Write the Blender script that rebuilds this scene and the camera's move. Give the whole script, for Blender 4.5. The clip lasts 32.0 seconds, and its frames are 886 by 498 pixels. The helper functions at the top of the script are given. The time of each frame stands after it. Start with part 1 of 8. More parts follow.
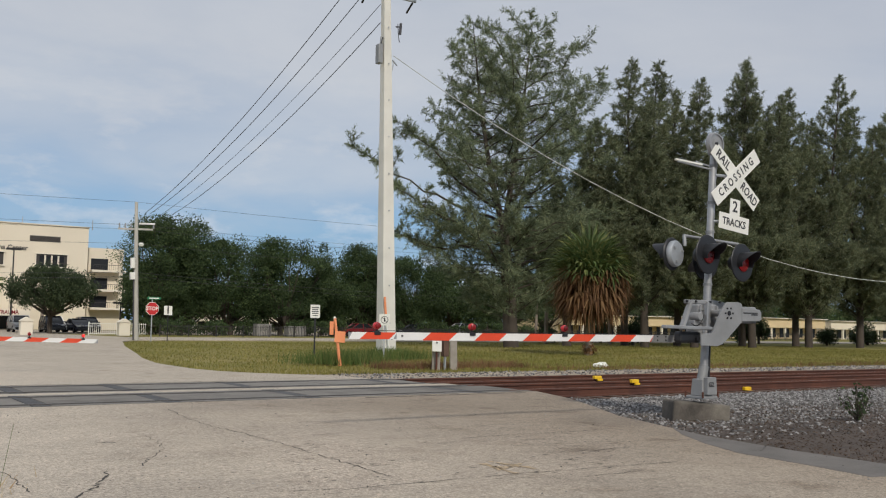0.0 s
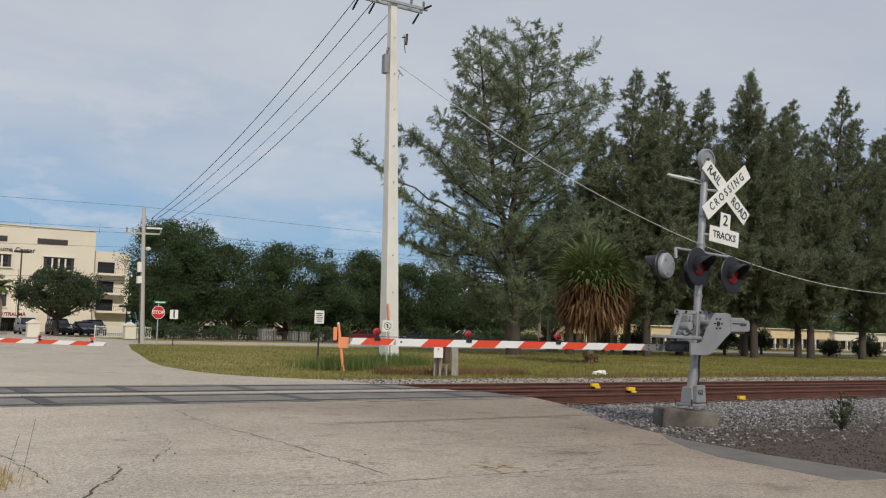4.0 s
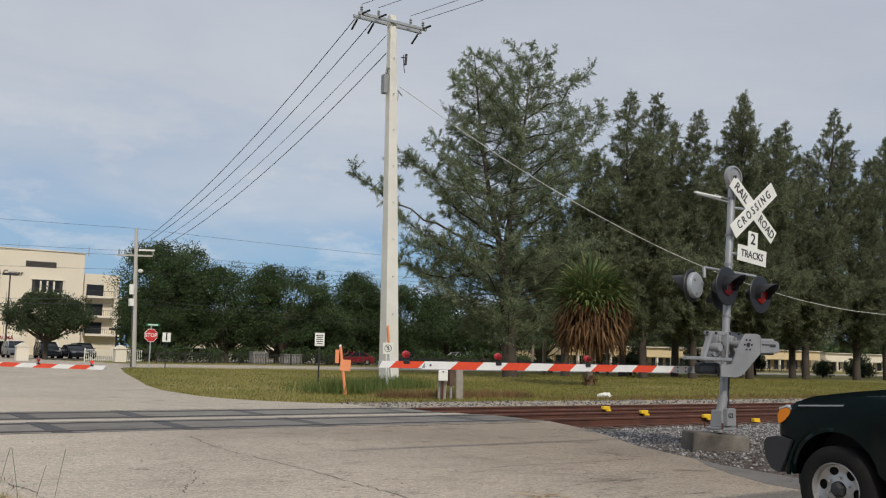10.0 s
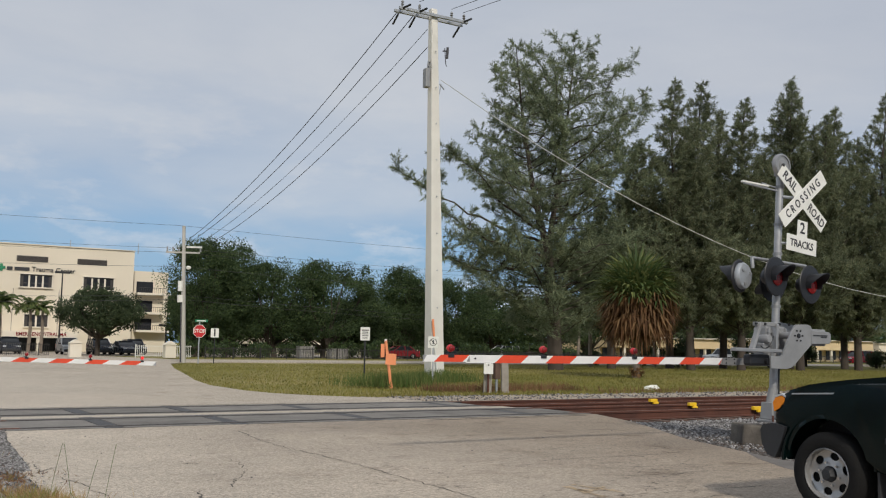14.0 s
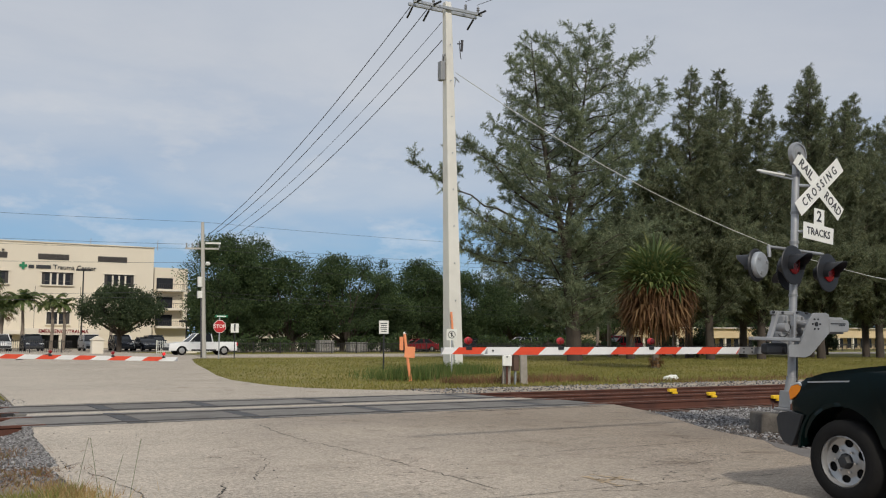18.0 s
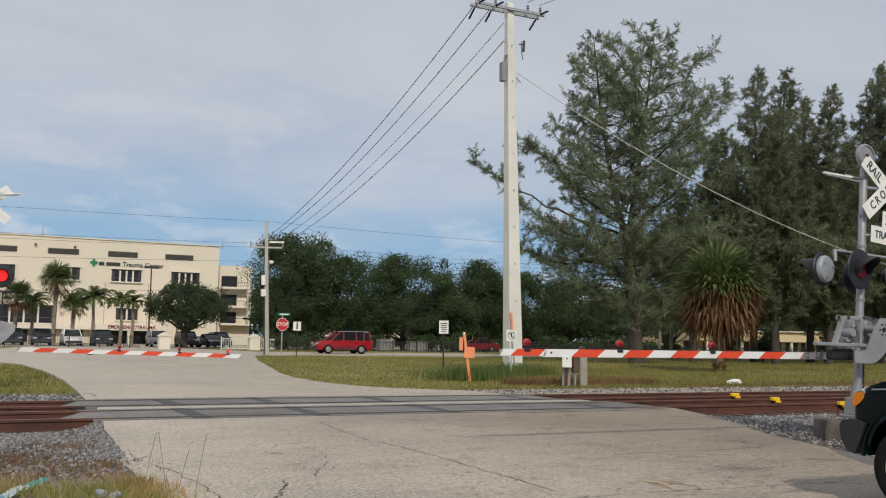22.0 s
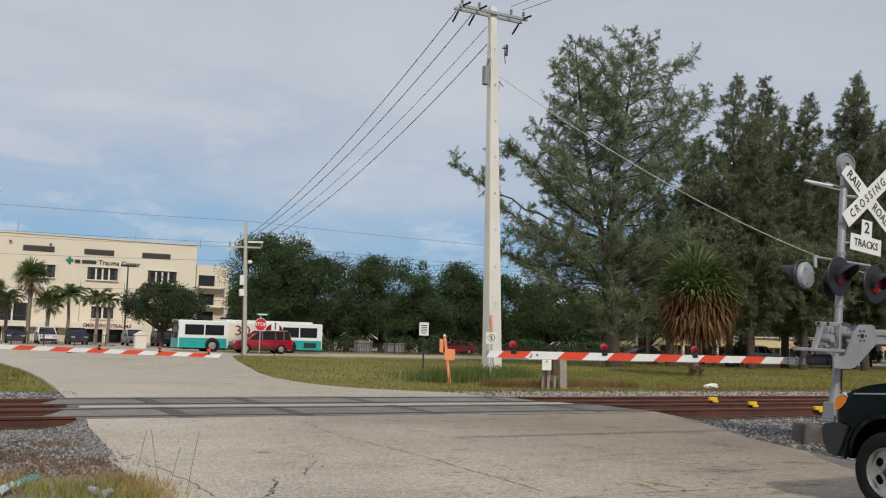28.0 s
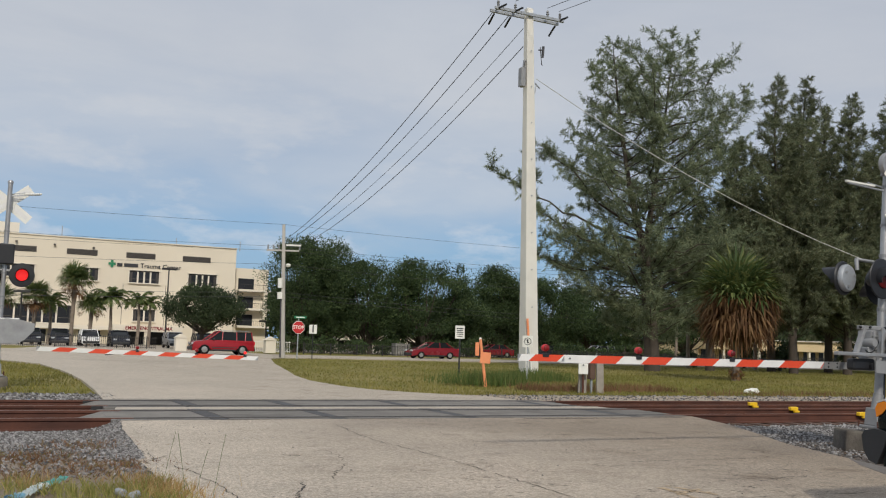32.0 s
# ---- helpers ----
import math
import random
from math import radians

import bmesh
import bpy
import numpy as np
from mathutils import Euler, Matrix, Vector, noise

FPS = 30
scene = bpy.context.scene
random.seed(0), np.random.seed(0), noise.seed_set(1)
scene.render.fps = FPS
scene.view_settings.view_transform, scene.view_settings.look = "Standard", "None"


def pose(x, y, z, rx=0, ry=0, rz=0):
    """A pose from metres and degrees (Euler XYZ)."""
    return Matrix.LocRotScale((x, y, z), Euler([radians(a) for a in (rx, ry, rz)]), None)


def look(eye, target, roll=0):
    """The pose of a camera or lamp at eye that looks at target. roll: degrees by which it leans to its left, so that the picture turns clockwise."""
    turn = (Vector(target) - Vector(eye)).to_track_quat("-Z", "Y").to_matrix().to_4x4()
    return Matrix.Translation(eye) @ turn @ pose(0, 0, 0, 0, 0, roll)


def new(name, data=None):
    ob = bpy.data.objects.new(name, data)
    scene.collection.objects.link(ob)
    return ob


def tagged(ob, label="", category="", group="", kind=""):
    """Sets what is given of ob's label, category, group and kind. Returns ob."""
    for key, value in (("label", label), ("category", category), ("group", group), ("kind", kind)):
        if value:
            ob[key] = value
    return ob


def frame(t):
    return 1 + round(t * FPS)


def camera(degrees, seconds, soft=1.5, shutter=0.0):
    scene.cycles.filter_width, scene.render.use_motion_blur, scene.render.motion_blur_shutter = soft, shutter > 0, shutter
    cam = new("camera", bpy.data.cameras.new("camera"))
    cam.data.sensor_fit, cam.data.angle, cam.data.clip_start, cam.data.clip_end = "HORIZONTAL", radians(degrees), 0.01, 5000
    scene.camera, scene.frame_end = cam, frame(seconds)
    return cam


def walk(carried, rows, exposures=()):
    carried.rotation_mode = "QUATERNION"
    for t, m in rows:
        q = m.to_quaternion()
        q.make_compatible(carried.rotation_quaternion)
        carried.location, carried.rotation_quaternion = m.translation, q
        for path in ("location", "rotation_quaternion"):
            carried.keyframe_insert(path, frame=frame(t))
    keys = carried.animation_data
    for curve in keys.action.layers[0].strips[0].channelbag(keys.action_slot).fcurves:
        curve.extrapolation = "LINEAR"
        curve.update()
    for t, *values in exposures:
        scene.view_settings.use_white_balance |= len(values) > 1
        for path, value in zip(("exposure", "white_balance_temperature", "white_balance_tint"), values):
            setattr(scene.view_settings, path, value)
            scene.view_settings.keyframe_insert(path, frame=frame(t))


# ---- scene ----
cam = camera(50.0, 32.0, 1.15)
# Axes of the plan: x along the railway, y along the road and away from the camera.
PATH = [
    (0, (0.989, -0.606, 1.350), (12.120, 15.934, 2.934), 0.99),
    (0.5, (0.991, -0.612, 1.346), (12.144, 15.905, 3.012), 1.56),
    (1, (0.883, -0.833, 1.388), (12.085, 15.656, 3.008), 1.58),
    (1.5, (0.799, -0.993, 1.397), (12.014, 15.488, 3.015), 1.56),
    (2, (0.771, -1.060, 1.392), (11.956, 15.438, 3.039), 1.54),
    (2.5, (0.736, -1.115, 1.395), (11.877, 15.409, 3.074), 1.54),
    (3, (0.774, -1.105, 1.381), (11.872, 15.446, 3.094), 1.54),
    (3.5, (0.794, -1.109, 1.368), (11.845, 15.471, 3.100), 1.54),
    (5.5, (0.609, -0.990, 1.327), (11.654, 15.614, 2.837), 2.06),
    (6, (0.638, -0.851, 1.360), (11.904, 15.614, 2.776), 2.31),
    (6.5, (0.609, -0.705, 1.366), (12.152, 15.562, 2.829), 2.87),
    (7, (0.528, -0.618, 1.365), (12.323, 15.469, 2.809), 3.01),
    (7.5, (0.529, -0.583, 1.355), (12.438, 15.412, 2.880), 2.80),
    (8, (0.498, -0.584, 1.358), (12.399, 15.395, 3.105), 2.57),
    (8.5, (0.465, -0.568, 1.379), (12.260, 15.465, 3.333), 2.15),
    (9, (0.474, -0.550, 1.375), (12.069, 15.610, 3.479), 1.82),
    (9.5, (0.517, -0.503, 1.350), (11.910, 15.787, 3.540), 1.63),
    (10, (0.543, -0.458, 1.344), (11.752, 15.961, 3.533), 1.44),
    (10.5, (0.548, -0.431, 1.355), (11.583, 16.110, 3.502), 1.25),
    (11, (0.566, -0.407, 1.358), (11.420, 16.257, 3.482), 1.17),
    (11.5, (0.594, -0.382, 1.357), (11.274, 16.395, 3.472), 1.20),
    (12, (0.603, -0.372, 1.353), (11.169, 16.478, 3.464), 1.20),
    (12.5, (0.610, -0.360, 1.349), (11.124, 16.522, 3.465), 1.20),
    (13, (0.593, -0.391, 1.337), (11.096, 16.499, 3.444), 1.25),
    (13.5, (0.589, -0.403, 1.334), (11.065, 16.506, 3.415), 1.18),
    (14, (0.568, -0.440, 1.346), (11.009, 16.497, 3.381), 1.00),
    (14.5, (0.539, -0.477, 1.347), (10.947, 16.485, 3.348), 0.89),
    (16.5, (0.522, -0.492, 1.342), (10.774, 16.575, 3.240), 0.54),
    (17, (0.533, -0.492, 1.343), (10.742, 16.603, 3.225), 0.41),
    (17.5, (0.515, -0.506, 1.349), (10.694, 16.608, 3.222), 0.35),
    (18, (0.531, -0.530, 1.351), (10.663, 16.611, 3.223), 0.31),
    (18.5, (0.515, -0.567, 1.367), (10.628, 16.587, 3.230), 0.23),
    (19, (0.502, -0.609, 1.374), (10.583, 16.565, 3.222), 0.20),
    (19.5, (0.475, -0.655, 1.379), (10.436, 16.590, 3.216), 0.25),
    (20, (0.423, -0.718, 1.379), (10.200, 16.633, 3.211), 0.41),
    (20.5, (0.467, -0.675, 1.381), (10.052, 16.782, 3.215), 0.57),
    (21, (0.492, -0.646, 1.367), (9.885, 16.914, 3.214), 0.77),
    (21.5, (0.491, -0.632, 1.375), (9.702, 17.024, 3.223), 0.87),
    (22, (0.500, -0.621, 1.364), (9.512, 17.137, 3.220), 1.04),
    (22.5, (0.507, -0.612, 1.342), (9.370, 17.218, 3.213), 1.33),
    (23, (0.535, -0.573, 1.335), (9.387, 17.263, 3.213), 1.50),
    (23.5, (0.517, -0.554, 1.330), (9.507, 17.213, 3.208), 1.66),
    (24, (0.474, -0.561, 1.336), (9.666, 17.104, 3.196), 1.71),
    (24.5, (0.393, -0.602, 1.345), (9.782, 16.961, 3.180), 1.76),
    (25, (0.369, -0.607, 1.353), (9.869, 16.899, 3.166), 1.75),
    (25.5, (0.378, -0.592, 1.350), (9.904, 16.902, 3.144), 1.76),
    (27.5, (0.374, -0.598, 1.356), (9.864, 16.903, 3.268), 1.63),
    (28, (0.337, -0.644, 1.352), (9.762, 16.893, 3.263), 1.64),
    (28.5, (0.373, -0.609, 1.358), (9.683, 16.989, 3.262), 1.57),
    (29, (0.372, -0.639, 1.355), (9.522, 17.043, 3.265), 1.57),
    (29.5, (0.377, -0.677, 1.365), (9.345, 17.098, 3.268), 1.48),
    (30, (0.417, -0.676, 1.366), (9.203, 17.190, 3.265), 1.52),
    (30.5, (0.431, -0.656, 1.357), (9.098, 17.266, 3.262), 1.46),
    (31, (0.445, -0.621, 1.355), (9.088, 17.312, 3.277), 1.42),
    (31.5, (0.464, -0.592, 1.348), (9.117, 17.335, 3.284), 1.61),
    (32, (0.468, -0.594, 1.351), (9.172, 17.307, 3.307), 1.80),
]
walk(cam, [(t, look(eye, target, roll)) for t, eye, target, roll in PATH])

# ---- world and sun ----
SUN_FROM = Vector((-0.36, -1.25, 1.0)).normalized()
world = bpy.data.worlds.new("sky")
scene.world = world
world.use_nodes = True
wn, wl = world.node_tree.nodes, world.node_tree.links
wn.clear()


def wnode(kind, **inputs):
    n = wn.new(kind)
    for k, v in inputs.items():
        n.inputs[k.replace("_", " ")].default_value = v
    return n


def wmath(op, a, b):
    n = wn.new("ShaderNodeMath")
    n.operation = op
    for i, v in enumerate((a, b)):
        if isinstance(v, (int, float)):
            n.inputs[i].default_value = v
        else:
            wl.new(v, n.inputs[i])
    return n.outputs[0]


def wramp(fac, stops):
    n = wn.new("ShaderNodeValToRGB")
    while len(n.color_ramp.elements) < len(stops):
        n.color_ramp.elements.new(0.5)
    for e, (p, col) in zip(n.color_ramp.elements, stops):
        e.position, e.color = p, (*col, 1)
    wl.new(fac, n.inputs[0])
    return n.outputs[0]


def wmix(fac, a, b):
    n = wn.new("ShaderNodeMix")
    n.data_type = "RGBA"
    for s, v in ((n.inputs[0], fac), (n.inputs[6], a), (n.inputs[7], b)):
        if isinstance(v, tuple):
            s.default_value = (*v, 1)
        elif isinstance(v, float):
            s.default_value = v
        else:
            wl.new(v, s)
    return n.outputs[2]


sky = wn.new("ShaderNodeTexSky")
sky.sky_type, sky.sun_disc = "NISHITA", False
sky.sun_elevation = math.asin(SUN_FROM.z)
sky.sun_rotation = math.atan2(SUN_FROM.x, SUN_FROM.y)
sky.dust_density = 1.5
skyscale = wn.new("ShaderNodeVectorMath")
skyscale.operation = "SCALE"
skyscale.inputs["Scale"].default_value = 0.085
wl.new(sky.outputs[0], skyscale.inputs[0])
tc = wn.new("ShaderNodeTexCoord")
sep = wn.new("ShaderNodeSeparateXYZ")
wl.new(tc.outputs["Generated"], sep.inputs[0])
up = wmath("MAXIMUM", sep.outputs[2], 0.0)
flat = wmath("ADD", up, 0.16)
com = wn.new("ShaderNodeCombineXYZ")
wl.new(wmath("DIVIDE", sep.outputs[0], flat), com.inputs[0])
wl.new(wmath("DIVIDE", sep.outputs[1], flat), com.inputs[1])
big = wnode("ShaderNodeTexNoise", Scale=1.1, Detail=7.0, Roughness=0.55, Distortion=0.4)
wl.new(com.outputs[0], big.inputs["Vector"])
low = wnode("ShaderNodeTexNoise", Scale=9.0, Detail=6.0, Roughness=0.6)
stretch = wn.new("ShaderNodeMapping")
stretch.inputs["Scale"].default_value = (1, 1, 2.6)
wl.new(tc.outputs["Generated"], stretch.inputs["Vector"])
wl.new(stretch.outputs[0], low.inputs["Vector"])
# a high grey deck, with a clear strip low over the horizon and small clouds in it
deck = wramp(wmath("ADD", up, wmath("MULTIPLY", wmath("SUBTRACT", big.outputs["Fac"], 0.5), 0.16)),
             [(0.085, (0, 0, 0)), (0.17, (0.66, 0.66, 0.66)), (0.28, (0.97, 0.97, 0.97))])
puffs = wramp(low.outputs["Fac"], [(0.52, (0, 0, 0)), (0.70, (0.85, 0.85, 0.85))])
tone = wramp(big.outputs["Fac"], [(0.3, (0.47, 0.512, 0.588)), (0.7, (0.595, 0.62, 0.662))])
east = wramp(sep.outputs[0], [(0.45, (1, 1, 1)), (0.92, (0.87, 0.88, 0.912))])
dk = wn.new("ShaderNodeMix")
dk.data_type, dk.blend_type = "RGBA", "MULTIPLY"
dk.inputs[0].default_value = 1.0
wl.new(tone, dk.inputs[6])
wl.new(east, dk.inputs[7])
tone = dk.outputs[2]
bluish = wmix(0.6, skyscale.outputs[0], (0.22, 0.43, 0.72))
lowsky = wmix(puffs, bluish, (0.60, 0.66, 0.74))
full = wmix(deck, lowsky, tone)
bg = wn.new("ShaderNodeBackground")
bg.inputs["Strength"].default_value = 1.0
wl.new(full, bg.inputs[0])
wout = wn.new("ShaderNodeOutputWorld")
wl.new(bg.outputs[0], wout.inputs[0])

sun = new("sun", bpy.data.lights.new("sun", "SUN"))
sun.data.energy, sun.data.angle, sun.data.color = 2.45, radians(4), (1.0, 0.93, 0.82)
sun.matrix_world = look(SUN_FROM * 60, (0, 0, 0))
scene.view_settings.exposure = 0.0


# ---- materials ----
def surf(name, a, b=None, scale=3.0, rough=0.7, metal=0.0, bump=0.15, fine=40.0, own=False, emit=None, stretch=None, c=None, cfac=(0.6, 0.75), rand=0.0, spec=None, pepper=None, grit=None):
    """Two tones mixed by coarse and fine noise, an optional third tone in spots, with relief from both scales."""
    m = bpy.data.materials.new(name)
    m.use_nodes = True
    n, l = m.node_tree.nodes, m.node_tree.links
    p = n["Principled BSDF"]
    b = b or tuple(v * 0.75 for v in a)
    if own:
        src = n.new("ShaderNodeTexCoord").outputs["Object"]
    else:
        src = n.new("ShaderNodeNewGeometry").outputs["Position"]
    if stretch:
        mp = n.new("ShaderNodeMapping")
        mp.inputs["Scale"].default_value = stretch
        l.new(src, mp.inputs["Vector"])
        src = mp.outputs[0]

    def noisy(s, d):
        q = n.new("ShaderNodeTexNoise")
        q.inputs["Scale"].default_value, q.inputs["Detail"].default_value, q.inputs["Roughness"].default_value = s, d, 0.62
        l.new(src, q.inputs["Vector"])
        return q.outputs["Fac"]

    def ramp(f, lo, hi):
        q = n.new("ShaderNodeMapRange")
        q.inputs["From Min"].default_value, q.inputs["From Max"].default_value = lo, hi
        l.new(f, q.inputs["Value"])
        return q.outputs["Result"]

    def mix(f, x, y, kind="MIX"):
        q = n.new("ShaderNodeMix")
        q.data_type, q.blend_type = "RGBA", kind
        for s, v in ((q.inputs[0], f), (q.inputs[6], x), (q.inputs[7], y)):
            if isinstance(v, tuple):
                s.default_value = (*v, 1)
            elif isinstance(v, (int, float)):
                s.default_value = v
            else:
                l.new(v, s)
        return q.outputs[2]
    f1, f2 = noisy(scale, 5), noisy(fine, 3)
    col = mix(ramp(f1, 0.3, 0.7), a, b)
    col = mix(ramp(f2, 0.35, 0.7), col, mix(0.35, col, b))
    if c:
        col = mix(ramp(noisy(scale * 0.37, 6), *cfac), col, c)
    if pepper:
        grains = ramp(noisy(24, 6), 0.56, 0.66)
        where = ramp(noisy(0.42, 5), 0.47, 0.62)
        both = n.new("ShaderNodeMath")
        both.operation = "MULTIPLY"
        both.use_clamp = True
        l.new(grains, both.inputs[0])
        l.new(where, both.inputs[1])
        streak = n.new("ShaderNodeMapping")
        streak.inputs["Scale"].default_value = (0.7, 2.0, 1)
        l.new(src, streak.inputs["Vector"])
        sn = n.new("ShaderNodeTexNoise")
        sn.inputs["Scale"].default_value, sn.inputs["Detail"].default_value = 2.2, 6
        l.new(streak.outputs[0], sn.inputs["Vector"])
        col = mix(both.outputs[0], col, pepper)
        sm = n.new("ShaderNodeMath")
        sm.operation = "MULTIPLY"
        l.new(ramp(sn.outputs["Fac"], 0.58, 0.74), sm.inputs[0])
        sm.inputs[1].default_value = 0.35
        col = mix(sm.outputs[0], col, pepper)
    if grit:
        # aggregate grains of two sizes, then a tone darkening towards +x with stains there
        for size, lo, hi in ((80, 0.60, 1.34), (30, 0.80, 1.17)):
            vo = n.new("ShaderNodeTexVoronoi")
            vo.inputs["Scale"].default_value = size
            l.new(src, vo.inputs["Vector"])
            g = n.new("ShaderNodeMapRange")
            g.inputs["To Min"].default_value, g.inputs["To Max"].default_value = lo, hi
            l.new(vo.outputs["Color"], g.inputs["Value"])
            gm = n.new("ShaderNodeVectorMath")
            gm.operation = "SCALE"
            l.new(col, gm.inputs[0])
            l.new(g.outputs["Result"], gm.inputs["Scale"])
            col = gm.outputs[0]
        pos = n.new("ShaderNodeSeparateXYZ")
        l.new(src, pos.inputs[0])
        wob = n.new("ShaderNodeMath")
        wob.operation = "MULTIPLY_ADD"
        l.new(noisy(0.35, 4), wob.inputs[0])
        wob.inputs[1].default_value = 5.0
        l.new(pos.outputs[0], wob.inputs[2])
        eastward = ramp(wob.outputs[0], 5.2, 12.5)
        col = mix(eastward, col, mix(1.0, col, grit, "MULTIPLY"))
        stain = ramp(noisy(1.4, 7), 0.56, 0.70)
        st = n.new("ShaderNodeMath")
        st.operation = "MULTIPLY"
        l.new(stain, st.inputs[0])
        l.new(eastward, st.inputs[1])
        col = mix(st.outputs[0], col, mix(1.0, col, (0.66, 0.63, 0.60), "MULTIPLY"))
    if rand:
        info = n.new("ShaderNodeObjectInfo").outputs["Random"]
        hsv = n.new("ShaderNodeHueSaturation")
        l.new(ramp(info, 0, 1), hsv.inputs["Value"])
        hsv.inputs["Value"].default_value = 1
        rr = n.new("ShaderNodeMapRange")
        rr.inputs["To Min"].default_value, rr.inputs["To Max"].default_value = 1 - rand, 1 + rand
        l.new(info, rr.inputs["Value"])
        l.new(rr.outputs["Result"], hsv.inputs["Value"])
        l.new(col, hsv.inputs["Color"])
        col = hsv.outputs["Color"]
    l.new(col, p.inputs["Base Color"])
    p.inputs["Metallic"].default_value = metal
    rg = n.new("ShaderNodeMapRange")
    rg.inputs["To Min"].default_value, rg.inputs["To Max"].default_value = max(0.02, rough - 0.1), min(1, rough + 0.1)
    l.new(f1, rg.inputs["Value"])
    l.new(rg.outputs["Result"], p.inputs["Roughness"])
    if spec is not None:
        p.inputs["Specular IOR Level"].default_value = spec
    if bump:
        bp = n.new("ShaderNodeBump")
        bp.inputs["Strength"].default_value, bp.inputs["Distance"].default_value = bump, 0.02
        l.new(f2, bp.inputs["Height"])
        l.new(bp.outputs[0], p.inputs["Normal"])
    if emit:
        p.inputs["Emission Color"].default_value, p.inputs["Emission Strength"].default_value = (*emit[:3], 1), emit[3]
    return m


def foliage(name, a, b, c):
    """Leaf tone that varies leaf by leaf, a little light passing through."""
    m = bpy.data.materials.new(name)
    m.use_nodes = True
    n, l = m.node_tree.nodes, m.node_tree.links
    p = n["Principled BSDF"]
    g = n.new("ShaderNodeNewGeometry")
    r = n.new("ShaderNodeValToRGB")
    r.color_ramp.elements[0].color, r.color_ramp.elements[1].color = (*a, 1), (*c, 1)
    e = r.color_ramp.elements.new(0.55)
    e.color = (*b, 1)
    l.new(g.outputs["Random Per Island"], r.inputs[0])
    q = n.new("ShaderNodeTexNoise")
    q.inputs["Scale"].default_value = 0.45
    l.new(g.outputs["Position"], q.inputs["Vector"])
    h = n.new("ShaderNodeHueSaturation")
    mr = n.new("ShaderNodeMapRange")
    mr.inputs["From Min"].default_value, mr.inputs["From Max"].default_value = 0.3, 0.7
    mr.inputs["To Min"].default_value, mr.inputs["To Max"].default_value = 0.7, 1.3
    l.new(q.outputs["Fac"], mr.inputs["Value"])
    l.new(mr.outputs[0], h.inputs["Value"])
    l.new(r.outputs[0], h.inputs["Color"])
    l.new(h.outputs[0], p.inputs["Base Color"])
    p.inputs["Roughness"].default_value = 0.65
    p.inputs["Specular IOR Level"].default_value = 0.25
    t = n.new("ShaderNodeBsdfTranslucent")
    l.new(h.outputs[0], t.inputs[0])
    mx = n.new("ShaderNodeMixShader")
    mx.inputs[0].default_value = 0.38
    l.new(p.outputs[0], mx.inputs[1])
    l.new(t.outputs[0], mx.inputs[2])
    l.new(mx.outputs[0], n["Material Output"].inputs[0])
    return m


M = {}
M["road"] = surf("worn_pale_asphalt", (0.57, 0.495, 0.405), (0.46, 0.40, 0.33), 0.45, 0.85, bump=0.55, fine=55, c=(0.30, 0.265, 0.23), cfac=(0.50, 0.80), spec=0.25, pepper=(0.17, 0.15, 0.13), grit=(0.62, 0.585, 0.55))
M["roadfar"] = surf("bleached_asphalt", (0.535, 0.468, 0.385), (0.44, 0.388, 0.32), 0.3, 0.88, bump=0.25, fine=30, spec=0.3, c=(0.34, 0.305, 0.26), cfac=(0.56, 0.74), grit=(0.90, 0.89, 0.88))
M["patch"] = surf("darker_asphalt_patch", (0.185, 0.168, 0.152), (0.115, 0.105, 0.096), 1.5, 0.85, bump=0.4, fine=38, pepper=(0.12, 0.11, 0.10))
M["crack"] = surf("crack_filled_with_dirt", (0.07, 0.06, 0.05), (0.05, 0.045, 0.04), 5, 0.95)
M["gravelbed"] = surf("packed_gravel", (0.15, 0.138, 0.128), (0.085, 0.075, 0.068), 3, 0.95, bump=0.9, fine=35, c=(0.13, 0.085, 0.06), cfac=(0.5, 0.7))
M["sandbed"] = surf("sandy_gravel_verge", (0.30, 0.245, 0.185), (0.19, 0.15, 0.115), 3, 0.95, bump=0.9, fine=35, c=(0.17, 0.105, 0.06), cfac=(0.5, 0.7))
M["palesand"] = surf("pale_sandy_gravel", (0.44, 0.375, 0.29), (0.30, 0.25, 0.195), 2, 0.95, bump=0.8, fine=35, c=(0.22, 0.15, 0.09), cfac=(0.55, 0.75))
M["stone"] = surf("grey_ballast_stone", (0.46, 0.45, 0.45), (0.30, 0.30, 0.31), 9, 0.9, bump=0.3, fine=60, c=(0.24, 0.20, 0.17), cfac=(0.55, 0.7), rand=0.4)
M["grassland"] = surf("mown_dry_grass", (0.200, 0.180, 0.050), (0.135, 0.134, 0.033), 0.25, 0.95, bump=0.8, fine=14, c=(0.30, 0.25, 0.11), cfac=(0.45, 0.7), spec=0.1)
M["dirt"] = surf("brown_leaf_litter", (0.105, 0.080, 0.064), (0.050, 0.038, 0.031), 4, 0.95, bump=0.8, fine=30)
M["rail"] = surf("rusty_rail_steel", (0.135, 0.048, 0.028), (0.062, 0.026, 0.019), 1.3, 0.8, 0.1, 0.3, 40)
M["railtop"] = surf("worn_rail_head", (0.30, 0.20, 0.16), (0.20, 0.12, 0.09), 3, 0.42, 0.6, 0.1, 40)
M["railcross"] = surf("dark_worn_steel", (0.13, 0.12, 0.115), (0.075, 0.068, 0.066), 5, 0.5, 0.5, 0.1, 40)
M["tie"] = surf("weathered_tie_wood", (0.14, 0.085, 0.06), (0.08, 0.05, 0.04), 4, 0.95, 0, 0.6, 25)
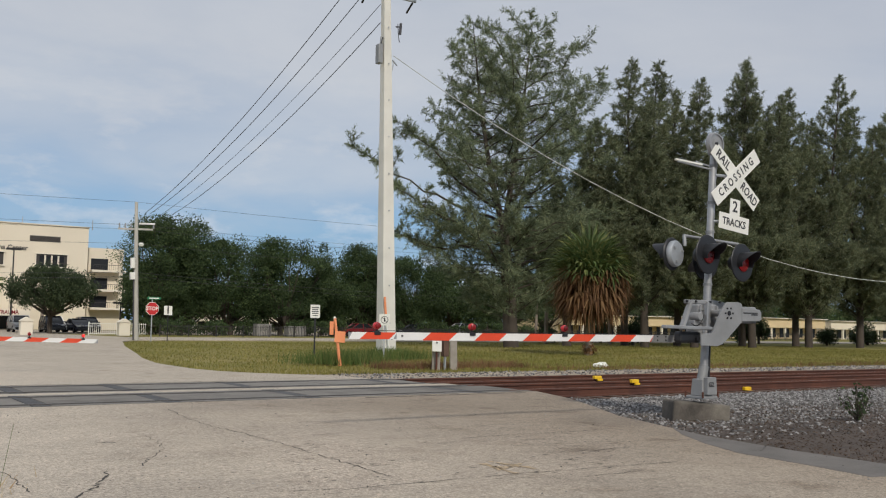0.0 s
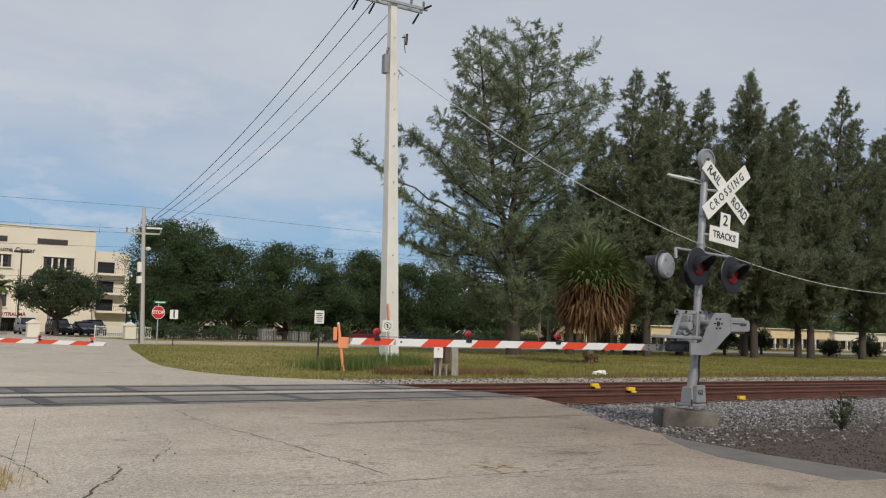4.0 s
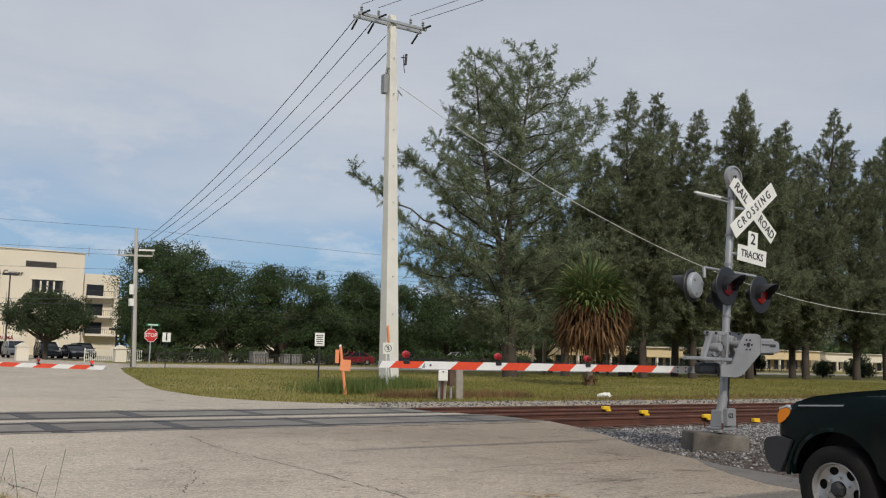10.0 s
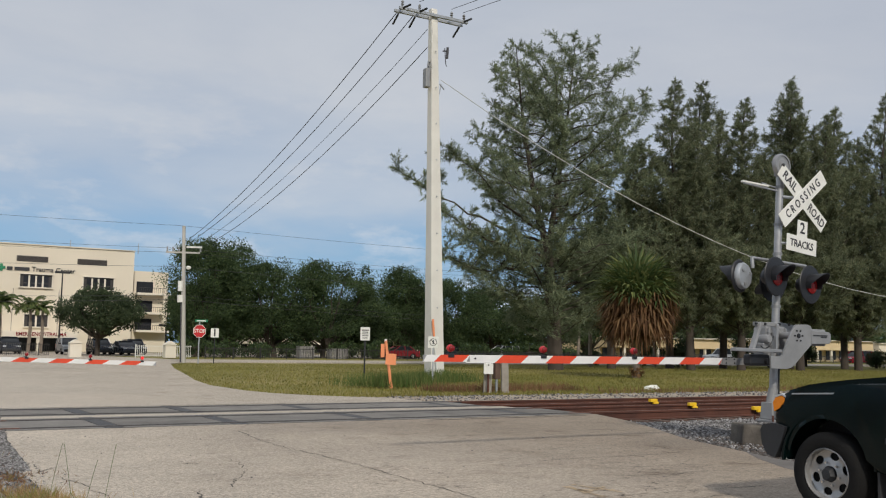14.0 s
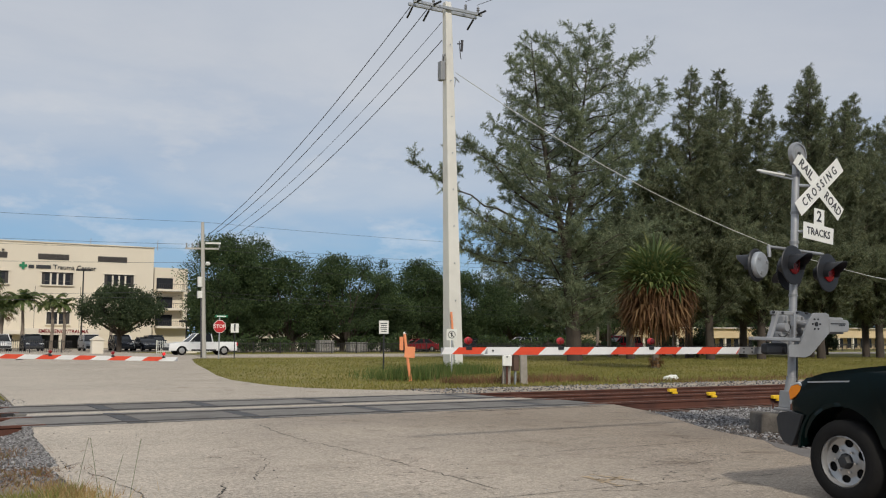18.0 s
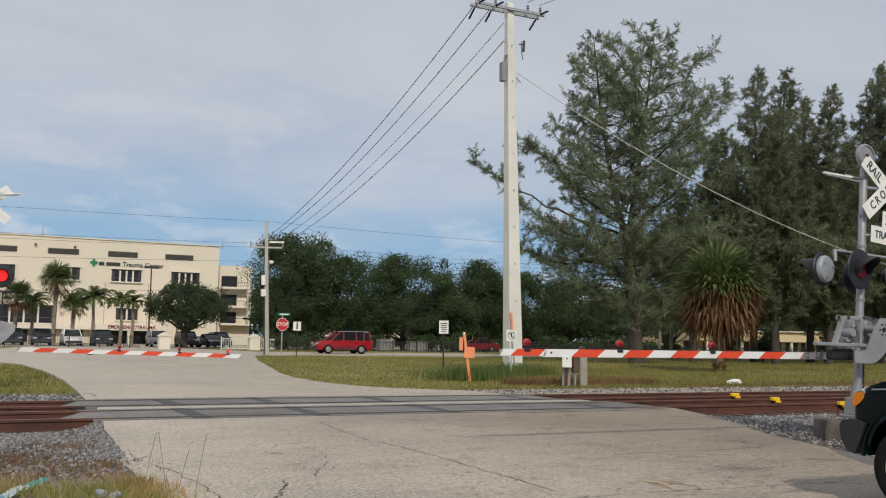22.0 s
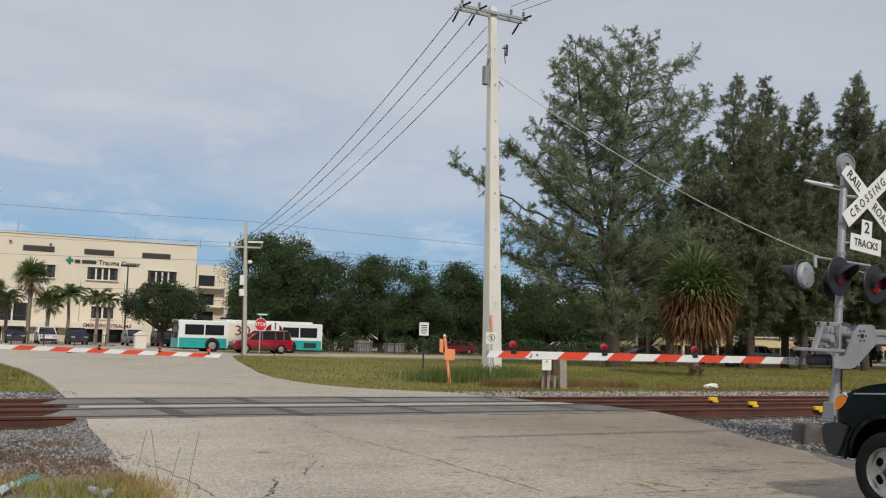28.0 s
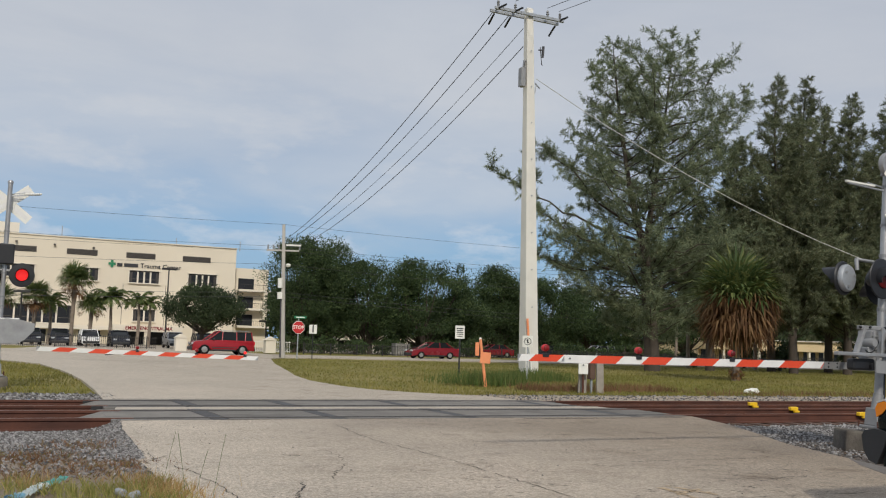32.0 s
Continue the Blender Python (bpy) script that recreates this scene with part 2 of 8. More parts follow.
M["rubber"] = surf("grey_crossing_panel", (0.245, 0.23, 0.21), (0.165, 0.155, 0.142), 1.6, 0.9, bump=0.4, fine=50, rand=0.12, spec=0.2, c=(0.12, 0.11, 0.10), cfac=(0.52, 0.75))
M["patchdark"] = surf("dark_panel_end", (0.085, 0.084, 0.088), (0.055, 0.055, 0.058), 3, 0.8, bump=0.3, fine=50)
M["rubberdark"] = surf("black_flangeway_rubber", (0.035, 0.035, 0.038), (0.022, 0.022, 0.024), 3, 0.8)
M["concrete"] = surf("old_concrete", (0.36, 0.33, 0.29), (0.24, 0.215, 0.19), 3, 0.92, bump=0.5, fine=45, c=(0.14, 0.12, 0.10), cfac=(0.55, 0.75))
M["basecon"] = surf("stained_base_concrete", (0.20, 0.18, 0.15), (0.115, 0.10, 0.085), 3, 0.92, bump=0.6, fine=30, c=(0.06, 0.052, 0.045), cfac=(0.5, 0.7))
M["polecon"] = surf("pale_pole_concrete", (0.74, 0.72, 0.66), (0.62, 0.60, 0.55), 0.8, 0.85, bump=0.15, fine=40, c=(0.46, 0.42, 0.36), cfac=(0.62, 0.8))
M["alu"] = surf("weathered_aluminium", (0.46, 0.46, 0.465), (0.30, 0.30, 0.305), 2.5, 0.42, 0.6, 0.12, 50, c=(0.26, 0.25, 0.25), cfac=(0.6, 0.8))
M["greypaint"] = surf("grey_painted_steel", (0.30, 0.305, 0.315), (0.22, 0.225, 0.23), 2.5, 0.55, 0.15, 0.12, 50, c=(0.19, 0.18, 0.18), cfac=(0.62, 0.8))
M["black"] = surf("black_painted_metal", (0.010, 0.0105, 0.014), (0.015, 0.016, 0.019), 6, 0.5, 0.0, 0.1, 40)
M["signwhite"] = surf("white_sign_sheet", (0.80, 0.80, 0.76), (0.68, 0.67, 0.62), 2.5, 0.45, 0, 0.05, 40)
M["ink"] = surf("black_sign_ink", (0.025, 0.025, 0.028), (0.035, 0.035, 0.04), 8, 0.5)
M["armwhite"] = surf("white_gate_sheeting", (0.78, 0.78, 0.77), (0.66, 0.66, 0.65), 3, 0.5, own=True)
M["armred"] = surf("orange_red_gate_sheeting", (0.72, 0.075, 0.025), (0.60, 0.055, 0.02), 3, 0.5, own=True)
M["lensdark"] = surf("unlit_red_lens", (0.14, 0.006, 0.008), (0.09, 0.004, 0.006), 20, 0.15, 0, 0.3, 90)
M["lensred"] = surf("glowing_red_lens", (0.75, 0.02, 0.02), (0.6, 0.015, 0.015), 20, 0.2, 0, 0.2, 90, emit=(1, 0.03, 0.03, 0.75))
M["lensmid"] = surf("dim_red_lens", (0.22, 0.008, 0.009), (0.17, 0.006, 0.008), 20, 0.2, 0, 0.2, 90, emit=(1, 0.03, 0.03, 0.015))
M["yellow"] = surf("yellow_plastic", (0.85, 0.55, 0.02), (0.72, 0.44, 0.015), 6, 0.5)
M["orange"] = surf("faded_orange_plastic", (0.84, 0.31, 0.14), (0.74, 0.25, 0.11), 4, 0.6)
M["redsign"] = surf("red_sign_sheet", (0.58, 0.025, 0.03), (0.48, 0.02, 0.025), 3, 0.45)
M["greensign"] = surf("green_sign_sheet", (0.02, 0.22, 0.10), (0.015, 0.18, 0.08), 3, 0.5)
M["galv"] = surf("galvanised_steel", (0.42, 0.44, 0.47), (0.33, 0.35, 0.37), 3, 0.55, 0.5)
M["wire"] = surf("dark_cable", (0.06, 0.06, 0.07), (0.045, 0.045, 0.05), 4, 0.7)
M["wirepale"] = surf("pale_cable", (0.62, 0.62, 0.60), (0.5, 0.5, 0.48), 4, 0.6)
M["wood"] = surf("weathered_pole_wood", (0.52, 0.50, 0.46), (0.38, 0.36, 0.33), 2, 0.9, 0, 0.4, 30, stretch=(1, 1, 0.15))
M["cream"] = surf("cream_stucco", (0.72, 0.645, 0.52), (0.66, 0.59, 0.475), 0.12, 0.9, bump=0.1, fine=4, c=(0.60, 0.54, 0.43), cfac=(0.6, 0.85))
M["creamtrim"] = surf("pale_stucco_trim", (0.75, 0.69, 0.59), (0.67, 0.615, 0.515), 0.2, 0.9)
M["glass"] = surf("dark_window_glass", (0.02, 0.022, 0.027), (0.032, 0.034, 0.04), 0.3, 0.15, 0, 0, spec=0.25)
M["louvre"] = surf("dark_louvre", (0.035, 0.030, 0.028), (0.05, 0.043, 0.04), 0.4, 0.6)
M["winframe"] = surf("bronze_window_frame", (0.10, 0.085, 0.075), (0.08, 0.07, 0.06), 1, 0.5, 0.2)
M["roofgrey"] = surf("flat_roof_felt", (0.45, 0.43, 0.40), (0.35, 0.33, 0.31), 0.3, 0.9)
M["bark"] = surf("grey_brown_bark", (0.085, 0.066, 0.052), (0.045, 0.036, 0.029), 1.5, 0.95, 0, 0.9, 9, stretch=(1, 1, 0.3))
M["palmbark"] = surf("fibrous_palm_bark", (0.30, 0.25, 0.20), (0.17, 0.135, 0.105), 3, 0.95, 0, 0.8, 14)
M["pine"] = foliage("casuarina_needles", (0.122, 0.158, 0.098), (0.185, 0.222, 0.132), (0.28, 0.30, 0.175))
M["pinedark"] = foliage("dense_casuarina_needles", (0.116, 0.144, 0.088), (0.165, 0.190, 0.110), (0.255, 0.255, 0.148))
M["oak"] = foliage("oak_leaves", (0.038, 0.062, 0.030), (0.062, 0.098, 0.040), (0.110, 0.150, 0.056))
M["oliveleaf"] = foliage("small_tree_leaves", (0.034, 0.052, 0.027), (0.055, 0.078, 0.037), (0.09, 0.115, 0.054))
M["frond"] = foliage("palm_frond", (0.06, 0.10, 0.035), (0.10, 0.14, 0.045), (0.20, 0.205, 0.07))
M["deadfrond"] = foliage("dead_palm_frond", (0.095, 0.046, 0.022), (0.165, 0.085, 0.038), (0.27, 0.165, 0.08))
M["grassblade"] = foliage("grass_blade", (0.138, 0.138, 0.031), (0.21, 0.194, 0.047), (0.33, 0.272, 0.094))
M["vergegrass"] = foliage("verge_grass_blade", (0.20, 0.22, 0.055), (0.30, 0.30, 0.085), (0.44, 0.36, 0.15))
M["litter"] = foliage("dead_leaf_litter", (0.045, 0.028, 0.02), (0.085, 0.055, 0.038), (0.17, 0.12, 0.085))
M["weed"] = foliage("tall_weed", (0.06, 0.10, 0.025), (0.10, 0.15, 0.04), (0.20, 0.20, 0.07))
M["drygrass"] = foliage("dry_grass_stalk", (0.34, 0.20, 0.085), (0.46, 0.31, 0.13), (0.56, 0.45, 0.24))
M["redweed"] = foliage("reddish_weed", (0.16, 0.085, 0.05), (0.24, 0.13, 0.07), (0.16, 0.15, 0.05))
M["tyre"] = surf("black_tyre_rubber", (0.008, 0.008, 0.0085), (0.013, 0.0125, 0.012), 8, 0.9, own=True, bump=0.3, fine=60, spec=0.2)
M["rim"] = surf("silver_steel_rim", (0.44, 0.435, 0.43), (0.35, 0.345, 0.34), 5, 0.32, 0.6, own=True, bump=0.05)
M["greenpaint"] = surf("dark_green_car_paint", (0.0014, 0.0058, 0.0058), (0.0018, 0.0068, 0.0066), 1, 0.2, 0.0, own=True, bump=0, spec=0.22)
M["redpaint"] = surf("red_car_paint", (0.30, 0.010, 0.017), (0.26, 0.008, 0.014), 1, 0.22, 0, own=True, bump=0)
M["maroonpaint"] = surf("dark_red_car_paint", (0.22, 0.014, 0.022), (0.18, 0.011, 0.018), 1, 0.25, 0, own=True, bump=0)
M["whitepaint"] = surf("white_car_paint", (0.78, 0.78, 0.77), (0.72, 0.72, 0.71), 1, 0.25, 0, own=True, bump=0)
M["silverpaint"] = surf("silver_car_paint", (0.42, 0.43, 0.45), (0.38, 0.39, 0.41), 1, 0.3, 0.4, own=True, bump=0)
M["darkpaint"] = surf("dark_blue_car_paint", (0.02, 0.024, 0.035), (0.018, 0.02, 0.03), 1, 0.25, 0, own=True, bump=0)
M["teal"] = surf("teal_bus_paint", (0.02, 0.36, 0.34), (0.018, 0.32, 0.30), 1, 0.3, 0, own=True, bump=0)
M["carglass"] = surf("dark_car_glass", (0.012, 0.014, 0.016), (0.016, 0.018, 0.02), 1, 0.1, 0, own=True, bump=0, spec=0.2)
M["plastic"] = surf("dark_grey_plastic", (0.014, 0.0155, 0.018), (0.022, 0.023, 0.026), 6, 0.6, 0, own=True, bump=0.15)
M["chrome"] = surf("dull_chrome", (0.65, 0.65, 0.66), (0.6, 0.6, 0.6), 4, 0.2, 0.95, own=True, bump=0)
M["headlamp"] = surf("clear_headlamp", (0.62, 0.64, 0.66), (0.5, 0.52, 0.55), 8, 0.12, 0.3, own=True, bump=0)
M["amber"] = surf("amber_lamp", (0.80, 0.26, 0.02), (0.68, 0.2, 0.015), 8, 0.2, 0, own=True, bump=0)
M["fence"] = surf("dark_iron_fence", (0.03, 0.03, 0.032), (0.045, 0.043, 0.042), 2, 0.6, 0.3)
M["bluewrap"] = surf("blue_plastic_wrapper", (0.03, 0.30, 0.55), (0.30, 0.55, 0.70), 14, 0.35)
M["whitefilm"] = surf("white_plastic_film", (0.78, 0.80, 0.80), (0.55, 0.66, 0.68), 22, 0.4)
M["tealfilm"] = surf("teal_plastic_film", (0.05, 0.42, 0.40), (0.25, 0.55, 0.52), 18, 0.4)


# ---- small builders ----
def thing(name, x, y, z, label, category, group="", kind="", rz=0.0):
    ob = new(name)
    ob.empty_display_size = 0.2
    ob.matrix_world = pose(x, y, z, 0, 0, rz)
    return tagged(ob, label, category, group, kind)


def mesh_of(name, bm, mat, smooth=False):
    me = bpy.data.meshes.new(name)
    bm.normal_update()
    bm.to_mesh(me)
    bm.free()
    me.materials.append(M[mat])
    if smooth:
        me.polygons.foreach_set("use_smooth", [True] * len(me.polygons))
        me.set_sharp_from_angle(angle=radians(40))
    return me


def part(name, bm, mat, parent=None, label="", smooth=False, kind=""):
    ob = new(name, mesh_of(name, bm, mat, smooth))
    if parent:
        ob.parent = parent
    if label:
        ob["label"] = label
    if kind:
        ob["kind"] = kind
    return ob


def box(bm, x, y, z, sx, sy, sz, m=None, bev=0.0, taper=1.0):
    """A box centred at x, y and standing on z; taper scales its top."""
    vs = []
    for k, s in ((0, 1.0), (1, taper)):
        for i, j in ((-1, -1), (1, -1), (1, 1), (-1, 1)):
            v = Vector((x + i * sx / 2 * s, y + j * sy / 2 * s, z + k * sz))
            vs.append(bm.verts.new(m @ v if m else v))
    fs = [bm.faces.new([vs[i] for i in f]) for f in ((3, 2, 1, 0), (4, 5, 6, 7), (0, 1, 5, 4), (1, 2, 6, 5), (2, 3, 7, 6), (3, 0, 4, 7))]
    if bev:
        bmesh.ops.bevel(bm, geom=list({e for f in fs for e in f.edges}), offset=bev, segments=2, affect="EDGES", profile=0.5)
    return bm


def rod(bm, p, q, r, r2=None, seg=10):
    """A round bar from p to q."""
    p, q = Vector(p), Vector(q)
    r2 = r if r2 is None else r2
    d = (q - p).normalized()
    a = d.orthogonal().normalized()
    b = d.cross(a)
    rings = []
    for c, rad in ((p, r), (q, r2)):
        rings.append([bm.verts.new(c + (a * math.cos(t) + b * math.sin(t)) * rad) for t in (2 * math.pi * i / seg for i in range(seg))])
    for i in range(seg):
        j = (i + 1) % seg
        bm.faces.new((rings[0][i], rings[0][j], rings[1][j], rings[1][i]))
    bm.faces.new(rings[0][::-1])
    bm.faces.new(rings[1])
    return bm


def lathe(bm, profile, m, seg=24):
    """Turn a profile of (radius, height) pairs round the z axis of m."""
    rings = []
    for r, h in profile:
        rings.append([bm.verts.new(m @ Vector((max(r, 1e-4) * math.cos(2 * math.pi * i / seg), max(r, 1e-4) * math.sin(2 * math.pi * i / seg), h))) for i in range(seg)])
    for a, b in zip(rings, rings[1:]):
        for i in range(seg):
            j = (i + 1) % seg
            bm.faces.new((a[i], a[j], b[j], b[i]))
    bm.faces.new(rings[0][::-1])
    bm.faces.new(rings[-1])
    return bm


def slab(bm, pts, m, depth, bev=0.0):
    """A flat outline in the x, y plane of m, thick along its z axis from 0 to depth."""
    lo = [bm.verts.new(m @ Vector((x, y, 0))) for x, y in pts]
    hi = [bm.verts.new(m @ Vector((x, y, depth))) for x, y in pts]
    fs = [bm.faces.new(lo[::-1]), bm.faces.new(hi)]
    for i in range(len(pts)):
        j = (i + 1) % len(pts)
        fs.append(bm.faces.new((lo[i], lo[j], hi[j], hi[i])))
    if bev:
        bmesh.ops.bevel(bm, geom=list(fs[1].edges), offset=bev, segments=2, affect="EDGES", profile=0.5)
    return bm


def cable(bm, p, q, sag, r, n=14, seg=5):
    p, q = Vector(p), Vector(q)
    d = (q - p).normalized()
    a = d.orthogonal().normalized()
    b = d.cross(a)
    rings = []
    for i in range(n + 1):
        f = i / n
        c = p.lerp(q, f) - Vector((0, 0, 4 * sag * f * (1 - f)))
        rings.append([bm.verts.new(c + (a * math.cos(t) + b * math.sin(t)) * r) for t in (2 * math.pi * k / seg for k in range(seg))])
    for u, v in zip(rings, rings[1:]):
        for k in range(seg):
            bm.faces.new((u[k], u[(k + 1) % seg], v[(k + 1) % seg], v[k]))
    bm.faces.new(rings[0][::-1])
    bm.faces.new(rings[-1])
    return bm


def words(name, text, size, m, mat, parent, depth=0.002, bold=0.0, sx=1.0):
    """Raised lettering in the built-in font, centred on m, as a mesh."""
    cu = bpy.data.curves.new(name, "FONT")
    cu.body, cu.size, cu.align_x, cu.align_y, cu.extrude, cu.offset, cu.resolution_u = text, size, "CENTER", "CENTER", depth, bold, 2
    tmp = bpy.data.objects.new(name, cu)
    me = bpy.data.meshes.new_from_object(tmp)
    bpy.data.objects.remove(tmp)
    me.transform(m @ Matrix.Diagonal((sx, 1, 1, 1)))
    me.materials.clear()
    me.materials.append(M[mat])
    ob = new(name, me)
    ob.parent = parent
    return ob


def facing(x, y, z, rz=0.0):
    """A pose whose x axis runs along the railway, y axis up and z axis back towards the camera."""
    return pose(x, y, z, 90, 0, rz)


def from_arrays(name, verts, faces, mat):
    me = bpy.data.meshes.new(name)
    me.from_pydata(verts, [], faces)
    me.materials.append(M[mat])
    return me

# ---- ground, roads, railway ----
I4 = Matrix.Identity(4)
NEAR, FAR = 15.975, 19.20          # centre lines of the two tracks
GAUGE = 1.505                      # between rail centres


def sheet(name, outline, top, mat, label, category, depth=0.15, kind="structure", bev=0.0):
    bm = slab(bmesh.new(), outline, pose(0, 0, top - depth), depth, bev)
    return tagged(part(name, bm, mat), label, category, kind=kind)


bm = bmesh.new()
gx, gy = (-900, -90, 160, 1200), (-400, 13.2, 22.6, 1500)
grid = [[bm.verts.new((x, y, -0.15)) for x in gx] for y in gy]
for a in range(3):
    for b in range(3):
        if (a, b) != (1, 1):
            bm.faces.new((grid[a][b], grid[a][b + 1], grid[a + 1][b + 1], grid[a + 1][b]))
ground = tagged(part("ground", bm, "grassland"), "mown grass ground with dry yellow-green patches", "ground", kind="structure")

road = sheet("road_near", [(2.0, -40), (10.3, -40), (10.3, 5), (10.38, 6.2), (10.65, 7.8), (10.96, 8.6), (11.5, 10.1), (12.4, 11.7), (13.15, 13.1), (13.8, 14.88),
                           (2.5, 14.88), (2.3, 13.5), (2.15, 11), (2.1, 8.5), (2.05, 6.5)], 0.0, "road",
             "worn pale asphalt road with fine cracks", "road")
road_far = sheet("road_far", [(3.0, 20.65), (13.4, 20.65), (13.2, 22.6), (11.6, 24.4), (11.0, 25.7), (10.75, 27.3), (10.85, 30.9), (11.6, 35), (12.8, 39.9), (15.4, 51), (17.0, 57),
                              (18.3, 62), (20.3, 66), (24, 67.5), (700, 67.5), (700, 77.5), (-600, 77.5), (-600, 60), (-14, 58.5), (-5, 55.2), (1.0, 49.6), (3.0, 44), (3.4, 36), (3.4, 29.8), (3.2, 24.5)],
                 -0.085, "roadfar", "bleached asphalt road opening onto a cross street", "road")
between = sheet("road_between_tracks", [(2.75, 17.09), (13.45, 17.09), (13.4, 17.68), (2.85, 17.68)], -0.004, "roadfar", "pale concrete strip between the two tracks", "road")
lot = sheet("car_park", [(-70, 96), (62, 96), (62, 118), (-70, 118)], -0.10, "roadfar", "pale asphalt car park before the hospital", "car park")
drive = sheet("driveway", [(3, 77.5), (23, 77.5), (19, 96), (7, 96)], -0.09, "roadfar", "pale asphalt driveway to the car park", "driveway")

bed = sheet("ballast_bed", [(-91, 12.9), (161, 12.9), (161, 22.9), (-91, 22.9)], -0.235, "gravelbed", "grey crushed stone bed under two tracks", "track bed", depth=0.2)


def banked(name, x0, x1, profile, mat, label, category):
    """Ground along x whose height follows a profile of (y, z)."""
    bm = bmesh.new()
    rows = [[bm.verts.new((x, y, z)) for x in (x0, x1)] for y, z in profile]
    rows = [[bm.verts.new((x, profile[0][0], -0.4)) for x in (x0, x1)]] + rows + [[bm.verts.new((x, profile[-1][0], -0.4)) for x in (x0, x1)]]
    for a, b in zip(rows, rows[1:]):
        bm.faces.new((a[0], a[1], b[1], b[0]))
    bm.faces.new([r[0] for r in rows])
    bm.faces.new([r[1] for r in rows][::-1])
    return tagged(part(name, bm, mat), label, category, kind="structure")


WEST_BANK = [(10.4, -0.016), (12.3, -0.03), (14.95, -0.175)]
EAST_BANK = [(8.3, -0.055), (10.3, -0.06), (12.4, -0.10), (14.95, -0.225)]
left_gravel = banked("gravel_shoulder_west", -60, 2.9, WEST_BANK, "sandbed", "loose grey gravel beside the road", "gravel")
right_gravel = banked("gravel_shoulder_east", 10.9, 60, EAST_BANK, "gravelbed", "loose grey gravel around the signal base", "gravel")
litterbed = sheet("dirt_verge", [(10.34, 5.0), (10.34, -20), (60, -20), (60, 8.7), (11.3, 8.7), (10.7, 7.6)], -0.05, "dirt", "brown leaf litter and bare earth beside the road", "verge", depth=0.12)
far_gravel = sheet("gravel_strip", [(13.2, 21.4), (150, 21.4), (150, 23.9), (12.4, 23.9)], -0.13, "palesand", "thin gravel strip between track and grass", "gravel", depth=0.1)
edge_patch = sheet("asphalt_patch", [(9.35, 4.6), (10.28, 4.4), (10.36, 6.2), (10.62, 7.75), (10.9, 8.45), (10.45, 7.9), (9.95, 7.1), (9.6, 6.3), (9.5, 5.4)], 0.003, "patch", "darker grey asphalt along the road edge", "road", depth=0.006)
verge_near = sheet("verge_west", [(-40, -30), (2.7, -30), (2.7, 8.4), (2.7, 10.39), (-40, 10.39)], -0.012, "sandbed", "bare gravelly verge beside the road", "verge", depth=0.1)


def rail_profile(h=0.17):
    return [(-0.07, 0), (0.07, 0), (0.07, 0.02), (0.012, 0.04), (0.012, h - 0.05), (0.036, h - 0.038), (0.036, h - 0.006), (0.028, h), (-0.028, h), (-0.036, h - 0.006), (-0.036, h - 0.038), (-0.012, h - 0.05), (-0.012, 0.04), (-0.07, 0.02)]


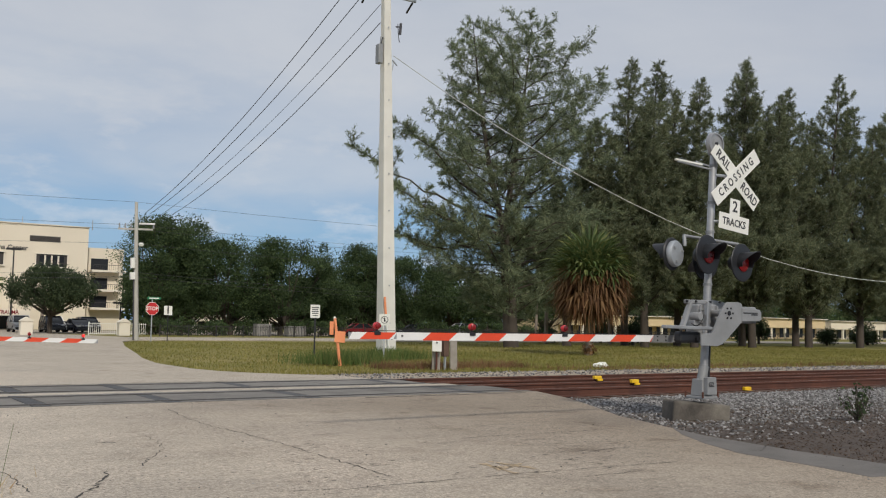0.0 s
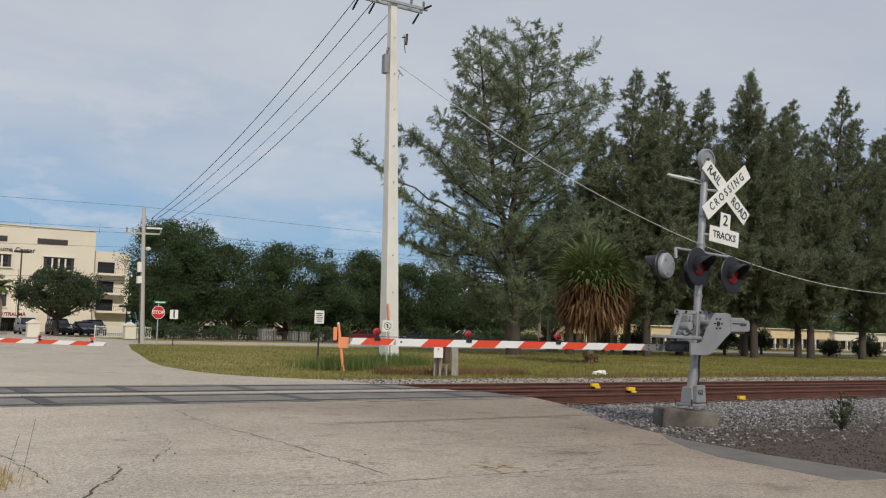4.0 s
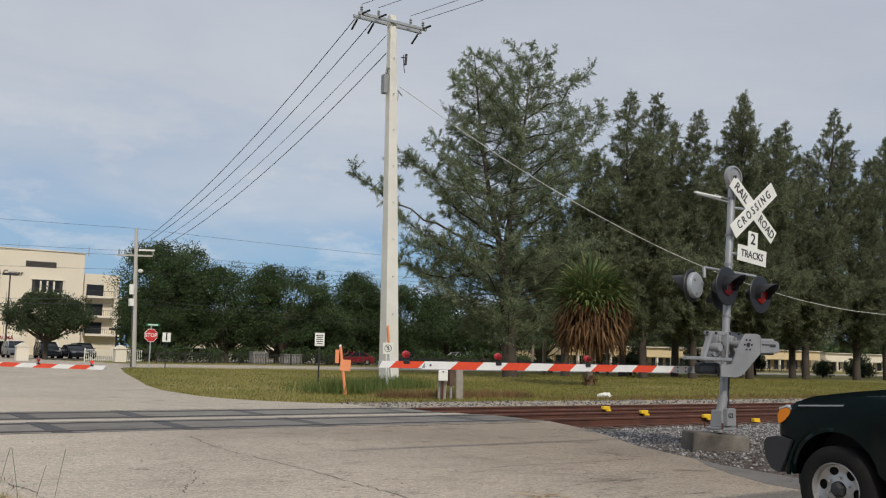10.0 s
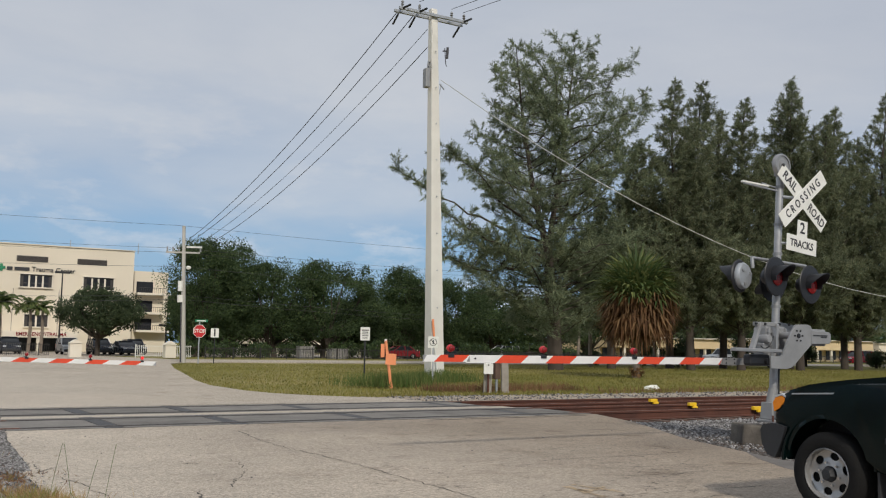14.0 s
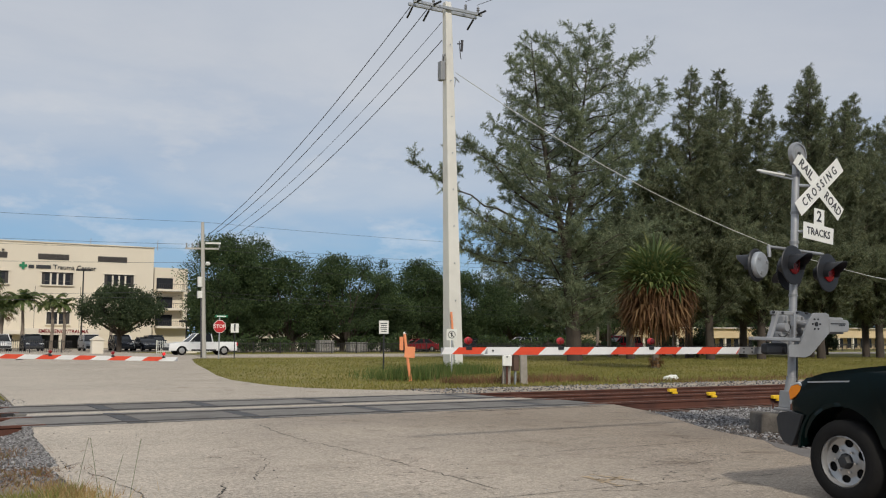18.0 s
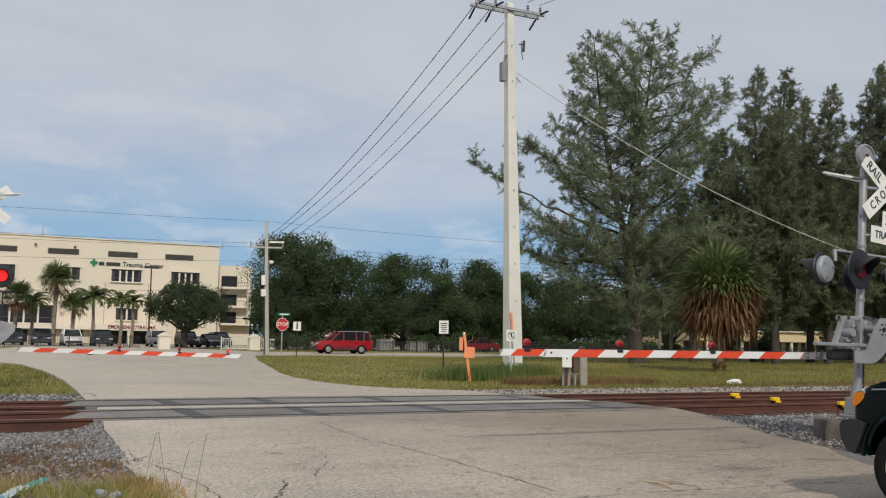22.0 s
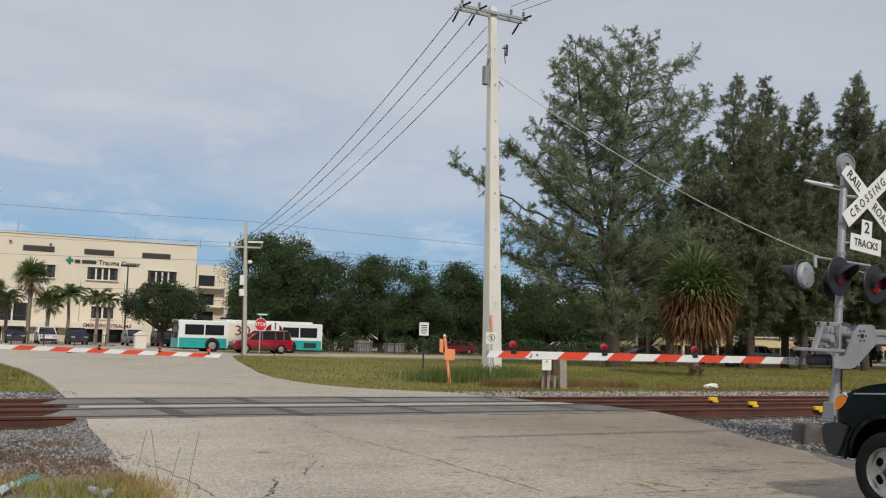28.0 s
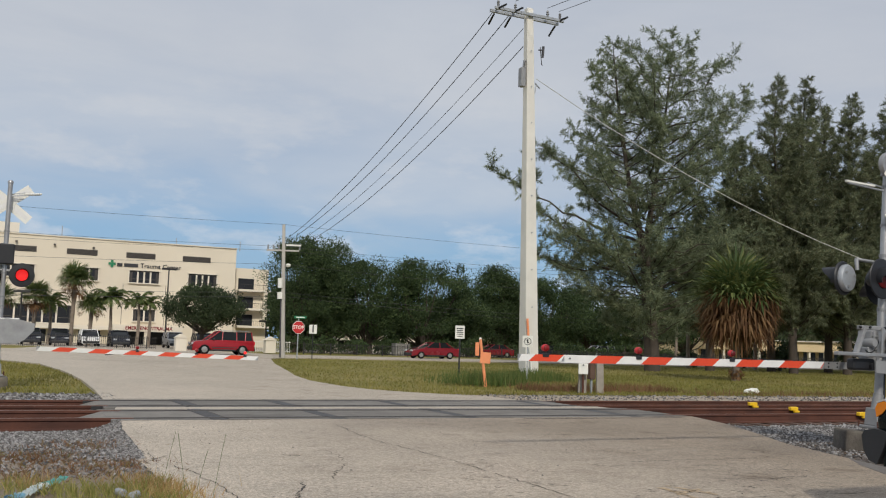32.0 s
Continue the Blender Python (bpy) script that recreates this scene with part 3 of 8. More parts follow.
AX = Matrix(((0, 0, 1, 0), (1, 0, 0, 0), (0, 1, 0, 0), (0, 0, 0, 1)))   # outline in y, z; length along x
rail_i = 0
for k, (c, zt) in enumerate(((NEAR, 0.012), (FAR, -0.03))):
    track = tagged(thing("railway_track", 0, c, 0, "rusty steel railway track on timber ties through the crossing", "railway track", "tracks"), kind="structure")
    for sgn in (-1, 1):
        for x0, x1, mat, lab in ((-90, 2.8, "rail", "rust-brown steel rail"), (2.8, 13.35, "railcross", "dark worn rail set in the crossing"), (13.35, 160, "rail", "rust-brown steel rail")):
            bm = slab(bmesh.new(), rail_profile(0.19), Matrix.Translation((x0, sgn * GAUGE / 2, zt - 0.19)) @ AX, x1 - x0)
            r = part("rail", bm, mat, track, lab)
            part("rail_head", box(bmesh.new(), (x0 + x1) / 2, sgn * GAUGE / 2, zt + 0.0005, x1 - x0, 0.046, 0.003), "railtop" if mat == "rail" else "railcross", r, "worn running surface")
    tie = mesh_of("tie", box(bmesh.new(), 0, 0, 0, 0.23, 2.55, 0.16, bev=0.012), "tie")
    for i in range(-28, 90):
        x = i * 0.52 + 0.1
        if 2.6 < x < 13.4:
            continue
        o = new("tie", tie)
        o.parent = track
        o.location = (x, random.uniform(-0.05, 0.05), zt - 0.19 - 0.155)
        o.rotation_euler = (0, 0, random.uniform(-0.03, 0.03))
    # crossing panels: gauge panel between the rails and a field panel on either side
    g = GAUGE / 2
    for nm, y0, y1 in (("gauge_panel", -g + 0.105, g - 0.105), ("field_panel", -g - 0.36, -g - 0.105), ("field_panel", g + 0.105, g + 0.36)):
        x, x1 = 2.45 + 0.25 * k, 13.75 - 0.35 * k
        lens = (1.55, 0.28, 1.75, 0.28, 2.3, 0.28, 1.83)
        i = 0
        while x < x1 - 0.3:
            w = min(lens[i % 7], x1 - x)
            bm = box(bmesh.new(), w / 2 - 0.01, (y0 + y1) / 2, -0.12, w - 0.02, y1 - y0, 0.12, bev=0.008)
            o = part(nm, bm, "rubber" if w > 0.3 else "patchdark", track)
            o.location = (x, 0, zt - 0.008 + random.uniform(-0.003, 0.003))
            x += w
            i += 1
    for y in (-g, g):
        for dy in (-0.068, 0.068):
            bm = box(bmesh.new(), 8.1, y + dy, zt - 0.12, 11.2, 0.062, 0.108)
            part("flangeway", bm, "rubberdark", track, "black rubber flangeway filler")
    # sloping end ramps of the panels
    for x, sg in ((2.45 + 0.25 * k, -1), (13.75 - 0.35 * k, 1)):
        bm = slab(bmesh.new(), [(0, 0), (sg * 0.42, -0.12), (0, -0.12)][::sg], Matrix(((1, 0, 0, x), (0, 0, 1, -0.62), (0, 1, 0, zt - 0.012), (0, 0, 0, 1))), 1.24)
        part("end_ramp", bm, "rubber", track, "sloping steel end plate")

# dark wiped seams and thin rubber strips beside the near track
bm = bmesh.new()
for y, a, b, w in ((14.60, 9.6, 13.3, 0.05), (14.88, 2.6, 13.7, 0.03), (20.66, 3.1, 13.2, 0.04), (21.1, 3.2, 9.5, 0.02)):
    n = 24
    for i in range(n):
        x0, x1 = a + (b - a) * i / n, a + (b - a) * (i + 1) / n
        box(bm, (x0 + x1) / 2, y + 0.01 * math.sin(i * 1.3), (0.0015 if y < 18 else -0.0835), x1 - x0, w * (0.7 + 0.5 * random.random()), 0.003)
tagged(part("pavement_seam", bm, "crack"), "dark tar-filled pavement seams along the track", "pavement seam", kind="stuff")


# ---- cracks and marks on the road ----
def crack(pts, w0, seed):
    rnd = random.Random(seed)
    bm = bmesh.new()
    fine = []
    for (a, b) in zip(pts, pts[1:]):
        for i in range(8):
            f = i / 8
            fine.append((a[0] + (b[0] - a[0]) * f + rnd.uniform(-0.03, 0.03), a[1] + (b[1] - a[1]) * f + rnd.uniform(-0.03, 0.03)))
    fine.append(pts[-1])
    L, Rr = [], []
    for i, (x, y) in enumerate(fine):
        x2, y2 = fine[min(i + 1, len(fine) - 1)]
        x0, y0 = fine[max(i - 1, 0)]
        dx, dy = x2 - x0, y2 - y0
        d = math.hypot(dx, dy) or 1
        w = w0 * rnd.uniform(0.25, 1.0)
        L.append(bm.verts.new((x - dy / d * w, y + dx / d * w, 0.003)))
        Rr.append(bm.verts.new((x + dy / d * w, y - dx / d * w, 0.003)))
    for i in range(len(fine) - 1):
        bm.faces.new((L[i], Rr[i], Rr[i + 1], L[i + 1]))
    return bm

# ---- crossing signals ----
def stripe_bar(name, parent, label, x0, x1, y, z, h, depth, first, pitch, lean):
    """A flat bar along x made of slanting white and red fields, each a piece of its own."""
    bar = part(name, box(bmesh.new(), (x0 + x1) / 2, y, z + 0.004, x1 - x0, depth * 0.7, h - 0.008), "alu", parent, label)
    xs = [x0]
    x = first
    while x < x1 - 0.02:
        if x > x0 + 0.02:
            xs.append(x)
        x += pitch
    xs.append(x1)
    k = 0 if first > x0 + 0.02 else 1
    for a, b in zip(xs, xs[1:]):
        bm, vs = bmesh.new(), []
        for yy in (y - depth / 2, y + depth / 2):
            for (xx, zz) in ((a - lean / 2, z), (b - lean / 2, z), (b + lean / 2, z + h), (a + lean / 2, z + h)):
                vs.append(bm.verts.new((min(max(xx, x0), x1), yy, zz)))
        for f in ((0, 1, 2, 3), (7, 6, 5, 4), (0, 4, 5, 1), (1, 5, 6, 2), (2, 6, 7, 3), (3, 7, 4, 0)):
            bm.faces.new([vs[i] for i in f])
        part("white_field" if k % 2 == 0 else "red_field", bm, "armwhite" if k % 2 == 0 else "armred", bar)
        k += 1
    return bar


def tip_lamp(parent, x, y, z, mat, flip=1):
    """A small round gate lamp on a stem."""
    body = part("gate_lamp", lathe(bmesh.new(), [(0.015, -0.04), (0.038, -0.036), (0.047, -0.012), (0.047, 0.014), (0.038, 0.036)], facing(x, y, z + 0.07), 16), "redsign", parent, "red gate lamp with a lit lens", True)
    for s in (1, -1):
        part("lens", lathe(bmesh.new(), [(0.04, 0.0), (0.037, 0.012), (0.022, 0.02), (0.0, 0.023)], pose(x, y, z + 0.07, 90 * s, 0, 0) @ pose(0, 0, 0.033), 16), mat, body, smooth=True)
    bm = rod(bmesh.new(), (x, y, z - 0.01), (x, y, z + 0.03), 0.016)
    box(bm, x, y, z - 0.045, 0.09, 0.06, 0.045, bev=0.006)
    part("lamp_bracket", bm, "black", body)


def flasher(parent, m, lit, name="flasher"):
    """A round crossing light: black disc, hooded housing, red lens; m has its face along -z to the viewer's z axis."""
    disc = part("light_background", lathe(bmesh.new(), [(0.30, 0.0), (0.305, 0.012), (0.295, 0.022), (0.20, 0.03)], m, 32), "black", parent, "black round light background", True)
    part("housing", lathe(bmesh.new(), [(0.05, -0.20), (0.10, -0.19), (0.14, -0.12), (0.16, 0.0), (0.165, 0.03)], m, 24), "black", disc, smooth=True)
    part("lens", lathe(bmesh.new(), [(0.145, 0.028), (0.14, 0.045), (0.09, 0.062), (0.0, 0.07)], m, 24), lit, disc, "red signal lens", True)
    bm = bmesh.new()                      # hood: open half tube above the lens
    seg, ring = 18, []
    for i in range(seg + 1):
        a = math.radians(-25 + 230 * i / seg)
        reach = 0.10 + 0.20 * max(0.0, math.sin(a)) ** 0.8
        row = []
        for r, h in ((0.165, 0.02), (0.168, 0.02 + reach), (0.158, 0.02 + reach), (0.155, 0.02)):
            row.append(bm.verts.new(m @ Vector((r * math.cos(a), r * math.sin(a), h))))
        ring.append(row)
    for a, b in zip(ring, ring[1:]):
        for i in range(4):
            j = (i + 1) % 4
            bm.faces.new((a[i], b[i], b[j], a[j]))
    bm.faces.new(ring[0])
    bm.faces.new(ring[-1][::-1])
    part("hood", bm, "black", disc, "black half-round hood", True)
    return disc


def crossing_signal(label, lean, arm_x1, arm_first, arm_lamps, joint, arm_tip_thin, with_words, arm_z, arm_y, height=4.45, tilt_arm=0.0):
    """Mast with crossbuck, tracks plate, flashers, gate mechanism and striped arm reaching to -x (with its face to -y)."""
    sig = thing("crossing_signal", 0, 0, 0, label, "crossing signal", "crossing signals")
    tl = lambda z: lean * z                                              # noqa: E731
    bm = rod(bmesh.new(), (tl(0.75), 0, 0.75), (tl(height), 0, height), 0.062, 0.057, 18)
    mast = part("mast", bm, "alu", sig, "round weathered aluminium mast", True)
    part("mast_cap", lathe(bmesh.new(), [(0.07, 0), (0.072, 0.03), (0.05, 0.07), (0.0, 0.085)], pose(tl(height), 0, height - 0.01), 18), "alu", mast, smooth=True)
    bm = bmesh.new()
    for z in (2.05, 2.28, 2.88, 3.35, 3.95):
        part("mast_clamp", rod(bmesh.new(), (tl(z), 0, z - 0.02), (tl(z), 0, z + 0.02), 0.072, 0.072, 18), "greypaint", mast, "dark clamp band round the mast")
    # foot casting
    bm = box(bmesh.new(), 0, 0, 0.28, 0.36, 0.36, 0.04, bev=0.01)
    box(bm, 0, 0, 0.32, 0.24, 0.24, 0.26, taper=0.85, bev=0.012)
    rod(bm, (0, 0, 0.55), (tl(0.78), 0, 0.78), 0.078, 0.074, 16)
    part("foot_casting", bm, "greypaint", sig, "grey cast junction box foot of the mast")
    bm = box(bmesh.new(), 0.03, -0.14, 0.34, 0.22, 0.10, 0.27, bev=0.012, taper=0.9)
    part("junction_cover", bm, "greypaint", sig)
    for i in (-1, 1):
        for j in (-1, 1):
            part("anchor_bolt", rod(bmesh.new(), (i * 0.17, j * 0.17, 0.30), (i * 0.17, j * 0.17, 0.39), 0.018, seg=6), "rail", sig)
    if with_words:
        part("foundation", box(bmesh.new(), -0.06, 0.10, -0.33, 0.92, 0.50, 0.545, pose(0, 0, 0, 0, 4.6, -26), bev=0.035), "basecon", sig, "stained concrete foundation tilted and half buried in gravel")
    else:
        part("foundation", box(bmesh.new(), 0, 0.02, -0.12, 0.54, 0.92, 0.39, bev=0.03), "basecon", sig, "stained square concrete foundation")
    # crossbuck
    cx, cz = (tl(3.85) + 0.385, 3.79) if with_words else (0.02, 4.69)
    lean_deg = -math.degrees(math.atan(lean)) * 0.2
    plates = []
    for nm, ang, off in (("crossbuck_board", -38.5 + lean_deg, 0.0), ("crossbuck_board", 38.5 + lean_deg, 0.012)):
        m = facing(cx, -0.13 - off, cz) @ pose(0, 0, 0, 0, 0, ang)
        bm = slab(bmesh.new(), [(-0.665, -0.125), (0.665, -0.125), (0.665, 0.125), (-0.665, 0.125)], m, 0.006, 0.002)
        plates.append((part(nm, bm, "signwhite", sig, "white crossbuck board" + (" lettered in black" if with_words else " seen from its back")), m))
    if with_words:
        (rr, m1), (cr, m2) = plates
        words("lettering", "RAIL", 0.20, m1 @ pose(-0.385, 0, 0.008), "ink", rr, bold=0.003, sx=0.95)
        words("lettering", "ROAD", 0.20, m1 @ pose(0.41, 0, 0.008), "ink", rr, bold=0.003, sx=0.82)
        words("lettering", "C R O S S I N G", 0.19, m2 @ pose(0, 0, 0.008), "ink", cr, bold=0.003, sx=0.80)
    else:
        for bd, m in plates:
            part("back_stripe", slab(bmesh.new(), [(-0.6, -0.05), (0.6, -0.05), (0.6, 0.05), (-0.6, 0.05)], m @ pose(0, 0, -0.003), 0.002), "armwhite", bd)
    bm = rod(bmesh.new(), (tl(cz), -0.05, cz), (cx, -0.13, cz), 0.025, seg=8)
    part("crossbuck_bracket", bm, "galv", sig)
    # tracks plate
    tx, tz = tl(3.05) + 0.40, 3.06
    m = facing(tx, -0.13, tz) @ pose(0, 0, 0, 0, 0, lean_deg * 7)
    bm = slab(bmesh.new(), [(-0.36, -0.15), (0.36, -0.15), (0.36, 0.11), (0.12, 0.11), (0.12, 0.37), (-0.12, 0.37), (-0.12, 0.11), (-0.36, 0.11)], m, 0.006, 0.002)
    plate = part("tracks_plate", bm, "signwhite", sig, "white plate giving the number of tracks")
    if with_words:
        words("lettering", "2", 0.25, m @ pose(0, 0.24, 0.008), "ink", plate, bold=0.004)
        words("lettering", "TRACKS", 0.165, m @ pose(0, -0.02, 0.008), "ink", plate, bold=0.003, sx=0.92)
    part("plate_bracket", rod(bmesh.new(), (tl(3.05), -0.05, 3.05), (tx - 0.1, -0.13, tz), 0.02, seg=8), "galv", sig)
    # bell at the top
    bm = lathe(bmesh.new(), [(0.02, -0.06), (0.10, -0.05), (0.165, -0.01), (0.175, 0.035), (0.15, 0.05), (0.0, 0.055)], facing(tl(4.35) - 0.09, -0.06, 4.28), 24)
    if with_words:
        bell = part("bell", bm, "greypaint", sig, "round grey crossing bell", True)
        bmat = facing(tl(4.35) - 0.09, -0.06, 4.28)
        part("bell_rim", lathe(bmesh.new(), [(0.150, 0.052), (0.150, 0.07), (0.172, 0.07), (0.186, 0.045), (0.186, 0.0), (0.17, -0.01)], bmat, 28), "alu", bell, "dull rolled rim of the bell", True)
        part("bell_hub", lathe(bmesh.new(), [(0.03, 0.05), (0.03, 0.075), (0.014, 0.085), (0.0, 0.086)], bmat, 12), "black", bell)
        part("bell_mount", box(bmesh.new(), tl(4.3), 0.0, 4.12, 0.16, 0.14, 0.10, bev=0.015), "greypaint", bell)
    # short arm with a strip lamp at the upper mast
    up_ = 0.0 if with_words else 0.98
    bm = rod(bmesh.new(), (tl(3.98), 0, 3.88 + up_), (tl(4.05) - 0.72, 0.10, 3.96 + up_), 0.016, seg=8)
    rod(bm, (tl(3.98), 0, 3.92 + up_), (tl(4.05) - 0.36, 0.05, 3.99 + up_), 0.012, seg=8)
    part("side_bracket", bm, "galv", sig)
    part("strip_lamp", box(bmesh.new(), 0, 0, 0, 0.52, 0.05, 0.03, pose(tl(4.05) - 0.50, 0.07, 3.95 + up_, 0, 5, -10), bev=0.006), "signwhite", sig, "white strip on a thin bracket")
    return sig, tl


# near signal
near_signal, tl = crossing_signal("grey railway crossing signal mast with white crossbuck and lowered striped gate", 0.075, 0, 0, (), 0, 0, True, 1.12, 0.2, 4.30)
lampbar = part("light_crossarm", rod(bmesh.new(), (tl(2.62) - 0.62, -0.03, 2.78), (tl(2.62) + 0.62, -0.05, 2.72), 0.026, seg=10), "alu", near_signal, "grey light crossarm pipe", True)
for x, z in ((tl(2.62) - 0.62, 2.78), (tl(2.62) + 0.02, 2.75), (tl(2.62) + 0.62, 2.72)):
    part("lamp_hanger", rod(bmesh.new(), (x, -0.04, z), (x, -0.05, z - 0.16), 0.03, seg=10), "alu", near_signal, smooth=True)
flasher(near_signal, pose(tl(2.5) - 0.28, -0.20, 2.50, 90, 0, 6), "lensdark")
flasher(near_signal, pose(tl(2.5) + 0.53, -0.20, 2.41, 90, 0, 6), "lensmid")
flasher(near_signal, pose(tl(2.5) + 0.18, 0.22, 2.44, -90, 0, 0), "lensdark")
# light turned towards the far road, its pale back plate to the near side
bk = pose(tl(2.5) - 0.80, 0.02, 2.49, 90, 0, 12)
back = part("light_background", lathe(bmesh.new(), [(0.25, -0.03), (0.255, -0.015), (0.24, 0.0), (0.18, 0.005)], bk, 32), "black", near_signal, "black light background seen from behind", True)
part("rear_cover", lathe(bmesh.new(), [(0.20, 0.0), (0.205, 0.05), (0.185, 0.08), (0.1, 0.095), (0.0, 0.097)], bk, 28), "galv", back, "pale round rear cover with small latches", True)
for a in (20, 140, 250):
    part("latch", box(bmesh.new(), 0.13 * math.cos(radians(a)), 0.13 * math.sin(radians(a)), 0.085, 0.05, 0.035, 0.02, bk), "greypaint", back)
bm = bmesh.new()
seg = 14
rows_ = []
for i in range(seg + 1):
    a = radians(-25 + 230 * i / seg)
    reach = 0.10 + 0.2 * max(0, math.sin(a)) ** 0.8
    rows_.append([bm.verts.new(bk @ Vector((r * math.cos(a), r * math.sin(a), -0.03 - h))) for r, h in ((0.17, 0), (0.17, reach), (0.16, reach), (0.157, 0))])
for a, b in zip(rows_, rows_[1:]):
    for i in range(4):
        bm.faces.new((a[i], b[i], b[(i + 1) % 4], a[(i + 1) % 4]))
part("hood", bm, "black", back, "black half-round hood", True)

# gate mechanism: sloped side plate, case, counterweight arm
MY = -0.30
DX = -0.35
plate_m = facing(DX, MY, 0)
bm = slab(bmesh.new(), [(-0.03, 1.10), (0.33, 1.09), (0.44, 1.12), (0.52, 1.17), (0.79, 1.38), (0.92, 1.47), (0.93, 1.50), (0.92, 1.72), (0.90, 1.755), (0.83, 1.775), (0.58, 1.77), (0.54, 1.755), (0.41, 1.60), (0.23, 1.30), (0.20, 1.285), (-0.03, 1.28)], plate_m, 0.03, 0.006)
mech = part("side_plate", bm, "greypaint", near_signal, "bent grey steel gate-arm plate")
for i in range(7):
    a, rr = i * math.pi / 3, (0.085 if i < 6 else 0.0)
    at = (0.60 + DX + rr * math.cos(a), MY - 0.03, 1.60 + rr * math.sin(a))
    part("bolt", rod(bmesh.new(), at, (at[0], MY - 0.047, at[2]), 0.013 if i < 6 else 0.035, seg=8), "black", mech)
bm = slab(bmesh.new(), [(0.90, 1.475), (1.33, 1.485), (1.37, 1.52), (1.37, 1.63), (1.33, 1.67), (0.90, 1.685)], facing(DX, MY - 0.01, 0), 0.03, 0.008)
cw = part("counterweight_arm", bm, "greypaint", near_signal, "grey counterweight tail plate")
for z, x0, x1 in ((1.60, 0.93, 1.12), (1.575, 1.12, 1.27), (1.60, 1.13, 1.28)):
    part("slot", box(bmesh.new(), DX + (x0 + x1) / 2, MY - 0.042, z, x1 - x0, 0.004, 0.02), "ink", cw)
part("weight_block", box(bmesh.new(), DX + 1.13, MY + 0.16, 1.45, 0.42, 0.26, 0.26, bev=0.02), "greypaint", cw, "grey cast counterweight")
# twin plate behind the mast, joined by the shaft
bm = slab(bmesh.new(), [(0.60, 1.12), (0.95, 1.14), (1.28, 1.42), (1.34, 1.78), (0.95, 1.83), (0.60, 1.81)], facing(DX, 0.34, 0), 0.03, 0.006)
part("rear_plate", bm, "greypaint", near_signal, "grey rear gate-arm plate")
part("shaft", rod(bmesh.new(), (DX + 0.62, MY, 1.60), (DX + 0.62, 0.36, 1.60), 0.055, seg=14), "alu", near_signal, "main shaft of the gate", True)
case = part("mechanism_case", box(bmesh.new(), 0.19, 0.16, 1.16, 0.46, 0.26, 0.58, bev=0.03), "greypaint", near_signal, "grey cast gate mechanism case")
for z in (1.24, 1.44, 1.64):
    part("case_rib", box(bmesh.new(), 0.19, 0.02, z, 0.44, 0.03, 0.022, bev=0.004), "greypaint", case)
for x in (0.0, 0.38):
    part("hinge", rod(bmesh.new(), (x, 0.015, 1.60), (x, 0.015, 1.72), 0.02, seg=8), "alu", case)
# left frame: a leaning bar, a foot bar and the motor between them
bm = box(bmesh.new(), 0, 0, 0, 0.055, 0.08, 0.48, pose(-0.72, MY + 0.06, 1.33, 0, 25, 0), bev=0.01)
part("frame_bar", bm, "greypaint", near_signal, "leaning grey frame bar")
part("frame_top", box(bmesh.new(), -0.36, MY + 0.08, 1.73, 0.50, 0.07, 0.06, bev=0.01), "greypaint", near_signal)
bm = box(bmesh.new(), 0, 0, 0, 0.045, 0.06, 0.44, pose(-0.20, MY + 0.04, 1.33, 0, 5, 0), bev=0.008)
part("frame_bar", bm, "alu", near_signal)
motor = part("motor", lathe(bmesh.new(), [(0.02, -0.02), (0.058, -0.015), (0.066, 0.02), (0.066, 0.15), (0.055, 0.17), (0.0, 0.172)], facing(-0.30, MY + 0.22, 1.54), 20), "greypaint", near_signal, "round grey motor end", True)
part("motor_bracket", box(bmesh.new(), -0.30, MY + 0.18, 1.32, 0.13, 0.12, 0.16, bev=0.015), "greypaint", motor)
part("cable_loop", cable(bmesh.new(), (-0.42, MY + 0.12, 1.43), (-0.12, MY + 0.12, 1.60), 0.10, 0.012, 10, 6), "black", motor)
for x in (-0.62, -0.42, -0.10, 0.12):
    part("frame_bolt", rod(bmesh.new(), (x, MY + 0.05, 1.765), (x, MY + 0.02, 1.765), 0.018, seg=8), "black", near_signal)
bm = box(bmesh.new(), -0.67, MY + 0.0, 1.335, 1.02, 0.09, 0.05, pose(0, 0, 0, 0, 0.8, 0), bev=0.008)
part("arm_channel", bm, "alu", near_signal, "grey steel arm channel")
bm = box(bmesh.new(), -0.50, MY + 0.14, 1.14, 0.46, 0.14, 0.17, bev=0.035)
rod(bm, (-0.36, MY + 0.02, 1.20), (-0.36, MY + 0.12, 1.20), 0.055, seg=12)
part("arm_pivot", bm, "black", near_signal, "dark shear-bolt bracket")
part("pivot_collar", rod(bmesh.new(), (-0.27, MY - 0.02, 1.20), (-0.27, MY + 0.10, 1.20), 0.05, seg=14), "alu", near_signal, smooth=True)
part("conduit", cable(bmesh.new(), (0.14, 0.0, 0.55), (0.17, 0.0, 1.15), -0.0, 0.035, 3, 10), "black", near_signal, "black flexible conduit")

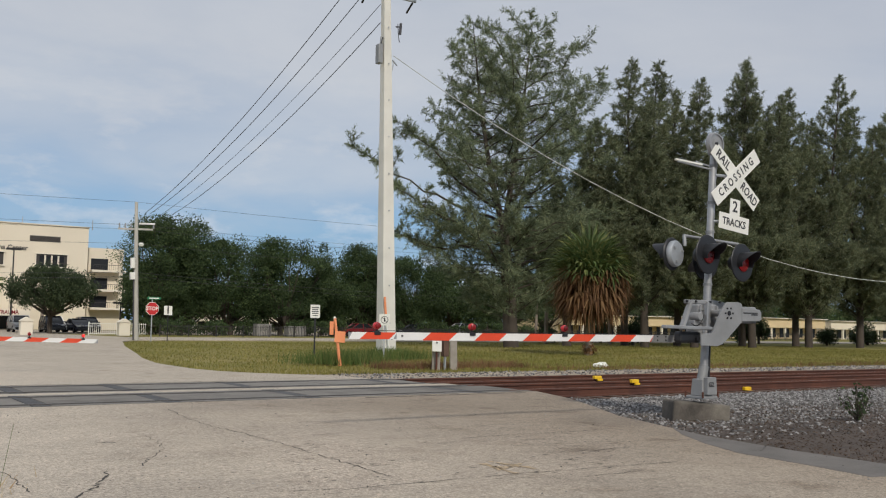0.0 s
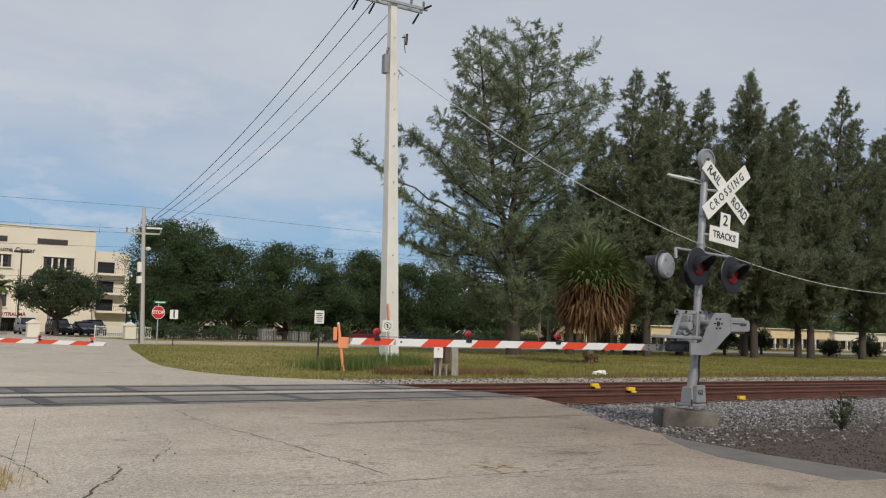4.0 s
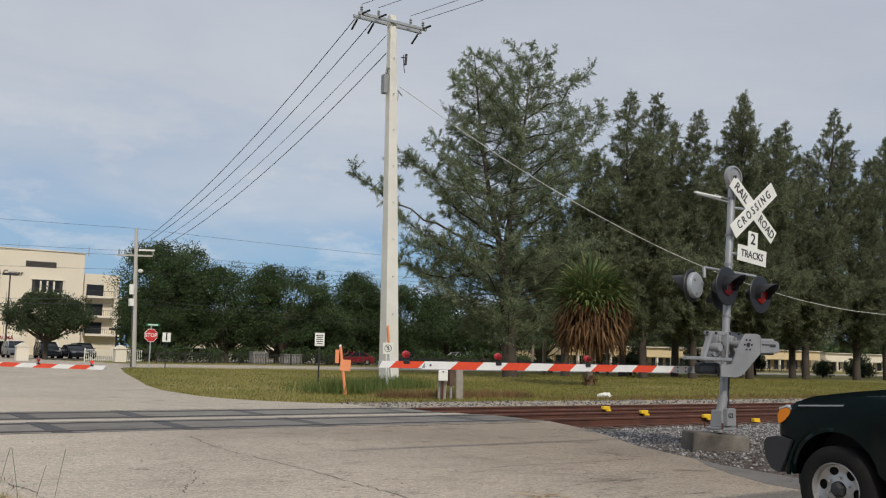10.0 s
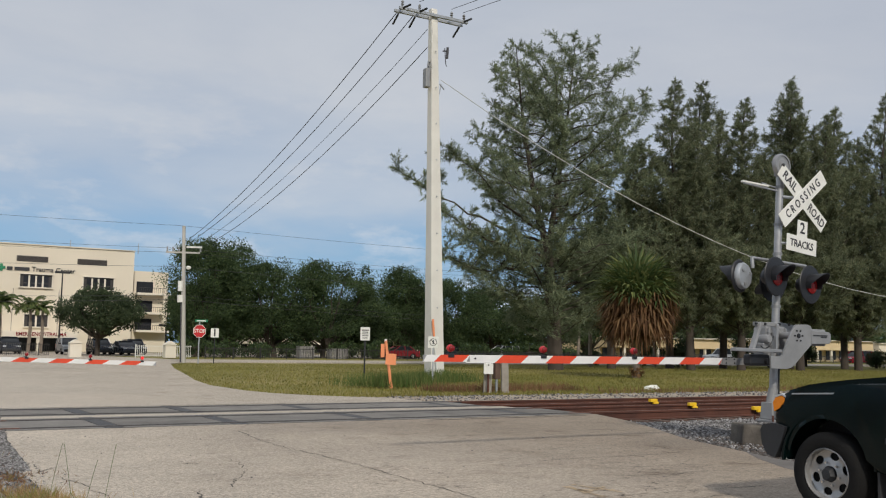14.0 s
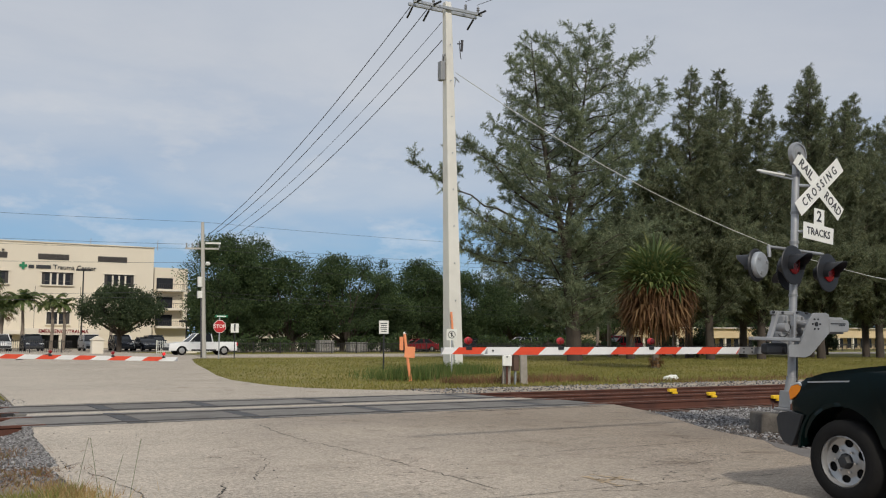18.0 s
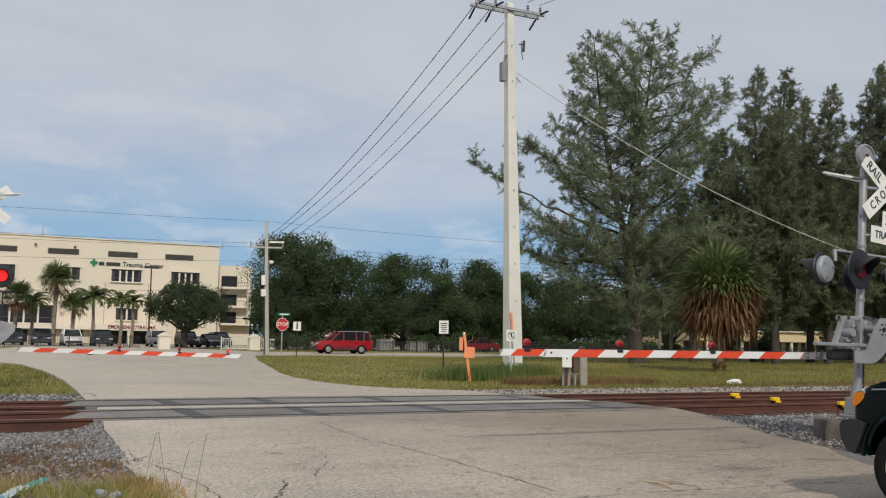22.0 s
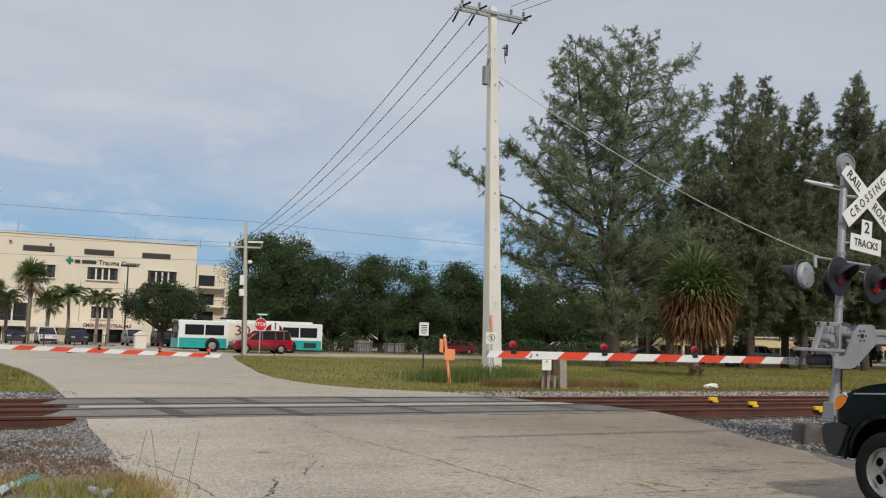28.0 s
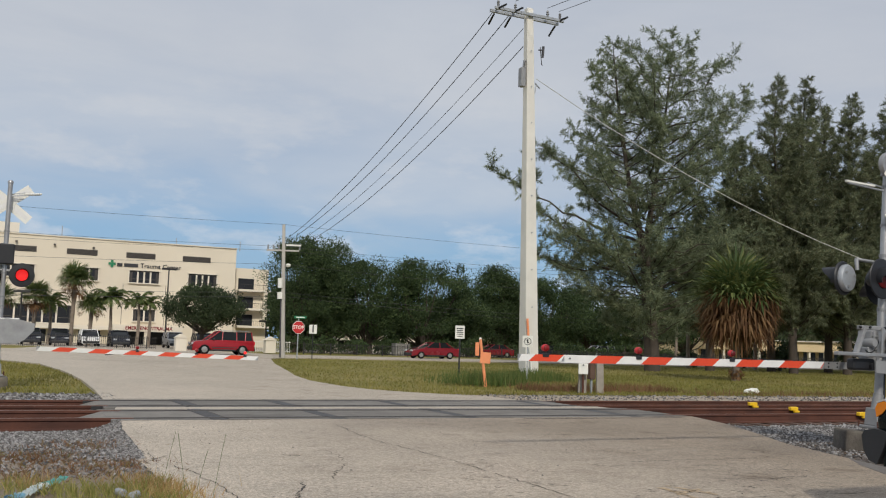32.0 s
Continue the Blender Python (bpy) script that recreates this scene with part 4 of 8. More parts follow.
# arm along -x
AZ, AY = 1.143, 0.38
stripe_bar("gate_arm", near_signal, "white and orange-red striped gate arm", -5.50, -0.87, AY - 0.2, AZ, 0.10, 0.028, -4.99, 0.409, 0.13)
stripe_bar("arm_tip", near_signal, "thinner white and red tip section", -6.12, -5.44, AY - 0.21, AZ + 0.012, 0.085, 0.02, -5.92, 0.42, 0.10)
bm = box(bmesh.new(), -0.535, AY - 0.2, AZ - 0.002, 0.67, 0.034, 0.104)
part("arm_end_plate", bm, "alu", near_signal, "grey bolted arm end")
for x in (-0.36, -0.62, -0.8, -5.36):
    for z in ((AZ + 0.025, AZ + 0.08) if x > -1 else (AZ + 0.055,)):
        part("arm_bolt", rod(bmesh.new(), (x, AY - 0.21, z), (x, AY - 0.228, z), 0.012, seg=6), "black", near_signal)
for x, mt in ((-5.72, "lensmid"), (-4.27, "lensmid"), (-2.66, "lensdark")):
    tip_lamp(near_signal, x, AY - 0.2, AZ + 0.11, mt)
bm = cable(bmesh.new(), (-5.72, AY - 0.2, AZ + 0.118), (-4.2, AY - 0.2, AZ + 0.116), 0.0, 0.006, 4, 4)
cable(bm, (-4.25, AY - 0.2, AZ + 0.116), (-0.6, AY - 0.2, AZ + 0.108), 0.0, 0.006, 6, 4)
part("arm_cable", bm, "black", near_signal)
words("lettering", "G2", 0.10, facing(0.0, -0.193, 0.50), "ink", near_signal, bold=0.002)
near_signal.matrix_world = pose(12.63, 9.45, 0)

# far signal, seen from behind
far_signal, tl = crossing_signal("grey crossing signal mast seen from behind with lowered striped gate", 0.0, 0, 0, (), 0, 0, False, 1.0, 0.2, 5.2)
part("light_crossarm", rod(bmesh.new(), (-0.6, 0, 2.95), (0.62, 0, 2.95), 0.026, seg=10), "alu", far_signal, smooth=True)
flasher(far_signal, pose(-0.42, 0.12, 2.84, 90, 0, 180), "lensred")
flasher(far_signal, pose(0.38, 0.12, 2.84, 90, 0, 180), "lensmid")
flasher(far_signal, pose(0.30, -0.22, 2.84, 90, 0, 0), "lensdark")
# plain box added in place of another flasher's dark disc
part("battery_box", box(bmesh.new(), 0.0, 0.05, 3.10, 0.42, 0.3, 0.52, bev=0.03), "black", far_signal, "dark back of a light unit")
bm = slab(bmesh.new(), [(-0.02, 1.10), (-0.42, 1.10), (-0.60, 1.22), (-0.80, 1.45), (-0.80, 1.62), (-0.5, 1.70), (-0.1, 1.74), (0.02, 1.5)], pose(0, 0.28, 0) @ pose(0, 0, 0, 90), 0.03, 0.006)
part("side_plate", bm, "alu", far_signal, "bent pale grey gate-arm plate")
part("mechanism_case", box(bmesh.new(), -0.2, 0.02, 1.2, 0.5, 0.4, 0.55, bev=0.03), "alu", far_signal)
far_signal.matrix_world = pose(1.0, 26.0, -0.12, 0, 0, 180)
far_arm = stripe_bar("gate_arm", far_signal, "white and red striped gate arm, drooping to its tip", -6.75, -0.9, -0.2, 0.93, 0.115, 0.03, -6.30, 0.45, -0.20)
far_arm.matrix_local = Matrix.Translation((-0.9, 0, 0.98)) @ Matrix.Rotation(radians(-1.35), 4, "Y") @ Matrix.Translation((0.9, 0, -0.98))
for x, z, mt in ((-6.36, 0.93, "lensred"), (-5.0, 0.965, "lensmid"), (-3.42, 1.00, "lensmid")):
    tip_lamp(far_signal, x, -0.2, z, mt)
part("arm_cable", cable(bmesh.new(), (-3.42, -0.23, 1.02), (-2.6, -0.23, 0.86), 0.02, 0.012, 6, 5), "black", far_signal)

# ---- hospital ----
def hospital():
    h = thing("hospital", 0, 121.5, -0.1, "four-storey cream stucco hospital with dark windows and rooftop parapet", "building")
    bm = box(bmesh.new(), 2.8, 9.0, 0, 54.6, 18.0, 12.62)
    part("main_wall", bm, "cream", h, "cream stucco front wall")
    part("roof", box(bmesh.new(), 2.8, 9.0, 12.63, 53.8, 17.2, 0.08), "roofgrey", h)
    part("parapet", box(bmesh.new(), 2.8, 0.02, 12.62, 54.7, 0.3, 0.12), "cream", h, "pale parapet band")
    part("wing_wall", box(bmesh.new(), 33.0, 9.6, 0, 4.4, 14.0, 10.4), "cream", h, "lower cream stair wing")
    part("penthouse", box(bmesh.new(), 2.2, 10, 12.72, 4.5, 5, 2.0), "creamtrim", h, "white rooftop plant room")
    def window(x0, x1, z0, z1, lights, nm="window", lab="dark recessed window with pale mullions"):
        w = part(nm, box(bmesh.new(), (x0 + x1) / 2, -0.015, z0, x1 - x0, 0.05, z1 - z0), "louvre", h, lab)
        step = (x1 - x0 - 0.5) / lights
        for i in range(lights):
            xc = x0 + 0.25 + step * (i + 0.5)
            p = part("pane", box(bmesh.new(), xc, -0.045, z0 + 0.05, step - 0.24, 0.03, z1 - z0 - 0.24), "glass", w)
            part("transom", box(bmesh.new(), xc, -0.068, z0 + (z1 - z0) * 0.28, step - 0.24, 0.015, 0.06), "winframe", p)
            if i:
                part("mullion", box(bmesh.new(), xc - step / 2, -0.06, z0, 0.20, 0.07, z1 - z0 - 0.12), "creamtrim", w, "pale mullion")
        for x in (x0 - 0.07, x1 + 0.07):
            part("reveal", box(bmesh.new(), x, -0.08, z0, 0.14, 0.17, z1 - z0 + 0.1), "creamtrim", w)
        part("sill", box(bmesh.new(), (x0 + x1) / 2, -0.12, z0 - 0.14, x1 - x0 + 0.3, 0.3, 0.13), "creamtrim", w)
        part("surround", box(bmesh.new(), (x0 + x1) / 2, -0.14, z1 + 0.005, x1 - x0 + 0.3, 0.3, 0.10), "creamtrim", w)
    for x0 in (-17.7, -10.9, -4.1, 2.75, 9.6, 16.45, 23.3):
        lv = part("louvre", box(bmesh.new(), x0 + 1.75, -0.02, 10.62, 3.5, 0.06, 0.68), "winframe", h, "dark louvred roof vent")
        for k in range(4):
            part("slat", box(bmesh.new(), x0 + 1.75, -0.075, 10.68 + k * 0.15, 3.3, 0.04, 0.06), "louvre", lv)
    for x0 in (-18.9, -11.8, -4.6, 2.6, 9.75, 16.95, 24.12):
        window(x0, x0 + 3.55, 7.62, 9.10, 4)
    for x0 in (17.67, 24.85):
        window(x0, x0 + 2.6, 2.92, 4.34, 2)
    for x in (16.3, 21.4, 23.4, 28.6):
        part("wall_joint", box(bmesh.new(), x, -0.005, 2.4, 0.05, 0.03, 5.0), "winframe", h, "thin shadow joint in the stucco")
    part("wall_joint", box(bmesh.new(), 22.5, -0.004, 4.85, 12.6, 0.03, 0.05), "winframe", h, "thin shadow joint in the stucco")
    # glazed lower floors of the left half
    window(-16, 10.7, 2.34, 4.45, 17, "window_band", "long dark window band")
    for i in range(10):
        x = -16 + i * 3.05
        part("ground_opening", box(bmesh.new(), x + 1.3, -0.02, 0.1, 2.5, 0.06, 1.45), "glass", h, "dark ground-floor opening")
    part("ledge", box(bmesh.new(), -1.0, -0.5, 1.66, 31.6, 1.0, 0.5), "creamtrim", h, "pale projecting ledge")
    # entrance canopy with its lettering
    can = part("entrance_canopy", box(bmesh.new(), 19.2, -1.2, 1.62, 8.2, 2.6, 0.76), "creamtrim", h, "pale entrance canopy with red lettering")
    words("lettering", "EMERGENCY/TRAUMA", 0.60, facing(19.3, -2.51, 2.0), "maroonpaint", can, 0.02, 0.014, 0.92)
    part("entrance", box(bmesh.new(), 19.2, -0.03, 0.05, 7.6, 0.08, 1.55), "glass", h, "dark glazed entrance")
    for x in (15.4, 19.0, 23.0):
        part("canopy_post", box(bmesh.new(), x, -2.2, 0, 0.35, 0.35, 1.62), "creamtrim", h)
    # roof sign: emblem and a name given as bars, with the legible words
    part("emblem", box(bmesh.new(), 14.85, -0.08, 9.36, 0.30, 0.08, 0.85), "greensign", h, "green cross emblem")
    part("emblem", box(bmesh.new(), 14.85, -0.09, 9.64, 0.85, 0.08, 0.30), "greensign", h, "green cross emblem")
    for x, w in ((15.75, 0.62), (17.1, 1.65)):
        part("name_bar", box(bmesh.new(), x, -0.06, 9.50, w, 0.06, 0.42), "ink", h, "dark sign bar")
    words("lettering", "Trauma Center", 0.80, facing(20.65, -0.07, 9.72), "ink", h, 0.03, 0.006, 0.98)
    # balconies of the wing
    for z in (7.60, 5.15, 2.85):
        part("recess", box(bmesh.new(), 32.2, 2.58, z, 2.1, 0.08, 1.45), "glass", h, "dark balcony recess")
        b = part("balcony", box(bmesh.new(), 33.1, 1.95, z - 0.3, 4.2, 1.4, 0.28), "creamtrim", h, "cream balcony slab")
        bm = bmesh.new()
        for i in range(15):
            rod(bm, (31.2 + i * 0.27, 1.3, z), (31.2 + i * 0.27, 1.3, z + 0.62), 0.02, seg=4)
        rod(bm, (31.2, 1.3, z + 0.62), (35.0, 1.3, z + 0.62), 0.03, seg=5)
        part("railing", bm, "fence", b, "dark balcony railing")
        part("pier", box(bmesh.new(), 34.6, 1.6, z - 0.02, 0.5, 0.5, 2.3), "cream", b)
    for x, zz in ((9, 1.6), (22.6, 1.1), (30.8, 1.3), (-6, 1.4)):
        part("roof_mast", rod(bmesh.new(), (x, 1.2, 12.5), (x, 1.2, 12.5 + zz), 0.06, 0.04, 6), "galv", h)
    for x in (4, 8.2, 12.6):
        part("wall_lamp", box(bmesh.new(), x, -0.2, 11.7 - x * 0.02, 0.25, 0.3, 0.2), "winframe", h)


hospital()


# ---- low buildings beyond the trees ----
def low_building(x, y, w, d, hgt, label, bays, mat="cream", arcade=0.55):
    """A flat-roofed block: a fascia over a shaded arcade with glazing between pale columns."""
    b = thing("low_building", x, y, -0.12, label, "building")
    rnd = random.Random(int(x * 7))
    zf = hgt * arcade
    part("wall", box(bmesh.new(), 0, d / 2 + 1.6, 0, w, d, hgt - 0.05), mat, b)
    part("fascia", box(bmesh.new(), 0, 0.8, zf, w + 0.3, 1.9, hgt - zf), mat, b, "plain stucco fascia")
    part("roof", box(bmesh.new(), 0, d / 2 + 0.6, hgt + 0.005, w + 0.6, d + 2.4, 0.10), "creamtrim", b, "pale flat roof edge")
    for i in range(bays):
        xx = -w / 2 + (i + 0.5) * w / bays
        win = part("window", box(bmesh.new(), xx, 1.56, 0.25, w / bays * rnd.uniform(0.6, 0.85), 0.06, zf - 0.35), "glass", b)
        part("window_frame", box(bmesh.new(), xx, 1.51, 0.25, 0.08, 0.03, zf - 0.35), "creamtrim", win)
        part("column", box(bmesh.new(), xx + w / bays / 2, 0.1, 0, 0.32, 0.32, zf), "creamtrim", b)
    return b


M["tanwall"] = surf("sunlit_tan_stucco", (0.66, 0.52, 0.31), (0.56, 0.44, 0.27), 0.3, 0.9, bump=0.1, fine=5)
low_building(69.0, 122, 5.6, 8, 3.35, "small white building with a shaded front", 2, "creamtrim", 0.6)
low_building(49.5, 118, 12, 8, 2.0, "low pale building behind a fence", 5, "creamtrim", 0.7)
low_building(108, 104, 30, 12, 3.2, "long low tan building behind the trees", 9, "tanwall")
low_building(140, 104, 30, 12, 3.5, "long low tan building behind the trees", 8, "tanwall")
low_building(172, 104, 30, 12, 3.3, "long low beige building behind the trees", 8)


def enclosure(x, y, w, hgt):
    """Grey slatted screen round street equipment."""
    e = thing("slatted_enclosure", x, y, -0.12, "small grey slatted equipment enclosure behind the fence", "enclosure", "enclosures")
    for i in range(int(w / 0.16)):
        part("slat", box(bmesh.new(), -w / 2 + 0.08 + i * 0.16, -0.5, 0, 0.12, 0.03, hgt), "fencegrey", e)
    part("side", box(bmesh.new(), -w / 2, 0, 0, 0.04, 1.0, hgt), "fencegrey", e)
    part("side", box(bmesh.new(), w / 2, 0, 0, 0.04, 1.0, hgt), "fencegrey", e)
    part("cap", box(bmesh.new(), 0, 0, hgt + 0.003, w + 0.12, 1.1, 0.06), "fencegrey", e)


M["fencegrey"] = surf("weathered_grey_slats", (0.30, 0.29, 0.28), (0.20, 0.19, 0.185), 2, 0.9)
enclosure(39.35, 88.5, 1.5, 1.15)
enclosure(42.9, 88.5, 1.9, 0.95)


# ---- gate pillars, fence ----
def pillar(x, y):
    p = thing("gate_pillar", x, y, -0.1, "cream stucco gate pillar with a gabled cap", "pillar", "gate pillars")
    part("shaft", box(bmesh.new(), 0, 0, 0, 0.95, 0.8, 1.15, bev=0.02), "creamtrim", p)
    part("cap", slab(bmesh.new(), [(-0.56, 0), (0.56, 0), (0.0, 0.34)], facing(0, 0.48, 1.15), 0.96), "creamtrim", p)
    return p


pillar(16.5, 84)
pillar(24.45, 84)


def fence(x0, x1, y, hgt, label, mat="fence"):
    f = thing("fence", 0, y, -0.12, label, "fence")
    x = x0
    while x < x1:
        part("post", box(bmesh.new(), x, 0, 0, 0.08, 0.08, hgt + 0.08), mat, f)
        x += 2.6
    for z in (0.14, hgt - 0.1):
        part("rail", box(bmesh.new(), (x0 + x1) / 2, 0, z, x1 - x0, 0.04, 0.04), mat, f)
    bm = bmesh.new()
    x = x0
    while x < x1:
        box(bm, x, 0.0, 0.04, 0.028, 0.028, hgt - 0.02)
        x += 0.17
    part("infill", bm, mat, f, kind="stuff")


fence(27.5, 128, 83.5, 1.0, "low dark iron picket fence along the street")
fence(-40, 15.5, 90, 1.1, "dark iron picket fence before the car park")
fence(22, 27, 86, 1.1, "white iron picket fence before the car park", "signwhite")


# ---- poles and wires ----
def big_pole():
    p = thing("utility_pole", 21.78, 34.5, -0.13, "tall tapered white concrete power pole on the grass", "utility pole")
    bm = bmesh.new()
    box(bm, 0, 0, 0, 0.66, 0.60, 16.25, Matrix(((1, 0, -0.025, 0), (0, 1, 0, 0), (0, 0, 1, 0), (0, 0, 0, 1))), 0.02, 0.46)
    part("shaft", bm, "polecon", p, "square tapered white concrete shaft")
    tx = -0.19
    for dy, dz in ((-0.22, 0.0), (0.22, 0.0)):
        part("crossarm", box(bmesh.new(), tx, dy, 15.85 + dz, 3.5, 0.11, 0.13, bev=0.01), "galv", p, "grey steel crossarm")
    for x in (-1.6, -0.75, 0.9, 1.55):
        ins = part("insulator", lathe(bmesh.new(), [(0.03, 0), (0.06, 0.03), (0.035, 0.07), (0.075, 0.11), (0.035, 0.16), (0.07, 0.2), (0.03, 0.28)], pose(tx + x, -0.22, 15.98), 10), "greypaint", p, "grey porcelain insulator", True)
    # strain insulators on the wire side
    for i, x in enumerate((-1.62, -0.8, 1.5)):
        bm = rod(bmesh.new(), (tx + x, 0.1, 15.75), (tx + x + 0.1, 0.75, 15.5), 0.045, seg=8)
        part("strain_insulator", bm, "black", p, "dark strain insulator")
        bm = rod(bmesh.new(), (tx + x, -0.1, 15.9), (tx + x + 0.15, -0.7, 15.95), 0.045, seg=8)
        part("strain_insulator", bm, "black", p, "dark strain insulator")
    # equipment
    bm = box(bmesh.new(), -0.42, -0.05, 12.55, 0.22, 0.3, 0.85, bev=0.03)
    rod(bm, (-0.36, -0.05, 13.4), (-0.32, -0.05, 13.75), 0.05, seg=8)
    part("fuse_cutout", bm, "greypaint", p, "grey fuse cutout box on the pole")
    bm = cable(bmesh.new(), (-0.46, -0.1, 12.6), (-0.26, -0.1, 13.7), -0.35, 0.02, 8, 5)
    part("jumper", bm, "wire", p)
    bm = cable(bmesh.new(), (0.30, 0, 14.5), (0.42, 0, 13.7), 0.25, 0.02, 8, 5)
    rod(bm, (0.2, 0, 14.35), (0.45, 0, 14.4), 0.03, seg=6)
    rod(bm, (0.45, 0, 14.55), (0.42, 0, 14.05), 0.06, seg=8)
    part("arrester", bm, "wire", p, "dark arrester hanging beside the pole")
    bm = rod(bmesh.new(), (0.28, 0, 12.95), (0.52, 0, 12.75), 0.03, seg=6)
    rod(bm, (0.28, 0, 12.5), (0.36, 0, 12.95), 0.02, seg=6)
    part("wire_bracket", bm, "galv", p)
    bm = bmesh.new()
    for i in range(9):
        rod(bm, (0.0 - 0.04 * (1.0 + i), -0.30 + 0.0095 * (1.5 + i), 1.5 + i * 1.6), (-0.04 * (1.0 + i), -0.34 + 0.0095 * (1.5 + i), 1.5 + i * 1.6), 0.03, seg=6)
    part("step_bolts", bm, "galv", p, kind="stuff")
    for o in p.children:                   # fittings follow the lean of the shaft
        if o.name.split(".")[0] not in ("shaft", "step_bolts"):
            o.location.x -= 0.28 if o.name.split(".")[0] != "arrester" else 0.06
            o.location.z += 0.12 if o.name.split(".")[0] in ("arrester", "fuse_cutout", "jumper") else 0.0
    # orange topped guard beside the shaft
    g = part("guy_guard", rod(bmesh.new(), (-0.12, -0.50, 0.0), (-0.30, -0.42, 1.85), 0.03, seg=8), "signwhite", p, "white plastic guard tube")
    part("guard_top", rod(bmesh.new(), (-0.30, -0.42, 1.85), (-0.36, -0.40, 2.6), 0.05, seg=8), "orange", g, "orange guard top")


big_pole()
PX, PY, PZ = 21.5, 34.5, -0.13


def far_pole(x, y, hgt, label, lean=0.0):
    p = thing("street_pole", x, y, -0.12, label, "utility pole")
    part("shaft", rod(bmesh.new(), (0, 0, 0), (0, 0, hgt), 0.19, 0.11, 12), "wood", p, "grey weathered wooden shaft", True)
    part("crossarm", box(bmesh.new(), -0.05, 0, hgt - 1.95, 2.4, 0.1, 0.12), "wood", p, "short wooden crossarm")
    part("crossarm", box(bmesh.new(), 0.75, 0, hgt - 1.55, 1.1, 0.1, 0.12), "signwhite", p, "white bracket arm")
    for xx in (-1.15, -0.75, -0.35, 1.2):
        part("insulator", rod(bmesh.new(), (xx, 0, hgt - 1.83), (xx, 0, hgt - 1.5), 0.06, 0.05, 8), "greypaint", p)
    part("lamp", lathe(bmesh.new(), [(0.05, 0), (0.16, 0.05), (0.19, 0.16), (0.1, 0.26)], pose(0.30, -0.15, hgt - 3.1), 12), "signwhite", p, "white round lamp", True)
    part("transformer", rod(bmesh.new(), (-0.25, -0.1, hgt - 4.6), (-0.25, -0.1, hgt - 3.9), 0.17, 0.17, 12), "signwhite", p, "pale transformer can", True)
    part("meter_box", box(bmesh.new(), -0.28, -0.1, hgt - 5.4, 0.3, 0.3, 0.5), "signwhite", p)
    part("riser", rod(bmesh.new(), (-0.22, -0.16, 0), (-0.2, -0.14, hgt - 5.3), 0.05, seg=6), "wire", p)
    p.matrix_world = pose(x, y, -0.12, 0, lean, 0)
    return p


far_pole(20.32, 66.0, 9.62, "grey wooden utility pole at the street corner", -2.1)


def line(label, p, q, sag, r, mat="wire"):
    o = part("power_line", cable(bmesh.new(), p, q, sag, r, 26, 5), mat)
    tagged(o, label, "cable", "overhead wires")


for p, q, sag, r in (((19.75, 34.9, 15.75), (20.58, 66, 8.75), 0.75, 0.019), ((20.75, 34.9, 16.0), (20.95, 66, 8.75), 0.85, 0.019),
                     ((21.23, 34.7, 15.26), (21.65, 66, 8.7), 0.75, 0.013), ((21.19, 34.6, 14.41), (22.3, 66, 8.65), 0.75, 0.019)):
    line("thin dark overhead power line", p, q, sag, r)
line("pale sagging service cable from the pole", (21.84, PY, 13.02), (96.0, PY, 12.6), 8.2, 0.019, "wirepale")
for i, (dx, dz) in enumerate(((-1.6, 16.2), (-0.75, 16.25), (0.9, 16.25), (1.5, 16.2))):
    line("thin dark overhead power line", (PX - 0.19 + dx, PY - 0.2, dz), (27 + i * 0.9, -6, 17.5), 0.5, 0.013)
for z, z2, sag in ((9.5, 10.5, 0.7), (7.9, 9.0, 0.8), (7.6, 8.9, 0.9), (6.6, 6.0, 0.6), (4.6, 4.2, 0.8), (4.3, 4.0, 0.9)):
    line("thin dark street wire", (19.97, 66, z), (86, 66, z2), sag, 0.010)
    line("thin dark street wire", (19.97, 66, z), (-50, 66, z2 + 0.6), sag * 1.3, 0.010)
for x in (86, -50):
    far_pole(x, 66.0, 10.5, "grey wooden utility pole along the cross street")


def light_pole(x, y, hgt):
    p = thing("lamp_post", x, y, -0.1, "tall slim dark parking-lot lamp post", "lamp post")
    part("post", rod(bmesh.new(), (0, 0, 0), (0, 0, hgt), 0.1, 0.07, 8), "fence", p)
    part("lamp_head", box(bmesh.new(), 0, 0, hgt, 1.5, 0.4, 0.22, bev=0.03), "fence", p, "dark flat lamp head")


light_pole(19.0, 106, 8.4)
light_pole(4.2, 100, 5.0)
light_pole(28.5, 100, 3.0)
light_pole(-9, 104, 8.0)


# ---- signs and small things on the far side ----
def stop_sign():
    s = thing("stop_sign", 19.87, 61.1, -0.07, "red octagonal stop sign with a green street plate above", "stop sign")
    part("post", box(bmesh.new(), 0, 0.03, 0, 0.07, 0.05, 2.75), "galv", s, "grey steel post")
    r = 0.45
    oc = [(r * math.cos(radians(22.5 + 45 * i)), r * math.sin(radians(22.5 + 45 * i))) for i in range(8)]
    ring = part("border", slab(bmesh.new(), oc, facing(0, -0.01, 2.12), 0.01), "signwhite", s, "white border")
    face = part("face", slab(bmesh.new(), [(x * 0.93, y * 0.93) for x, y in oc], facing(0, -0.022, 2.12), 0.006), "redsign", s, "red octagon face")
    words("lettering", "STOP", 0.34, facing(0, -0.03, 2.12), "signwhite", face, 0.003, 0.006, 0.95)
    pl = part("street_plate", box(bmesh.new(), 0.1, 0, 2.72, 0.85, 0.02, 0.16), "greensign", s, "green street name plate")
    part("name_bar", box(bmesh.new(), 0.1, -0.013, 2.76, 0.62, 0.006, 0.07), "signwhite", pl)


stop_sign()


